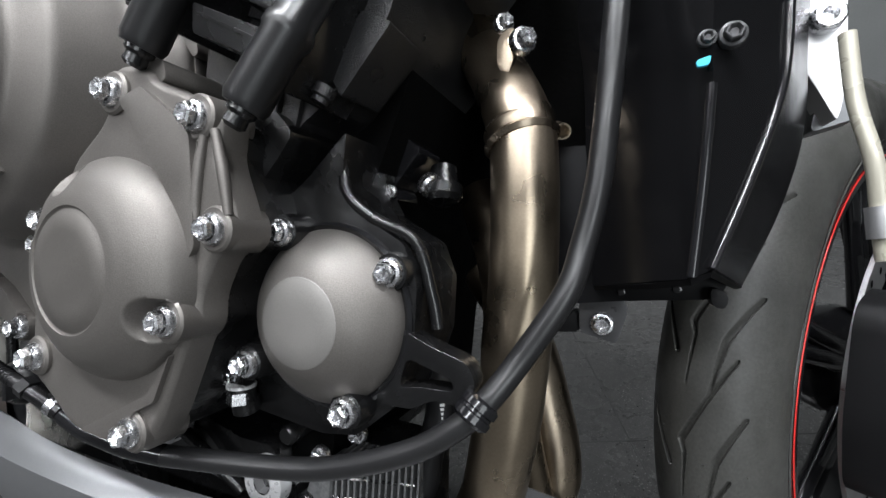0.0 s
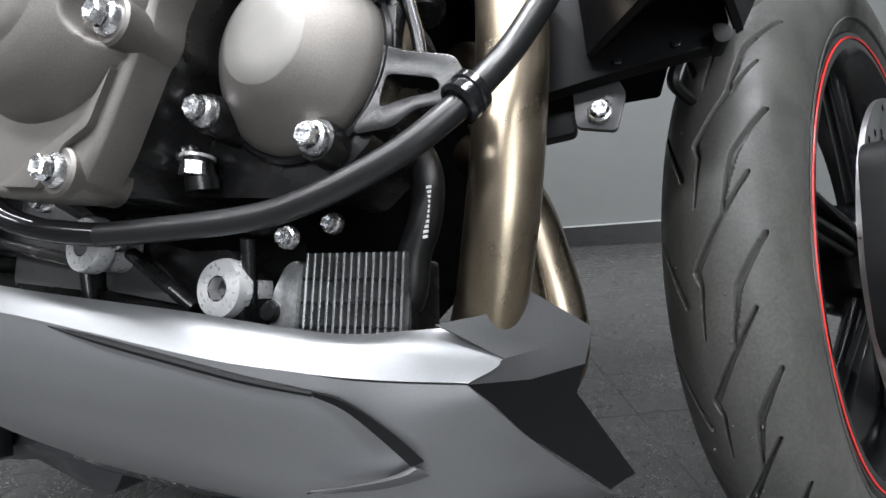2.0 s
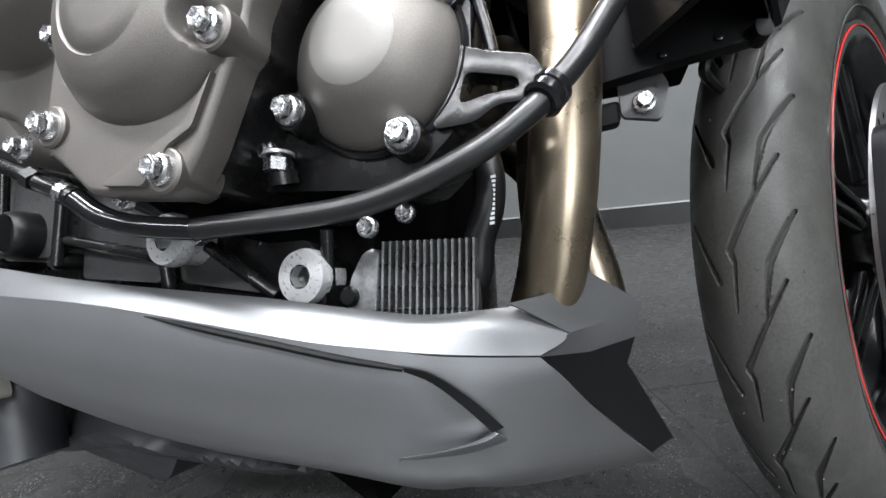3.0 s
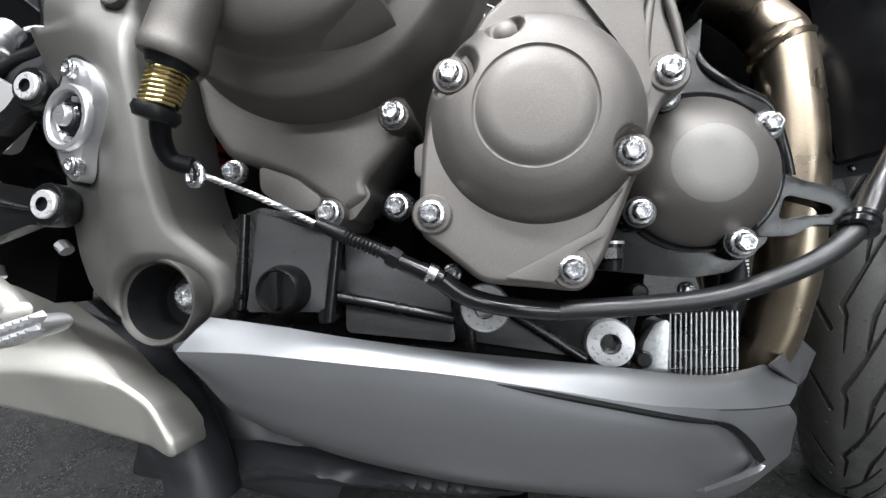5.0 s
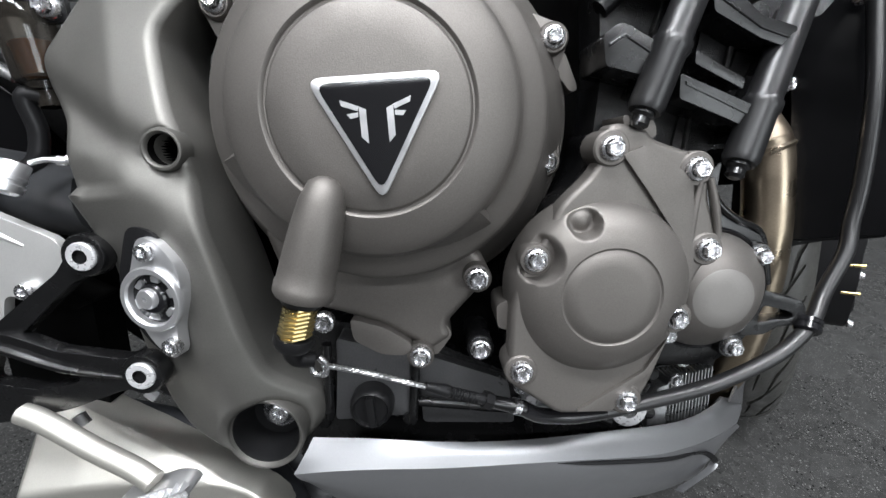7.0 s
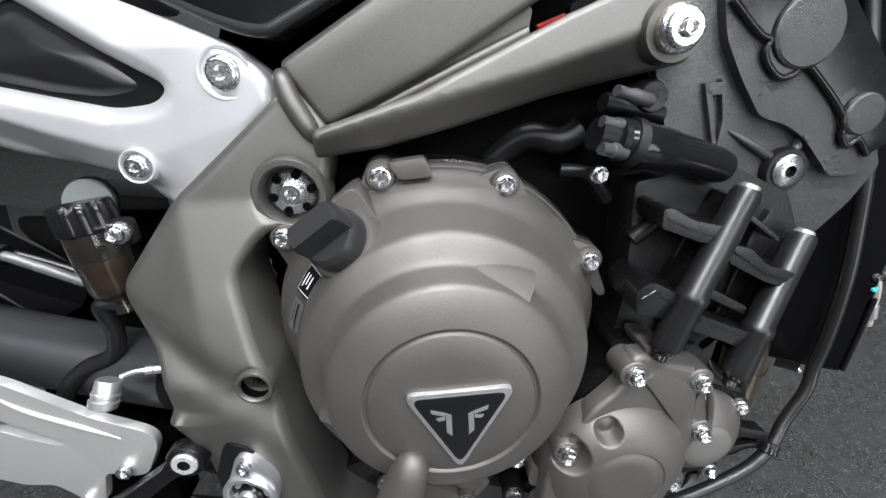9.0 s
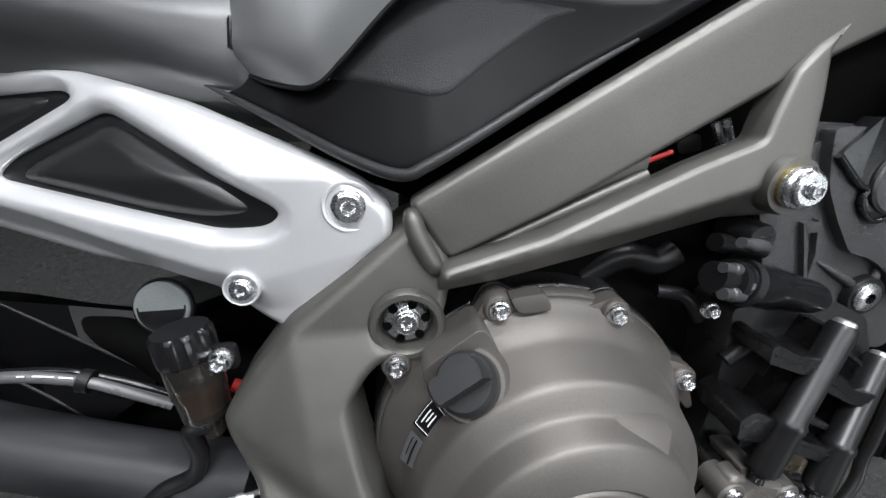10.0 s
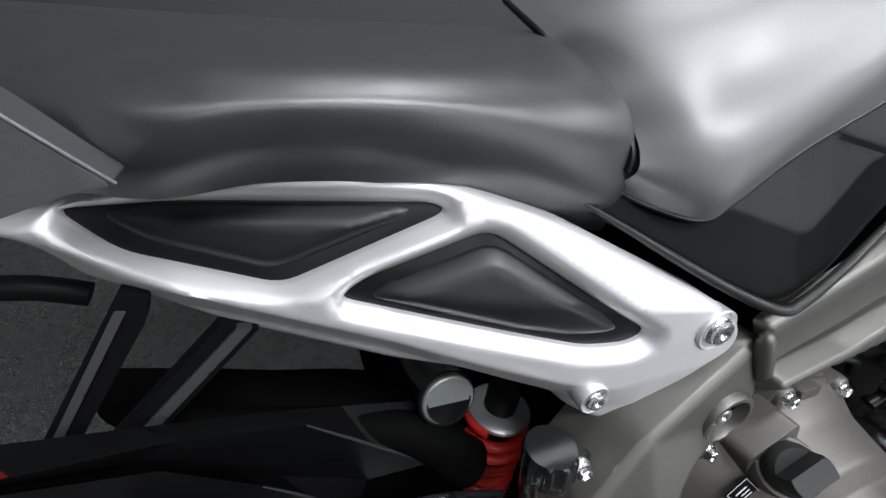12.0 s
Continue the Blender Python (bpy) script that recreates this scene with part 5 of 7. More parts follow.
br = part("lower_bracket", slab([(r1[0] - 0.013, r1[2] + 0.018), (r1[0] + 0.010, r1[2] + 0.017), (r1[0] + 0.0135, r1[2] + 0.008), (r1[0] + 0.008, r1[2] - 0.011), (r1[0] - 0.012, r1[2] - 0.006)], r1[1] + 0.002, 0.004, 0.0008, r=0.003), M_STAY, rad, "dark steel bracket")
bolt(r1, br, FLANGE, 0.9)
part("bracket_arm", slab([(r1[0] - 0.05, r1[2] + 0.003), (r1[0] - 0.012, r1[2] + 0.006), (r1[0] - 0.012, r1[2] - 0.007), (r1[0] - 0.05, r1[2] - 0.010)], r1[1] + 0.006, 0.01, 0.001), M_MATTE, rad)
part("radiator_hose", tube([(0.338, -0.02, 0.419), (0.334, -0.02, 0.405), (0.347, -0.0, 0.4)], 0.0035, 8), M_RUBBER, rad)

# ---- front wheel ----
wheel = new("front_wheel")
wheel.parent = bike
wheel.matrix_basis = pose(0.4925, 0.2042, 0.3075, 2.2, 0, 55.2) @ Matrix.Diagonal((0.885, 0.64, 0.885, 1))
TURN = wheel.matrix_basis @ Matrix.Translation((-0.632, -0.06, -0.316))
TPROF = [(0.222, 0.048), (0.235, 0.057), (0.255, 0.060), (0.275, 0.053), (0.290, 0.038), (0.298, 0.018), (0.300, 0.0), (0.298, -0.018), (0.290, -0.038), (0.275, -0.053), (0.255, -0.060), (0.235, -0.057), (0.222, -0.048)]


def tyre_mesh():
    """The tyre, fine where it faces the engine, with its grooves sunk into the tread."""
    line = [(p[0], p[1]) for p in curve([(r, y, 0) for r, y in TPROF], 22)]
    ang = np.concatenate([np.linspace(105, 255, 800), np.linspace(255, 465, 60)[1:-1]])
    rr, yy = np.array([p[0] for p in line]), np.array([p[1] for p in line])
    A, U = np.meshgrid(ang, yy, indexing="ij")
    Rr = np.repeat(rr[None], len(ang), 0)
    tread = Rr > 0.262
    depth = np.zeros_like(Rr)
    arc = np.radians(A) * 0.3

    def groove(p, q, w0, w1):
        """Sink a groove from p to q, in metres along the tread and across, of half width w0 to w1."""
        dx, dy = q[0] - p[0], q[1] - p[1]
        L2 = dx * dx + dy * dy
        t_ = np.clip(((arc - p[0]) * dx + (U - p[1]) * dy) / L2, 0, 1)
        d = np.hypot(arc - p[0] - t_ * dx, U - p[1] - t_ * dy)
        w = w0 + (w1 - w0) * t_
        np.maximum(depth, np.clip((w - d) / 0.0010, 0, 1) * 0.0040, out=depth)
    per = 2 * math.pi * 0.3 / 21
    for k in range(5, 16):
        for s, off in ((1, 0.0), (-1, per * 0.5)):
            a = k * per + off
            if s < 0:
                groove((a, 0.042), (a + 0.045, 0.016), 0.0014, 0.0028)
                continue
            groove((a, -0.036), (a + 0.066, 0.004), 0.0014, 0.0030)
            groove((a + 0.066, 0.004), (a + 0.076, 0.000), 0.0030, 0.0020)
            groove((a + 0.076, 0.000), (a + 0.112, 0.003), 0.0020, 0.0008)
            b = a + per * 0.46
            groove((b, -0.045 * s), (b + 0.035, -0.026 * s), 0.0014, 0.0030)
            groove((b + 0.035, -0.026 * s), (b + 0.082, -0.017 * s), 0.0030, 0.0010)
    Rr = Rr - np.where(tread, depth, 0)
    x, z = Rr * np.cos(np.radians(A)), Rr * np.sin(np.radians(A))
    n, m = Rr.shape
    verts = np.stack([x, U, z], -1).reshape(-1, 3).tolist()
    faces = [(i * m + j, i * m + j + 1, ((i + 1) % n) * m + j + 1, ((i + 1) % n) * m + j) for i in range(n) for j in range(m - 1)]
    me = bpy.data.meshes.new("tyre")
    me.from_pydata(verts, [], faces)
    me.update()
    b = bmesh.new()
    b.from_mesh(me)
    bpy.data.meshes.remove(me)
    return b


tyre = part("tyre", tyre_mesh(), M_TYRE, wheel, "black sports tyre with slanted tread grooves", sharp=50)
for i in range(26):
    a, u = radians(random.uniform(130, 235)), random.uniform(-0.048, 0.03)
    r = between([(-0.06, 0.255), (-0.053, 0.275), (-0.038, 0.29), (-0.018, 0.298), (0, 0.3), (0.018, 0.298), (0.038, 0.29)], u)
    c = Vector((r * math.cos(a), u, r * math.sin(a)))
    part("rubber_nib", turned(c * 0.998, c + Vector((math.cos(a), u * 4, math.sin(a))) * 0.0022, ((0, 0.0011), (0.6, 0.0008), (1, 0.0004)), 6), M_TYRE, tyre)
part("bead_line", lathe(0, 0, ((0.2335, -0.0575), (0.2345, -0.0590), (0.2358, -0.0580)), 128), M_TYRE, tyre)
part("rim", lathe(0, 0, ((0.205, 0.05), (0.224, 0.052), (0.226, 0.048), (0.214, 0.03), (0.205, 0.0), (0.214, -0.03), (0.226, -0.048), (0.2225, -0.0530), (0.2095, -0.0530), (0.203, -0.046), (0.195, 0), (0.205, 0.05)), 128), M_GLOSS, wheel)
part("rim_stripe", lathe(0, 0, ((0.2190, -0.0536), (0.2186, -0.0543), (0.2170, -0.0543), (0.2165, -0.0536)), 128), M_RED, wheel, "red rim stripe")
for k in range(5):
    for s in (-7, 7):
        a = radians(72 * k + 20 + s)
        p, q = Vector((math.cos(a), 0, math.sin(a))), Vector((math.cos(a - radians(s * 0.3)), 0, math.sin(a - radians(s * 0.3))))
        part("spoke", tube([p * 0.06 + Vector((0, -0.03, 0)), q * 0.12 + Vector((0, -0.022, 0)), q * 0.20 + Vector((0, -0.012, 0))], [0.012, 0.010, 0.009], 10), M_GLOSS, wheel)
part("hub", lathe(0, 0, ((0.02, 0.06), (0.05, 0.05), (0.06, 0), (0.05, -0.05), (0.02, -0.06), (0, -0.06)), 40), M_GLOSS, wheel)
disc = part("brake_disc", lathe(0, 0, ((0.118, -0.066), (0.155, -0.066), (0.155, -0.071), (0.118, -0.071), (0.118, -0.066)), 96), M_DISC, wheel, "drilled steel brake disc")
for i in range(36):
    a = 2 * math.pi * i / 36
    r = (0.128, 0.137, 0.146)[i % 3]
    part("disc_hole", lathe(r * math.cos(a), r * math.sin(a), ((0.0036, -0.0714), (0, -0.0714)), 10), M_BLOCK, disc)
for k in range(5):
    a = radians(72 * k + 40)
    part("disc_arm", tube([(0.05 * math.cos(a), -0.065, 0.05 * math.sin(a)), (0.125 * math.cos(a + 0.2), -0.068, 0.125 * math.sin(a + 0.2))], 0.006, 8, 2), M_GLOSS, wheel)
cal = part("brake_caliper", slab([(0.475, 0.395), (0.53, 0.41), (0.575, 0.37), (0.57, 0.27), (0.53, 0.225), (0.485, 0.24), (0.470, 0.30)], -0.082, 0.07, 0.012, 3, 0.02), M_MATTE, label="black radial brake caliper")
cal.matrix_basis = TURN
for z in (0.36, 0.315, 0.27):
    part("caliper_piston", lathe(0.515, z, ((0.019, -0.07), (0.019, -0.088), (0.016, -0.091), (0, -0.091)), 24), M_MATTE, cal)
for x, z in ((0.495, 0.39), (0.49, 0.245), (0.482, 0.32)):
    bolt((x, -0.086, z), cal, FLANGE, 0.9)
for z in (0.335, 0.295):
    part("pad_pin", turned((0.474, -0.060, z), (0.474, -0.088, z), ((0, 0.003), (1, 0.003)), 10), M_GOLD, cal)
fork = part("fork_leg", tube([(0.60, -0.075, 0.30), (0.575, -0.075, 0.40), (0.515, -0.078, 0.62), (0.46, -0.08, 0.80)], 0.026, 28), M_GLOSS, label="black front fork leg")
shoe = part("fork_shoe", slab([(0.57, 0.34), (0.64, 0.35), (0.655, 0.27), (0.60, 0.255)], -0.10, 0.05, 0.01, 3, 0.015), M_GLOSS)
fork.matrix_basis = shoe.matrix_basis = TURN
part("brake_line", tube([(0.394, -0.07, 0.516), (0.396, -0.075, 0.483), (0.401, -0.08, 0.454), (0.404, -0.08, 0.426), (0.406, -0.08, 0.411)], 0.0035, 12), mat("clear_sleeved_brake_line", (0.42, 0.40, 0.33), 0.3, 0.2), label="braided front brake line")
part("line_ferrule", turned((0.403, -0.08, 0.435), (0.405, -0.08, 0.421), ((0, 0.005), (1, 0.0055)), 12), M_ALU)
part("silver_guard", slab([(0.378, 0.563), (0.401, 0.558), (0.402, 0.518), (0.401, 0.492), (0.399, 0.479), (0.394, 0.491), (0.384, 0.51)], -0.05, 0.02, 0.004, r=0.006), M_SILVER, label="silver painted front bracket")
bolt((0.392, -0.054, 0.532), None, SOCKET, 1.2)
part("guard_foot", slab([(0.396, 0.5), (0.406, 0.502), (0.416, 0.486), (0.393, 0.479)], -0.035, 0.02, 0.003), M_PAN)

# ---- frame ----
FRZ = [(0.25, -0.19), (0.3, -0.198), (0.38, -0.207), (0.45, -0.2095), (0.5, -0.2065), (0.55, -0.188), (0.61, -0.1635), (0.7, -0.15), (0.8, -0.14)]

HA, HB = [(-0.246, 0.558), (-0.165, 0.503)]
HL = math.dist(HA, HB)
CREASE = [(0.329, -0.152), (0.348, -0.154), (0.373, -0.157), (0.421, -0.154), (0.455, -0.153), (0.539, -0.163), (0.555, -0.166), (0.578, -0.167)]


def frame_y(x, z):
    """The frame plate is creased: its rear edge turns inwards and a hollow runs along its front edge."""
    y = between(FRZ, z)
    y += max(0.0, -0.19 - 0.12 * (z - 0.5) - x) * 0.25 if z > 0.48 else max(0.0, -0.168 - x) * 0.33 * min(1.0, (0.48 - z) / 0.04)
    q = ((x - HA[0]) * (HA[1] - HB[1]) + (z - HA[1]) * (HB[0] - HA[0])) / HL
    y += 0.006 * math.exp(-((q + 0.014) / 0.011) ** 2) * (1 if z > 0.44 else 0.0)
    d = x - between(CREASE, z)
    return y + (0.55 * (math.sqrt(d * d + 1.6e-5) + d) / 2 if z < 0.57 else 0.0)


hx0, hz0 = -0.1665, 0.4995
f1 = (-0.134, -0.162, 0.611)
g0 = (-0.145, 0.311)
g1 = (-0.1425, 0.3135)


def ring(cx_, cz_, r, n=18):
    return [(cx_ + r * math.cos(2 * math.pi * a / n), cz_ + r * math.sin(2 * math.pi * a / n)) for a in range(n)]


plate = part("frame_plate", slab([(-0.118, 0.673), (-0.132, 0.671), (-0.166, 0.644), (-0.208, 0.611), (-0.25, 0.56), (-0.249, 0.544), (-0.23, 0.517), (-0.218, 0.42), (-0.213, 0.381), (-0.206, 0.339), (-0.195, 0.317), (-0.158, 0.295), (-0.141, 0.289), (-0.122, 0.296), (-0.108, 0.309), (-0.109, 0.33), (-0.12, 0.341), (-0.135, 0.356), (-0.141, 0.385), (-0.145, 0.425), (-0.153, 0.471), (-0.156, 0.502), (-0.163, 0.522), (-0.172, 0.566), (-0.159, 0.584), (-0.139, 0.596), (-0.119, 0.6), (-0.111, 0.614), (-0.103, 0.647)], frame_y, 0.06, 0, 3, 0.008, holes=[ring(hx0, hz0, 0.0086), ring(f1[0], f1[2], 0.0185), ring(g0[0], g0[1], 0.0236, 28)], cut=0.0045, crown=(0.007, 0.005)), M_FRAME, label="grey cast aluminium frame plate", sharp=70)
hy = frame_y(hx0, hz0)
part("hole_rim", lathe(hx0, hz0, ((0.0122, hy + 0.01), (0.0120, hy + 0.001), (0.0112, hy - 0.0010), (0.0100, hy - 0.0012), (0.0089, hy - 0.0002), (0.0086, hy + 0.0012)), 32), M_FRAME, plate)
# inside of the hole in near-black, its shade put into the colour
part("hole_wall_shade", lathe(hx0, hz0, ((0.0086, hy + 0.0012), (0.0084, hy + 0.03), (0, hy + 0.03)), 32), M_BLOCK, plate)
part("bolt_recess", lathe(f1[0], f1[2], ((0.0240, -0.14), (0.0240, -0.1625), (0.0222, -0.1655), (0.0190, -0.1655), (0.0174, -0.163), (0.0168, -0.152), (0, -0.150)), 40), M_FRAME, plate)
part("recess_ring", lathe(f1[0], f1[2], ((0.0142, -0.150), (0.0142, -0.1565), (0.0130, -0.158), (0.0085, -0.1575)), 40), M_ZINC, plate)
for k in range(6):
    a = radians(60 * k + 10)
    part("ring_notch", lathe(f1[0] + 0.0122 * math.cos(a), f1[2] + 0.0122 * math.sin(a), ((0.0030, -0.15), (0.0030, -0.1583), (0, -0.1583)), 10), M_BLOCK, plate)
bolt((f1[0], -0.158, f1[2]), plate, BUTTON, 0.85)
cup = part("mount_cup", lathe(g0[0], g0[1], ((0.0262, -0.180), (0.0262, -0.1925), (0.0254, -0.1938), (0.0240, -0.1934), (0.0226, -0.1908)), 56), M_FRAME, plate)
part("cup_wall", lathe(g0[0], g0[1], ((0.0226, -0.1908), (0.0222, -0.1900), (0.0200, -0.1830), (0.0184, -0.1740), (0.0176, -0.1660)), 56), M_MATTE, cup)
part("cup_floor", lathe(g0[0], g0[1], ((0.0180, -0.1665), (0, -0.1660)), 40), M_MATTE, cup)
part("cup_washer", lathe(g1[0], g1[1], ((0.0125, -0.166), (0.0122, -0.1695), (0.0085, -0.1705)), 32), M_ZINC, cup)
bolt((g1[0], -0.171, g1[1]), cup, BUTTON, 0.85)
spar = part("frame_spar", slab([(-0.130, 0.686), (0.158, 0.8435), (0.235, 0.812), (0.1247, 0.7639), (0.0831, 0.7436), (-0.0403, 0.6783), (-0.1071, 0.6495)], lambda x, z: -0.157 + 0.12 * max(0.0, z - 0.702 - 0.545 * (x + 0.08)), 0.012, 0, 3, 0.006, cut=0.005, crown=(0.0045, 0.0035)), M_FRAME, label="grey cast frame spar", sharp=70)
ARMC = [(-0.1147, 0.6440), (-0.0512, 0.6582), (0.0132, 0.6738), (0.0796, 0.6922), (0.1000, 0.6990)]


def arm_y(x, z):
    """The arm has a narrow upper face and turns under below a crease along its length."""
    q = between(ARMC, x) - z
    k = min(1.0, max(0.0, (0.100 - x) / 0.03))
    return -0.1735 + (0.85 * min(q, 0.030) * k if q > 0 else 0.18 * -q)


part("frame_arm", slab([(-0.1126, 0.6493), (-0.0508, 0.6658), (0.0371, 0.703), (0.0748, 0.7164), (0.0795, 0.7303), (0.09, 0.7539), (0.1027, 0.7665), (0.1225, 0.7788), (0.1332, 0.7867), (0.1237, 0.7801), (0.1105, 0.7648), (0.1091, 0.739), (0.1066, 0.7202), (0.1049, 0.7023), (0.112, 0.69), (0.104, 0.6745), (0.0964, 0.6726), (0.0756, 0.6677), (0.0277, 0.6593), (-0.0265, 0.6454), (-0.0743, 0.6352), (-0.1147, 0.632)], arm_y, 0.020, 0, 4, 0.004, cut=0.0035, crown=(0.0035, 0.0025)), M_FRAME, spar, sharp=60)
part("weld_bead", tube([(-0.13, -0.153, 0.681), (-0.128, -0.156, 0.678), (-0.125, -0.158, 0.667), (-0.12, -0.159, 0.656), (-0.116, -0.159, 0.648), (-0.114, -0.155, 0.64)], [0.0025, 0.0055, 0.0064, 0.0064, 0.0058, 0.0025], 12, 5), M_FRAME, spar)
part("arm_web", slab([(-0.115, 0.642), (-0.013, 0.712), (0.021, 0.71), (0.016, 0.68), (-0.106, 0.631)], -0.1465, 0.006, 0.001), M_FRAME, spar)
part("web_rib", tube([(-0.112, -0.15, 0.642), (-0.058, -0.149, 0.665), (0.018, -0.148, 0.696)], [0.002, 0.0035, 0.004], 10, 5), M_FRAME, spar)
fb = (0.092, -0.183, 0.691)
part("boss", lathe(fb[0], fb[2], ((0.0185, -0.13), (0.0180, -0.172), (0.0165, -0.177), (0, -0.178)), 36), M_FRAME, spar)
part("gold_washer", lathe(fb[0], fb[2], ((0.0126, -0.176), (0.0126, -0.1795), (0.0120, -0.1802), (0, -0.1802)), 32), M_GOLD, spar)
bolt((fb[0], -0.182, fb[2]), spar, BUTTON, 1.2)
bolt((fb[0], -0.186, fb[2]), spar, FLANGE, 0.95)
part("wiring_plug", slab([(0.049, 0.712), (0.065, 0.718), (0.069, 0.707), (0.052, 0.704)], -0.128, 0.012, 0.001), M_MATTE, spar)
part("wire", tube([(0.029, -0.128, 0.7), (0.038, -0.128, 0.703), (0.047, -0.128, 0.706)], 0.0018, 8), M_RED, spar, "red wire")
part("steel_clip", tube([(0.074, -0.128, 0.724), (0.081, -0.13, 0.709), (0.086, -0.13, 0.711), (0.081, -0.128, 0.726)], 0.003, 8), M_ZINC, spar)
# near-black sheet behind the spar stands in for the shade there
part("spar_shade_fill", slab([(0.026, 0.684), (0.113, 0.738), (0.149, 0.737), (0.121, 0.702), (0.026, 0.677)], -0.108, 0.05, 0.002), M_BLOCK, spar)

# swing arm pivot plate
px_, pz_ = -0.1815, 0.4175
# black copy of the plate outline, shifted left, paints the pocket's shadow
prec = part("pivot_pocket_shadow", slab([(-0.194, 0.46), (-0.178, 0.456), (-0.168, 0.441), (-0.166, 0.431), (-0.169, 0.414), (-0.175, 0.4), (-0.176, 0.382), (-0.185, 0.379), (-0.197, 0.39), (-0.206, 0.408), (-0.207, 0.429), (-0.201, 0.442)], -0.2085, 0.01, 0.0005, r=0.008), M_MATTE, plate)
pv = part("pivot_plate", slab([(-0.184, 0.454), (-0.173, 0.451), (-0.164, 0.438), (-0.162, 0.428), (-0.165, 0.413), (-0.171, 0.4), (-0.172, 0.383), (-0.178, 0.38), (-0.188, 0.39), (-0.196, 0.407), (-0.197, 0.426), (-0.191, 0.438)], -0.213, 0.008, 0.0015, r=0.006, holes=[ring(px_, pz_, 0.0150, 32)]), M_ALU, plate, "machined aluminium pivot adjuster plate")
part("pivot_rim", lathe(px_, pz_, ((0.0192, -0.212), (0.0192, -0.2150), (0.0184, -0.2162), (0.0158, -0.2162), (0.0148, -0.215), (0.0148, -0.206)), 48), M_ALU, pv)
part("pivot_bore", lathe(px_, pz_, ((0.0150, -0.2112), (0, -0.2110)), 40), M_GLOSS, pv)
part("spindle_star", lathe(px_, pz_, ((0.0090, -0.210), (0.0090, -0.2138), (0.0080, -0.2148), (0, -0.2148)), 24), M_GLOSS, pv)
for k in range(6):
    a = radians(60 * k + 15)
    u_, w_ = Vector((math.cos(a), math.sin(a))), Vector((-math.sin(a), math.cos(a)))
    part("spindle_tooth", slab([tuple(Vector((px_, pz_)) + u_ * r_ + w_ * s_) for r_, s_ in ((0.0098, -0.0024), (0.0130, -0.0031), (0.0130, 0.0031), (0.0098, 0.0024))], -0.2128, 0.004, 0.0006, r=0.001), M_ALU, pv)
part("spindle_end", lathe(px_ - 0.001, pz_ + 0.001, ((0.0062, -0.21), (0.0062, -0.2165), (0.0052, -0.218), (0.0015, -0.218), (0.0012, -0.2155), (0, -0.2155)), 24), M_ALU, pv)
for q in ([(-0.179, -0.214, 0.445), (-0.175, -0.214, 0.389)]):
    bolt(q, pv, SOCKET, 0.85)
swing = Matrix.Translation((px_, -0.205, pz_)) @ Matrix.Rotation(radians(-10), 4, "Z") @ Matrix.Translation((-px_, 0.205, -pz_))
pv.matrix_basis = swing
prec.matrix_basis = swing

# rear set bracket, heel guard, pedal
k1, k2 = (-0.2240, -0.204, 0.4435), (-0.2027, -0.2095, 0.3695)
rs = part("footrest_hanger", slab([(-0.2318, 0.4500), (-0.2229, 0.4560), (-0.2150, 0.4480), (-0.2160, 0.4370), (-0.2231, 0.4307), (-0.2358, 0.4280), (-0.2536, 0.4150), (-0.2862, 0.3894), (-0.3010, 0.3800), (-0.3080, 0.3960), (-0.2880, 0.4060), (-0.2450, 0.4340)], -0.2010, 0.010, 0.003, 3, r=0.004), M_ENGINE, label="black cast footrest hanger")
part("hanger_arm", slab([(-0.2961, 0.4005), (-0.2797, 0.4005), (-0.2524, 0.3870), (-0.2130, 0.3790), (-0.2008, 0.3813), (-0.1915, 0.3720), (-0.1935, 0.3610), (-0.2030, 0.3565), (-0.2175, 0.3590), (-0.2548, 0.3480), (-0.300, 0.3420), (-0.3512, 0.3600), (-0.3460, 0.4000), (-0.3185, 0.3997)], -0.2065, 0.010, 0.003, 3, r=0.005, holes=[[(-0.290, 0.3900), (-0.262, 0.3790), (-0.2420, 0.3735), (-0.2440, 0.3655), (-0.270, 0.3630), (-0.300, 0.3700)]]), M_ENGINE, rs)
part("hanger_rib", tube([(-0.2160, -0.2070, 0.3675), (-0.250, -0.2075, 0.3760), (-0.285, -0.2070, 0.3920), (-0.305, -0.2050, 0.3960)], [0.0012, 0.0026, 0.0030, 0.0020], 10, 5), M_ENGINE, rs)
for q in (k1, k2):
    part("hanger_eye", lathe(q[0], q[2], ((0.0130, q[1] + 0.009), (0.0130, q[1] + 0.001), (0.0120, q[1] - 0.0005), (0, q[1] - 0.0005)), 28), M_ENGINE, rs)
    w = part("hanger_screw", lathe(q[0], q[2], ((0.0085, q[1]), (0.0085, q[1] - 0.0018), (0.0078, q[1] - 0.0026), (0.0042, q[1] - 0.0026)), 28), M_PLUG, rs)
    part("socket", lathe(q[0], q[2], ((0.0042, q[1] - 0.0026), (0.0040, q[1] - 0.0007), (0, q[1] - 0.0007)), 6), M_MATTE, w)
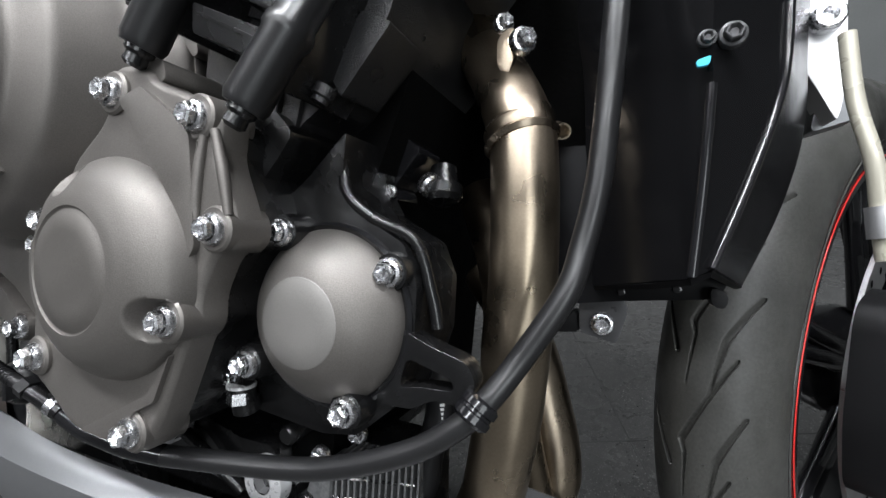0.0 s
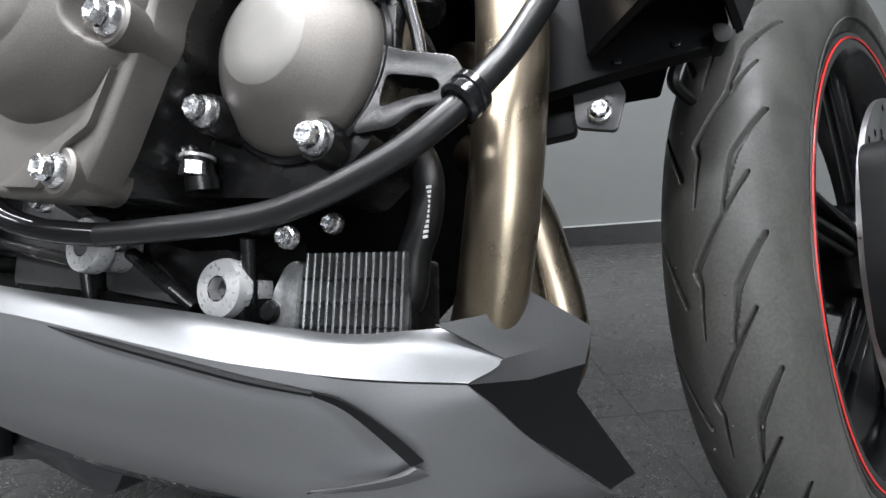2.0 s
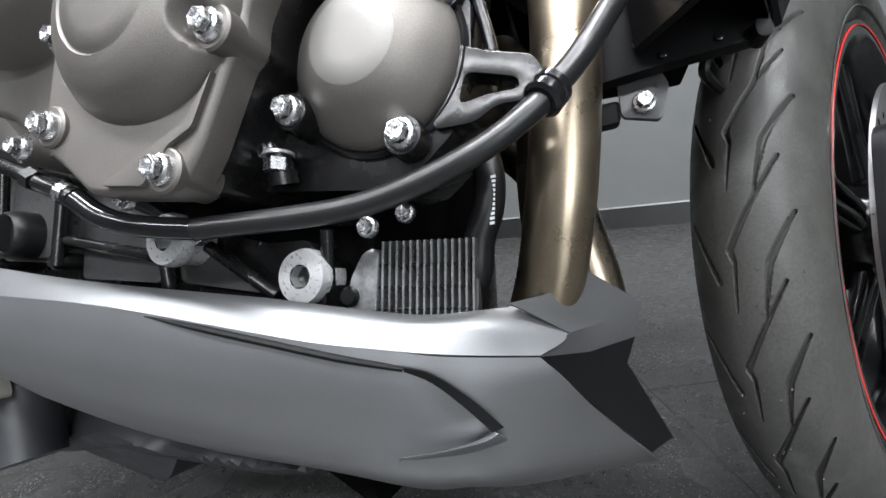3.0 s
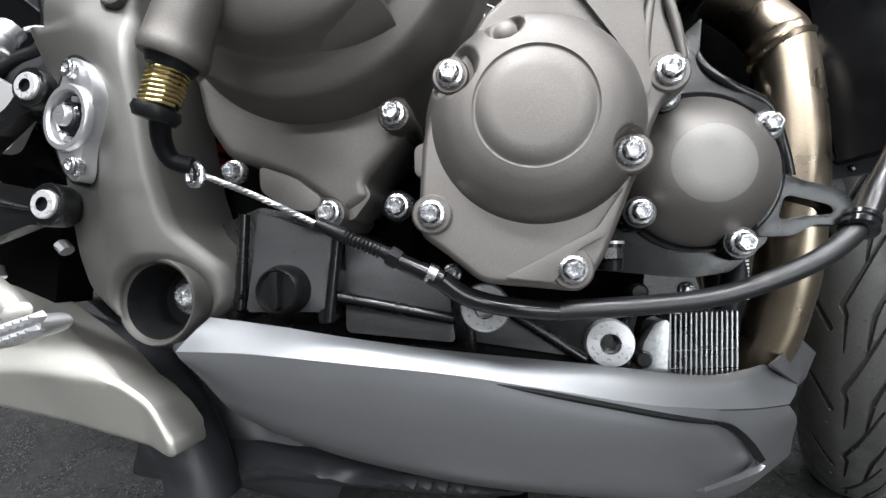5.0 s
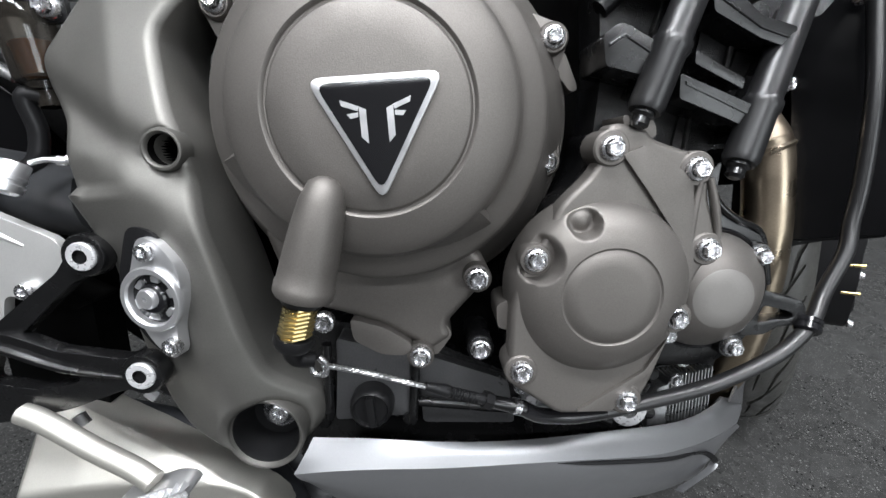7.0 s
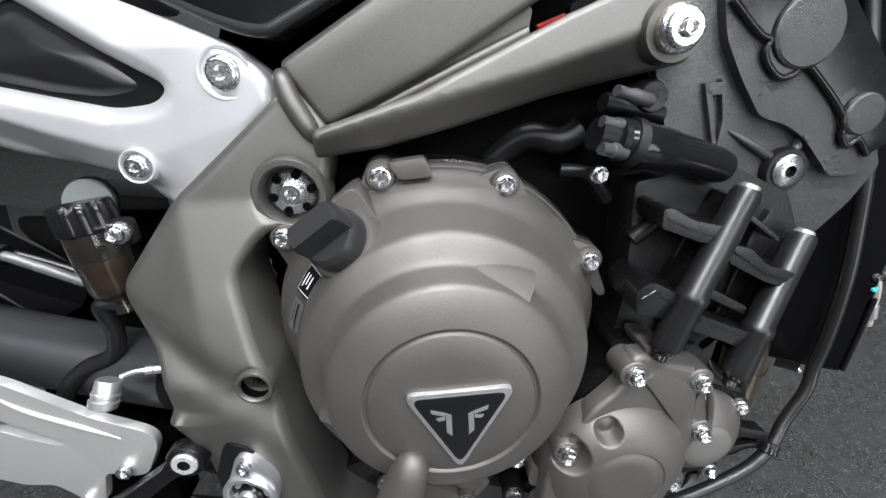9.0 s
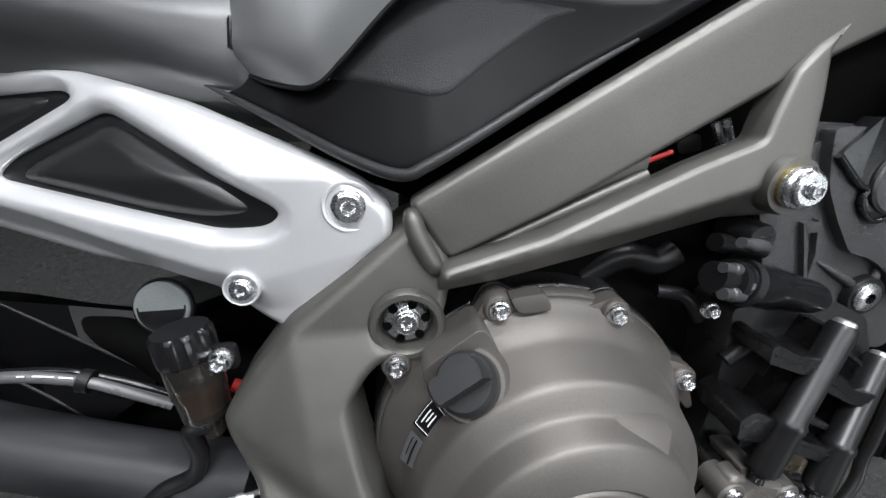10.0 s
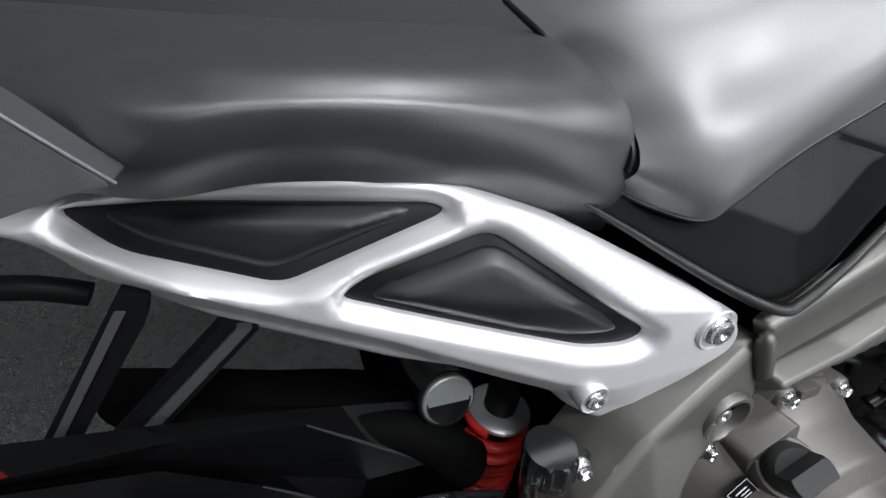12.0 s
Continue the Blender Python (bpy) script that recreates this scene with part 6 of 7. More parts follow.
heel = part("heel_guard", slab([(-0.3892, 0.5203), (-0.3692, 0.5163), (-0.3518, 0.511), (-0.3367, 0.5035), (-0.3069, 0.4805), (-0.2947, 0.4713), (-0.2593, 0.4521), (-0.2552, 0.4454), (-0.2562, 0.4372), (-0.2697, 0.4136), (-0.2802, 0.4122), (-0.2891, 0.4159), (-0.2998, 0.4172), (-0.3085, 0.3891), (-0.3199, 0.3861), (-0.3243, 0.3965), (-0.3368, 0.4113), (-0.3557, 0.4137), (-0.3938, 0.4335)], -0.182, 0.007, 0.0022, 3, r=0.005, holes=[[(-0.3522, 0.476), (-0.335, 0.4641), (-0.3234, 0.4554), (-0.3127, 0.4485), (-0.3208, 0.4475), (-0.3383, 0.4561), (-0.356, 0.4674)]]), M_HEEL, label="silver aluminium heel guard")
for q in ([(-0.2828, -0.184, 0.4203), (-0.3205, -0.184, 0.3922)]):
    bolt(q, heel, SOCKET, 0.9)
part("guard_ridge", tube([(-0.3434, -0.1815, 0.4918), (-0.3275, -0.1815, 0.4779), (-0.2972, -0.1815, 0.4601), (-0.2784, -0.1815, 0.4486)], [0.0015, 0.0024, 0.0024, 0.0010], 10), M_HEEL, heel)
peg = part("brake_pedal", tube([(-0.28, -0.21, 0.35), (-0.266, -0.212, 0.344), (-0.235, -0.218, 0.327), (-0.209, -0.224, 0.316), (-0.197, -0.227, 0.309)], 0.0065, 14), M_STEEL, label="silver brake pedal with serrated toe piece")
toe = part("toe_piece", slab([(-0.223, 0.295), (-0.221, 0.298), (-0.206, 0.303), (-0.187, 0.308), (-0.179, 0.307), (-0.175, 0.302), (-0.181, 0.298), (-0.216, 0.288), (-0.222, 0.29)], -0.231, 0.016, 0.003, r=0.004), M_ALU, peg)
tp = [(-0.209, 0.295), (-0.177, 0.304)]
for i in range(7):
    for j in (0, 1):
        u = (i + 0.3 * j) / 6.5
        x, z = tp[0][0] + (tp[1][0] - tp[0][0]) * u, tp[0][1] + (tp[1][1] - tp[0][1]) * u + (0.0035 if j else -0.003)
        part("serration", lathe(x, z, ((0.0032, -0.229), (0.0010, -0.2355), (0, -0.2355)), 4), M_ALU, toe, sharp=10)
part("pedal_spring", turned((-0.267, -0.19, 0.334), (-0.264, -0.19, 0.327), ((0, 0.004), (1, 0.004)), 12), M_ALU)
part("lower_link", tube([(-0.217, -0.19, 0.348), (-0.212, -0.19, 0.343)], 0.004, 8), M_ALU)
# near-black sheets added behind the hanger as the shade of the cavity
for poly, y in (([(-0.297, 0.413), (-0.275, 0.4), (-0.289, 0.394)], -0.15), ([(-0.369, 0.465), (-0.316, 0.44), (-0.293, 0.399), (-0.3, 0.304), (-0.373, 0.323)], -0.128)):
    part("rear_cavity_shade", slab(poly, y, 0.03, 0.003), M_BLOCK)

# ---- rear brake reservoir, hoses, shock, swing arm ----
rt, rbm = Vector((-0.272, -0.147, 0.612)), Vector((-0.266, -0.150, 0.548))
ru = (rt - rbm).normalized()
res = part("brake_reservoir", turned(rbm, rt - ru * 0.020, ((0, 0.009), (0.04, 0.0138), (0.10, 0.0150), (0.45, 0.0158), (0.48, 0.0166), (1, 0.0168)), 36), M_SMOKE, label="smoked plastic brake fluid reservoir with black cap")
part("fluid", turned(rbm + ru * 0.006, rbm + ru * 0.026, ((0, 0.0070), (1, 0.0080)), 28), M_AMBER, res, "amber brake fluid")
cap = turned(rt - ru * 0.020, rt, ((0, 0.0165), (0.06, 0.0182), (0.30, 0.0184), (0.60, 0.0184), (0.86, 0.0180), (0.95, 0.0172), (1, 0.0160)), 96)
for v in cap.verts:
    d = v.co - rt
    rad_ = d - ru * d.dot(ru)
    a = math.atan2(rad_.y, rad_.x)
    if rad_.length > 0.0170:
        v.co -= rad_.normalized() * 0.0013 * (0.5 + 0.5 * math.tanh(4 * math.cos(a * 10)))
part("reservoir_cap", cap, M_GLOSS, res, "ribbed black reservoir cap")
part("reservoir_neck", turned(rbm - ru * 0.014, rbm + ru * 0.002, ((0, 0.0065), (0.6, 0.0065), (0.65, 0.009), (1, 0.0105)), 20), M_SMOKE, res)
h1 = (-0.249, -0.155, 0.592)
part("reservoir_lug", slab([(h1[0] - 0.014, h1[2] + 0.008), (h1[0] + 0.009, h1[2] + 0.009), (h1[0] + 0.009, h1[2] - 0.009), (h1[0] - 0.014, h1[2] - 0.008)], h1[1] + 0.003, 0.004, 0.001, r=0.005), M_RUBBER, res)
bolt(h1, res, FLANGE, 1.05)
part("red_cap", turned((-0.259, -0.125, 0.552), (-0.246, -0.125, 0.545), ((0, 0.0045), (1, 0.005)), 14), M_RED, res, "red plastic plug")
part("reservoir_hose", tube([tuple(rbm - ru * 0.008)] + [(-0.277, -0.155, 0.541), (-0.277, -0.152, 0.519), (-0.285, -0.152, 0.5), (-0.305, -0.155, 0.492), (-0.318, -0.16, 0.48), (-0.325, -0.165, 0.459)], 0.0058, 16), M_RUBBER, label="black rubber reservoir hose")
bsw = part("brake_switch", turned((-0.2745, -0.189, 0.4820), (-0.2690, -0.181, 0.4990), ((0, 0.0060), (0.08, 0.0084), (0.30, 0.0088), (0.33, 0.0076), (0.42, 0.0076), (0.45, 0.0084), (0.55, 0.0084), (0.58, 0.0078), (0.95, 0.0078), (1, 0.0072)), 32), M_ALU, label="silver brake light switch")
part("switch_line", tube([(-0.2640, -0.178, 0.4985), (-0.256, -0.176, 0.5000), (-0.247, -0.173, 0.4985), (-0.238, -0.168, 0.4960)], 0.0018, 10), M_ALU, bsw)
for x in (-0.2500, -0.2440):
    part("line_ferrule", turned((x, -0.1745, 0.4992), (x + 0.004, -0.1728, 0.4984), ((0, 0.0030), (1, 0.0030)), 14), M_ALU, bsw)
hl = part("brake_hose", tube([(-0.449, -0.145, 0.551), (-0.414, -0.15, 0.576), (-0.389, -0.152, 0.589), (-0.362, -0.153, 0.591), (-0.332, -0.15, 0.582), (-0.313, -0.148, 0.571), (-0.289, -0.145, 0.555)], 0.0035, 14), mat("clear_sleeved_hose", (0.12, 0.12, 0.12), 0.3, 0.3), label="clear sleeved brake hose with small print")
part("speed_sensor_lead", tube([(-0.45, -0.14, 0.559), (-0.4, -0.142, 0.584), (-0.371, -0.143, 0.588), (-0.336, -0.142, 0.582), (-0.291, -0.138, 0.558)], 0.0026, 12), M_GLOSS)
for u0, u1 in ((0, 40), (55, 80), (118, 132), (165, 176), (192, 225), (232, 258)):
    q = [(-0.409, -0.155, 0.58), (-0.388, -0.157, 0.592), (-0.37, -0.157, 0.594), (-0.35, -0.157, 0.593), (-0.332, -0.155, 0.588)]
    ln = curve(q, 10)
    i0, i1 = int(u0 / 260 * 40), max(int(u0 / 260 * 40) + 1, int(u1 / 260 * 40))
    part("print", tube([tuple(p) for p in ln[i0:i1 + 1]], 0.0005, 6, 2), M_WHITE, hl)
part("hose_clip", turned((-0.335, -0.148, 0.582), (-0.329, -0.148, 0.58), ((0, 0.0072), (1, 0.0072)), 14), M_RUBBER, hl)

dq = Vector((-0.315, -0.083, 0.596))
sres = part("shock_reservoir", turned(dq + Vector((0, 0.07, -0.02)), dq + Vector((0, 0, 0)), ((0, 0.019), (0.92, 0.0215), (0.97, 0.0225), (1, 0.0215)), 40), M_GLOSS, label="black shock reservoir with turned silver end cap")
part("end_cap", turned(dq + Vector((0, 0.001, 0)), dq + Vector((0, -0.0025, 0.0007)), ((0, 0.0200), (0.7, 0.0200), (1, 0.0188)), 40), M_ENDCAP, sres)
part("end_groove", turned(dq + Vector((0, -0.0022, 0.0006)), dq + Vector((0, -0.0027, 0.0008)), ((0, 0.0172), (1, 0.0172), (1, 0.0160), (0, 0.0160)), 40), M_MATTE, sres)
s0, s1 = Vector((-0.235, -0.04, 0.509)), Vector((-0.249, -0.04, 0.245))
sd = (s1 - s0).normalized()
su = sd.orthogonal().normalized()
sv = sd.cross(su)
shock = part("shock_body", turned(s0 - sd * 0.03, s1, ((0, 0.016), (1, 0.014)), 24), M_MATTE, label="black rear shock body")
part("shock_spring", tube([s0 + sd * (0.016 * i / 16) + (su * math.cos(i * math.pi / 8) + sv * math.sin(i * math.pi / 8)) * 0.029 for i in range(97)], 0.0052, 12, 1, False), M_RED, shock, "red coil spring")
part("spring_seat", turned(s0 - sd * 0.010, s0 - sd * 0.002, ((0, 0.026), (0.4, 0.031), (1, 0.030)), 36), M_ALU, shock)

sw = part("swing_arm", tube([(-0.525, -0.1, 0.544), (-0.46, -0.11, 0.519), (-0.389, -0.12, 0.5), (-0.301, -0.13, 0.478), (-0.247, -0.14, 0.473)], [0.030, 0.028, 0.027, 0.028, 0.03], 20), mat("dark_grey_swing_arm_paint", (0.027, 0.028, 0.030), 0.42, 0.15, grain=0.06), label="dark grey swing arm")
# braces and hugger are near-black: the shade under the tail is in their colour
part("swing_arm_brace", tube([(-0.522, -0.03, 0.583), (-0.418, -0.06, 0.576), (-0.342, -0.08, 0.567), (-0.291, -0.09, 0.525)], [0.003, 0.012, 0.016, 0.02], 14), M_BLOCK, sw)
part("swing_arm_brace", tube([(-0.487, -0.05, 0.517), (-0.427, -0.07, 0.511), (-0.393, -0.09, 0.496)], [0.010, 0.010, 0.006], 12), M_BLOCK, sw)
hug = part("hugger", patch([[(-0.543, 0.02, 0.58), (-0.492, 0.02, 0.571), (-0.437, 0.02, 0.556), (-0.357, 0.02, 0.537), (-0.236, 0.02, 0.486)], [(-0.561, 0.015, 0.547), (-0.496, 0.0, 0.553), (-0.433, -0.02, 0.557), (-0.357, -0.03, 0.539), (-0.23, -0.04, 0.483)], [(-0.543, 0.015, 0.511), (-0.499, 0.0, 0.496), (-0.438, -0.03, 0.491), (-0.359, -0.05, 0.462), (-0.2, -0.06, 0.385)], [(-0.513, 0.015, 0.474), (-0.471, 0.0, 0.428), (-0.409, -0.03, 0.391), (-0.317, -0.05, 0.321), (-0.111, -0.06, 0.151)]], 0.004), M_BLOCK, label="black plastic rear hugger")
part("arm_guard", patch([[(-0.5748, -0.07, 0.6211), (-0.5029, -0.07, 0.6133), (-0.433, -0.07, 0.6046), (-0.3892, -0.07, 0.5967), (-0.3373, -0.07, 0.587)], [(-0.5493, -0.092, 0.6198), (-0.4820, -0.092, 0.6215), (-0.4132, -0.092, 0.6121), (-0.3724, -0.092, 0.5795), (-0.3253, -0.092, 0.5403)], [(-0.5978, -0.066, 0.5844), (-0.522, -0.066, 0.5772), (-0.4628, -0.066, 0.5509), (-0.4322, -0.066, 0.5324), (-0.3678, -0.066, 0.4994)], [(-0.562, -0.088, 0.6038), (-0.4928, -0.088, 0.5952), (-0.4425, -0.088, 0.5583), (-0.4129, -0.088, 0.5317), (-0.3821, -0.088, 0.4949)], [(-0.6154, -0.07, 0.5395), (-0.5422, -0.07, 0.5198), (-0.4795, -0.07, 0.4946), (-0.4384, -0.07, 0.4769), (-0.3946, -0.07, 0.4581)]], 0.003, 1, 1, False), M_PANEL, hug, "black faceted arm guard", sharp=8)
# thin lighter tubes draw the highlights along the guard's two creases
for pts in ([(-0.4132, -0.0925, 0.6121), (-0.3724, -0.0925, 0.5795), (-0.3253, -0.0925, 0.5403)], [(-0.4425, -0.0885, 0.5583), (-0.4129, -0.0885, 0.5317), (-0.3821, -0.0885, 0.4949)]):
    part("guard_edge_highlight", tube(pts, [0.0006, 0.0012, 0.0006], 8), M_CAP, hug)
# added near-black sheet closes the view under the tail, in place of shade
part("rear_dark_fill", slab([(-0.358, 0.548), (-0.261, 0.518), (-0.028, 0.388), (0.076, 0.09), (-0.261, 0.26), (-0.318, 0.439)], 0.0, 0.08, 0.01), M_BLOCK)
for body, face in (([(-0.499, 0.697), (-0.486, 0.695), (-0.491, 0.676), (-0.576, 0.533), (-0.59, 0.54)], [(-0.502, 0.687), (-0.497, 0.686), (-0.566, 0.564), (-0.57, 0.566)]), ([(-0.457, 0.668), (-0.435, 0.664), (-0.559, 0.523), (-0.576, 0.533)], [(-0.447, 0.667), (-0.439, 0.666), (-0.531, 0.562), (-0.546, 0.548), (-0.543, 0.559)])):
    st = part("stay_bar", slab(body, -0.058, 0.012, 0.003, r=0.002), M_PANEL, label="black passenger peg stay")
    part("stay_face", slab(face, -0.0605, 0.006, 0.0015, r=0.001), M_STAY, st, "satin grey raised face")
part("stay_bracket", tube([(-0.57, -0.03, 0.69), (-0.544, -0.03, 0.688), (-0.521, -0.03, 0.681)], 0.007, 10), M_PANEL)
part("tail_lamp_lens", slab([(-0.631, 0.512), (-0.62, 0.506), (-0.62, 0.503), (-0.632, 0.509)], 0.0, 0.01, 0.001), M_LENS)

# ---- tail bracket ----
SUBP = [1.1141, 1.2826, 0.2075, -0.1415]


TAILC = [(-0.553, 0.729), (-0.528, 0.725), (-0.497, 0.712), (-0.468, 0.702), (-0.422, 0.69), (-0.363, 0.675), (-0.311, 0.658), (-0.258, 0.643), (-0.221, 0.636), (-0.187, 0.647), (-0.155, 0.656), (-0.138, 0.661)]


def tail_y(x, z):
    """The bracket leans in towards its top, and turns under below a crease along its lower rail."""
    return float(np.polyval(SUBP, x)) + max(0, z - 0.70) * 0.4 + max(0, min(0.026, between(TAILC, x) - z)) * 1.0 * between([(-0.31, 1.0), (-0.25, 0.65), (-0.20, 0.15)], x)


h_a = [(-0.311, 0.738), (-0.205, 0.678), (-0.216, 0.668), (-0.246, 0.666), (-0.394, 0.697), (-0.379, 0.709)]
h_b = [(-0.523, 0.735), (-0.469, 0.742), (-0.34, 0.75), (-0.333, 0.745), (-0.421, 0.703), (-0.496, 0.716)]
tailf = part("tail_bracket", slab([(-0.553, 0.729), (-0.525, 0.735), (-0.491, 0.747), (-0.442, 0.761), (-0.389, 0.767), (-0.348, 0.766), (-0.313, 0.757), (-0.263, 0.741), (-0.163, 0.7), (-0.139, 0.681), (-0.139, 0.663), (-0.154, 0.651), (-0.192, 0.602), (-0.206, 0.591), (-0.236, 0.604), (-0.256, 0.621), (-0.357, 0.637), (-0.453, 0.663), (-0.518, 0.692), (-0.535, 0.718), (-0.556, 0.722)], tail_y, 0.03, 0, 4, 0.010, holes=[h_a, h_b], cut=0.003, crown=(0.007, 0.005, 0.0095, 0.0090)), M_SILVER, label="silver painted cast tail bracket", sharp=70)


for poly in (h_a, h_b):
    part("inset_frame", slab(shrunk(poly, 1.05), lambda x, z: tail_y(x, z) + 0.0115, 0.012, 0.002, r=0.010, cut=0.03), M_RUBBER, tailf)
    cx_, cz_ = sum(p[0] for p in poly) / len(poly), sum(p[1] for p in poly) / len(poly)
    part("inset_pad", slab(shrunk(poly, 0.84), lambda x, z: tail_y(x, z) + 0.0030 + 0.16 * max(0.0, cz_ + 0.004 - z) + 0.05 * abs(x - cx_), 0.012, 0, 4, 0.010, cut=0.004, crown=(0.009, 0.006)), M_INSET, tailf, "black rubber inset", sharp=60)
for q, s, rr in (((-0.164, -0.145, 0.6831), 1.0, 0.0165), ((-0.236, -0.1355, 0.6305), 0.72, 0.012)):
    part("bolt_seat", lathe(q[0], q[2], ((rr * 0.94, q[1] + 0.01), (rr * 0.94, q[1] - 0.0008), (rr * 0.90, q[1] - 0.0016), (rr * 0.82, q[1] - 0.0012), (rr * 0.74, q[1] + 0.003), (0, q[1] + 0.003)), 36), M_SILVER, tailf)
    bolt((q[0], q[1] - 0.001, q[2]), tailf, BUTTON, s)

# ---- seat, tank, panels ----
SEAT = [
    [(-0.554, -0.04, 0.759), (-0.478, -0.066, 0.751), (-0.422, -0.072, 0.76), (-0.362, -0.075, 0.759), (-0.29, -0.074, 0.743), (-0.221, -0.076, 0.724), (-0.212, -0.074, 0.732)],
    [(-0.5449, -0.0546, 0.7757), (-0.471, -0.0886, 0.7725), (-0.4202, -0.0938, 0.7819), (-0.3669, -0.0958, 0.7814), (-0.3037, -0.0938, 0.7706), (-0.2397, -0.094, 0.7513), (-0.2225, -0.0914, 0.7574)],
    [(-0.5372, -0.061, 0.786), (-0.466, -0.0956, 0.7884), (-0.4192, -0.1006, 0.7959), (-0.3695, -0.1018, 0.7978), (-0.3119, -0.0989, 0.7917), (-0.2473, -0.0966, 0.776), (-0.2156, -0.091, 0.7826)],
    [(-0.5323, -0.0625, 0.795), (-0.464, -0.0919, 0.7995), (-0.4185, -0.0969, 0.8052), (-0.3692, -0.0975, 0.8082), (-0.3129, -0.0936, 0.8059), (-0.2542, -0.0931, 0.7957), (-0.2136, -0.0861, 0.7972)],
    [(-0.5348, -0.0501, 0.8077), (-0.4657, -0.0744, 0.8122), (-0.4179, -0.078, 0.8164), (-0.3649, -0.0782, 0.8197), (-0.3068, -0.0735, 0.8205), (-0.2619, -0.0782, 0.8158), (-0.2211, -0.0746, 0.8106)],
    [(-0.5496, -0.0144, 0.8189), (-0.4731, -0.0338, 0.8234), (-0.417, -0.0352, 0.8269), (-0.3545, -0.0352, 0.8312), (-0.2917, -0.0316, 0.8346), (-0.2595, -0.0402, 0.8336), (-0.2281, -0.046, 0.8275)],
    [(-0.5768, 0.04, 0.8192), (-0.487, 0.0286, 0.8235), (-0.4163, 0.0286, 0.8272), (-0.338, 0.0286, 0.8329), (-0.2674, 0.03, 0.8374), (-0.2404, 0.02, 0.8378), (-0.2167, 0.007, 0.8347)],
    [(-0.609, 0.1, 0.809), (-0.504, 0.1, 0.813), (-0.416, 0.1, 0.817), (-0.319, 0.1, 0.824), (-0.24, 0.1, 0.828), (-0.211, 0.09, 0.829), (-0.18, 0.08, 0.828)]]
part("seat", patch(SEAT, 0.0, 8, 8), M_SEAT, label="black vinyl rider seat")
TANK = [
    [(-0.2288, -0.086, 0.760), (-0.205, -0.106, 0.7525), (-0.1811, -0.1196, 0.7505), (-0.163, -0.122, 0.764), (-0.130, -0.124, 0.795), (-0.079, -0.130, 0.832), (-0.011, -0.130, 0.879), (0.17, -0.12, 0.985)],
    [(-0.2275, -0.100, 0.7720), (-0.204, -0.1185, 0.7690), (-0.184, -0.1265, 0.7690), (-0.167, -0.1275, 0.7810), (-0.140, -0.129, 0.8080), (-0.090, -0.132, 0.8480), (-0.021, -0.130, 0.893), (0.14, -0.118, 0.995)],
    [(-0.2265, -0.098, 0.7830), (-0.2060, -0.1160, 0.7900), (-0.187, -0.1240, 0.7930), (-0.168, -0.1265, 0.8020), (-0.140, -0.128, 0.8240), (-0.088, -0.130, 0.8620), (-0.021, -0.127, 0.906), (0.145, -0.115, 1.008)],
    [(-0.2290, -0.088, 0.7960), (-0.2100, -0.1060, 0.8060), (-0.190, -0.1130, 0.8110), (-0.168, -0.1180, 0.8220), (-0.137, -0.121, 0.8420), (-0.083, -0.123, 0.8780), (-0.017, -0.121, 0.922), (0.155, -0.106, 1.024)],
    [(-0.2390, -0.072, 0.8120), (-0.2200, -0.0880, 0.8240), (-0.197, -0.0990, 0.8330), (-0.172, -0.1050, 0.8450), (-0.135, -0.109, 0.8650), (-0.078, -0.111, 0.8980), (-0.010, -0.110, 0.942), (0.165, -0.094, 1.045)],
    [(-0.2500, -0.042, 0.8290), (-0.2360, -0.0620, 0.8400), (-0.212, -0.0750, 0.8520), (-0.180, -0.0840, 0.8670), (-0.138, -0.089, 0.8880), (-0.070, -0.092, 0.9210), (0.000, -0.092, 0.963), (0.18, -0.078, 1.070)],
    [(-0.2594, -0.022, 0.8400), (-0.2480, -0.0280, 0.8520), (-0.225, -0.0390, 0.8680), (-0.187, -0.0480, 0.8880), (-0.140, -0.053, 0.9100), (-0.070, -0.055, 0.9440), (0.020, -0.054, 0.988), (0.22, -0.045, 1.100)],
    [(-0.2560, 0.030, 0.8560), (-0.2400, 0.0250, 0.8700), (-0.208, 0.0120, 0.8880), (-0.162, 0.0050, 0.9120), (-0.100, 0.000, 0.9400), (-0.020, 0.000, 0.9780), (0.070, 0.000, 1.022), (0.30, 0.000, 1.150)]]
part("tank", patch(TANK, 0.0, 8, 8), M_TANK, label="silver painted fuel tank")
part("tank_seam", tube([(p[0], p[1] + 0.001, p[2] - 0.0016) for p in TANK[0]], 0.0016, 8, 8), M_RUBBER)
# black sheet added between seat and tank as the shade of the gap
part("seat_gap_shade", patch([[(-0.262, -0.070, 0.752), (-0.236, -0.080, 0.752), (-0.205, -0.085, 0.752)], [(-0.262, -0.070, 0.790), (-0.236, -0.076, 0.790), (-0.205, -0.080, 0.790)], [(-0.262, -0.040, 0.822), (-0.240, -0.045, 0.822), (-0.205, -0.050, 0.822)]], 0.004, 4, 4), M_MATTE)
part("tank_seam", tube([(p[0][0] - 0.002, p[0][1] + 0.004, p[0][2]) for p in TANK[1:]], 0.0022, 8, 6), M_RUBBER)


def panel_y(x, z):
    return between([(-0.30, -0.10), (-0.20, -0.125), (-0.165, -0.1400), (-0.140, -0.1495), (-0.115, -0.1560), (-0.085, -0.1600), (-0.04, -0.1615), (0.3, -0.162)], x) + max(0.0, z - 0.70) * 0.5


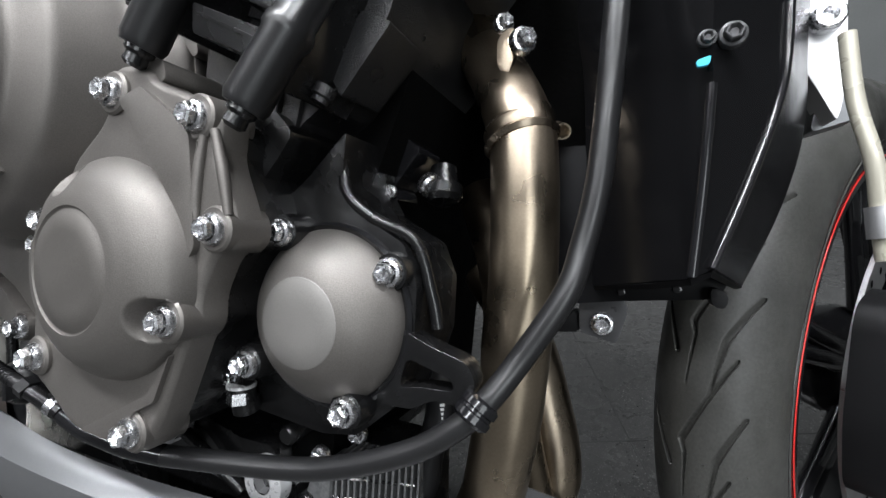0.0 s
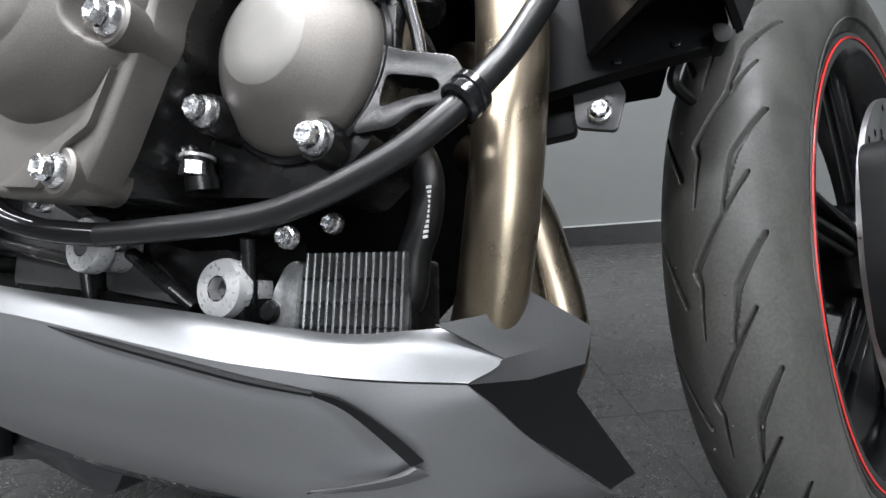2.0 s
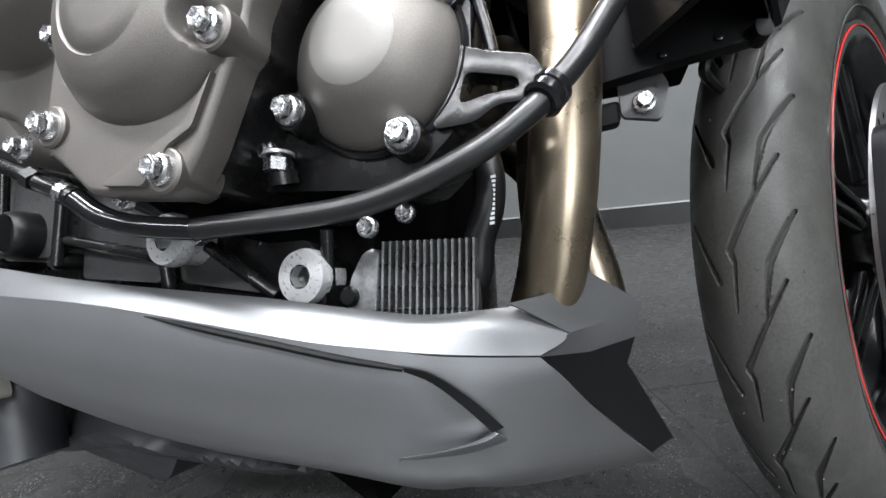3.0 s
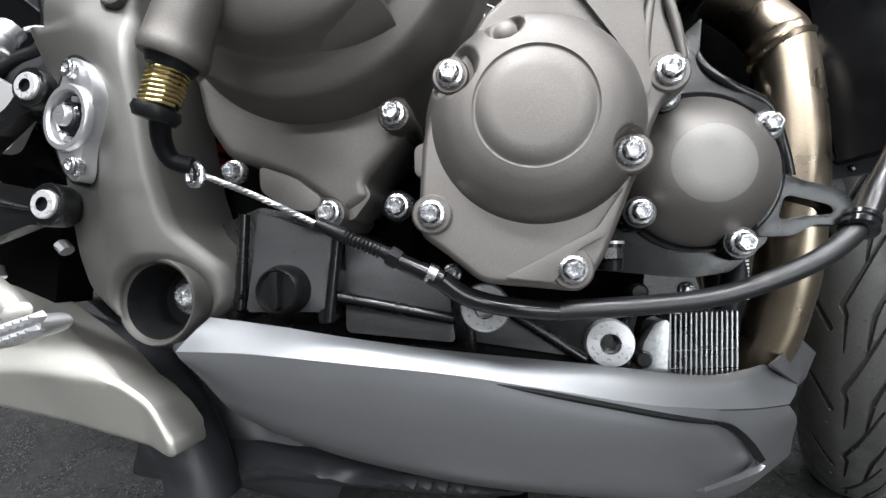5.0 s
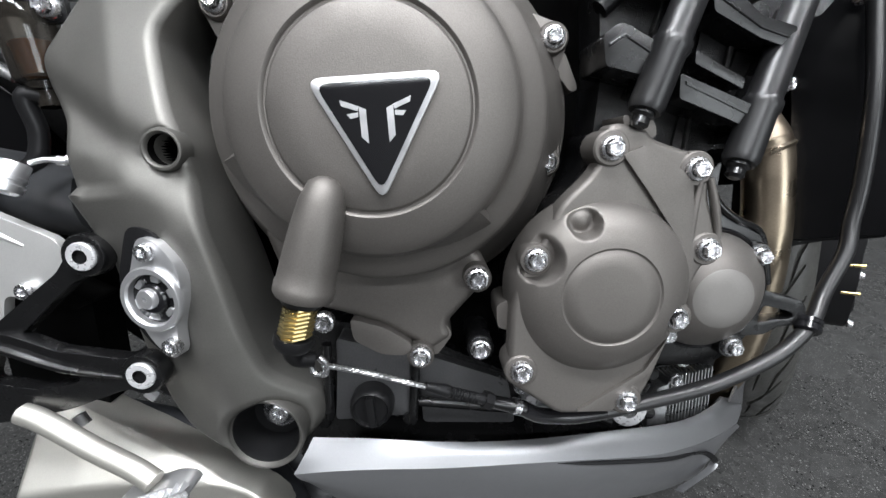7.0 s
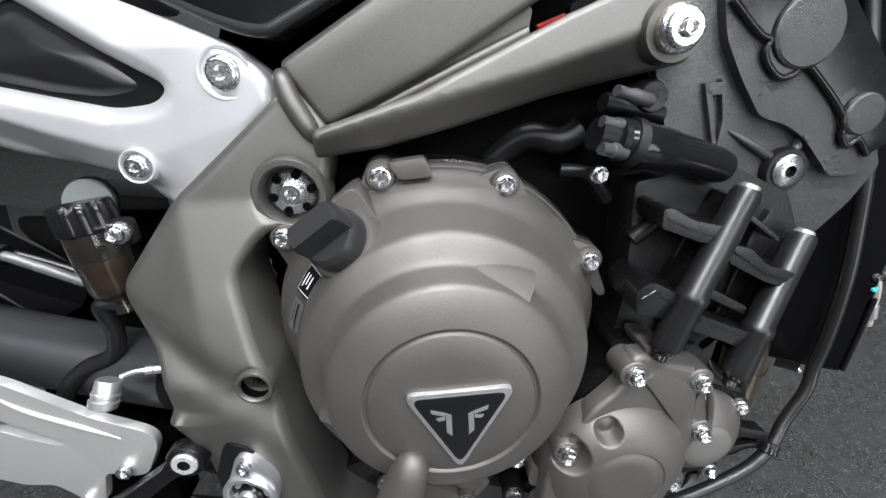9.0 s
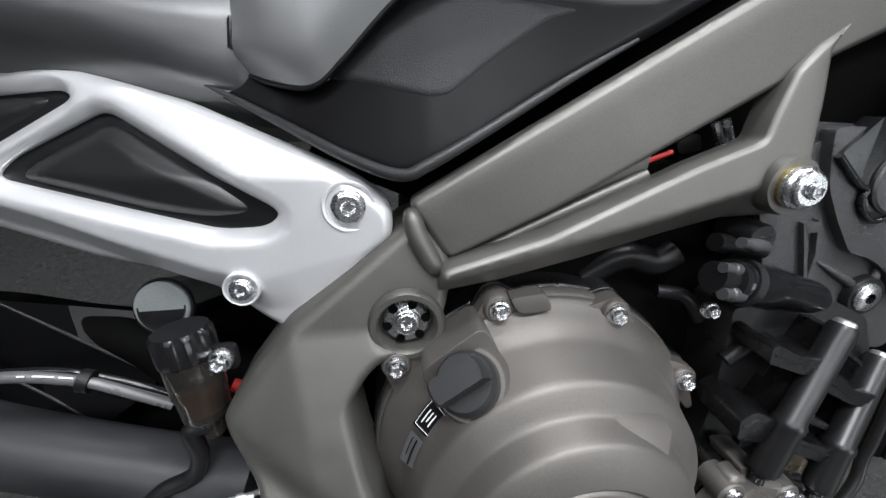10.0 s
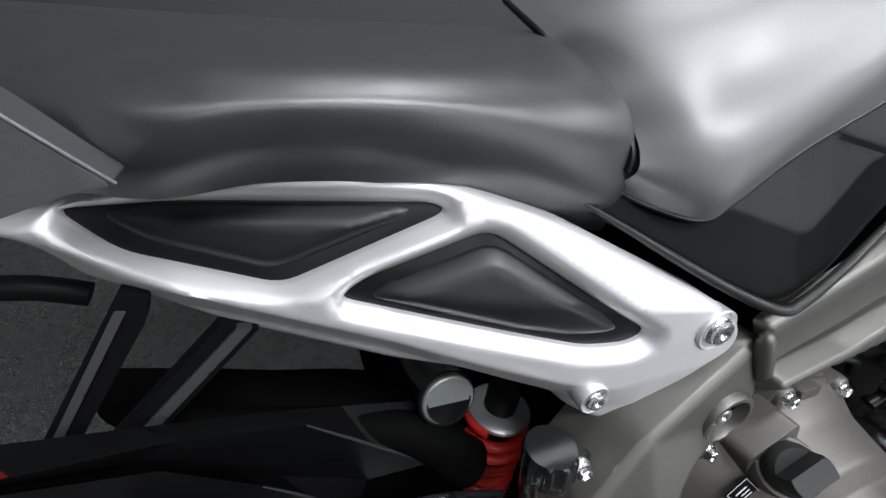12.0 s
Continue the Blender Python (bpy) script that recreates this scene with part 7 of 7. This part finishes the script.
sp = part("side_panel", slab([(-0.257, 0.75), (-0.213, 0.731), (-0.167, 0.709), (-0.134, 0.699), (-0.114, 0.705), (-0.081, 0.721), (-0.03, 0.75), (0.022, 0.774), (0.144, 0.834), (0.261, 0.892), (0.291, 1.01), (-0.055, 0.818), (-0.157, 0.761), (-0.178, 0.75), (-0.198, 0.751), (-0.236, 0.769)], panel_y, 0.03, 0, 3, 0.010, cut=0.006, crown=(0.008, 0.004)), M_PANEL, label="black plastic tank side panel", sharp=60)
part("panel_lip", tube([(-0.2502, -0.0915, 0.7515), (-0.227, -0.1000, 0.7405), (-0.199, -0.1150, 0.7270), (-0.163, -0.1400, 0.7110), (-0.134, -0.1570, 0.7025), (-0.117, -0.1585, 0.7080), (-0.084, -0.1540, 0.7250), (-0.033, -0.1440, 0.7520), (0.006, -0.1390, 0.7714)], [0.0012, 0.0022, 0.0030, 0.0034, 0.0036, 0.0036, 0.0032, 0.0026, 0.0012], 12), M_CAP, sp, "satin black panel lip")
part("grained_face", slab([(-0.1760, 0.7545), (-0.1420, 0.7475), (-0.1130, 0.7405), (-0.1010, 0.7425), (-0.0836, 0.7557), (-0.040, 0.7830), (-0.012, 0.7905), (-0.056, 0.797), (-0.100, 0.804), (-0.124, 0.7985), (-0.140, 0.7860), (-0.163, 0.7640)], lambda x, z: panel_y(x, z) - 0.0015, 0.006, 0, 3, 0.006, cut=0.005, crown=(0.006, 0.003)), M_GRAINED, sp, "grained dark grey upper face")
part("tank_trim", slab([(-0.1, 0.807), (-0.065, 0.824), (-0.007, 0.852), (0.072, 0.877), (0.169, 0.893), (0.233, 0.88), (0.157, 0.847), (0.057, 0.803), (0.03, 0.792), (-0.003, 0.792), (-0.056, 0.799)], lambda x, z: panel_y(x, z) - 0.003, 0.01, 0, 3, 0.006, cut=0.006, crown=(0.006, 0.003)), M_TRIM, sp, "dark grey satin trim panel")
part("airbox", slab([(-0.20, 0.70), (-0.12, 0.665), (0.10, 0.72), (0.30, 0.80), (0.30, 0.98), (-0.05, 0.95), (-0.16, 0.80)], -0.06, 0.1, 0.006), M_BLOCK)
part("pillion_cowl", slab([(-0.557, 0.819), (-0.517, 0.82), (-0.508, 0.819), (-0.503, 0.815), (-0.514, 0.811), (-0.561, 0.807)], -0.02, 0.1, 0.008, 3, 0.01), M_PAN, label="silver grey rear seat cowl")
tp_ = part("tail_panel", slab([(-0.506, 0.806), (-0.495, 0.796), (-0.482, 0.783), (-0.471, 0.773), (-0.485, 0.77), (-0.505, 0.762), (-0.523, 0.756)], -0.110, 0.02, 0.002, r=0.003), M_WING, label="dark grey tail side panel")
part("panel_edge", tube([(-0.505, -0.11, 0.807), (-0.494, -0.11, 0.796), (-0.481, -0.11, 0.784), (-0.47, -0.11, 0.774)], 0.0007, 8), M_PAN, tp_)

# floor joints
def joint(p, q, w=0.0022):
    p, q = Vector((*p[:2], 0)), Vector((*q[:2], 0))
    n = (q - p).normalized().cross(Vector((0, 0, 1))) * w / 2
    bm = bmesh.new()
    a = [bm.verts.new(v + Vector((0, 0, h))) for h in (0.0003, -0.004) for v in (p - n, p + n, q + n, q - n)]
    bm.faces.new(a[:4])
    for i in range(4):
        bm.faces.new((a[i], a[(i + 1) % 4], a[4 + (i + 1) % 4], a[4 + i]))
    o = finish(bm, "floor_joint", M_JOINT, None, smooth=False)
    return tagged(o, "dark joint between terrazzo floor slabs", "floor joint", "", "structure")


ja, jb = [(0.321, 0.397, 0.0), (0.405, 0.427, 0.0)]
jd = (Vector(jb) - Vector(ja)).normalized()
je = Vector((-jd.y, jd.x, 0))
for k in range(-3, 4):
    c = Vector(ja) + je * 0.6 * k
    joint(c - jd * 2.0, c + jd * 2.0)
for k in range(-3, 4):
    c = Vector(ja) + jd * 0.6 * k
    joint(c - je * 1.9, c + je * 1.5)
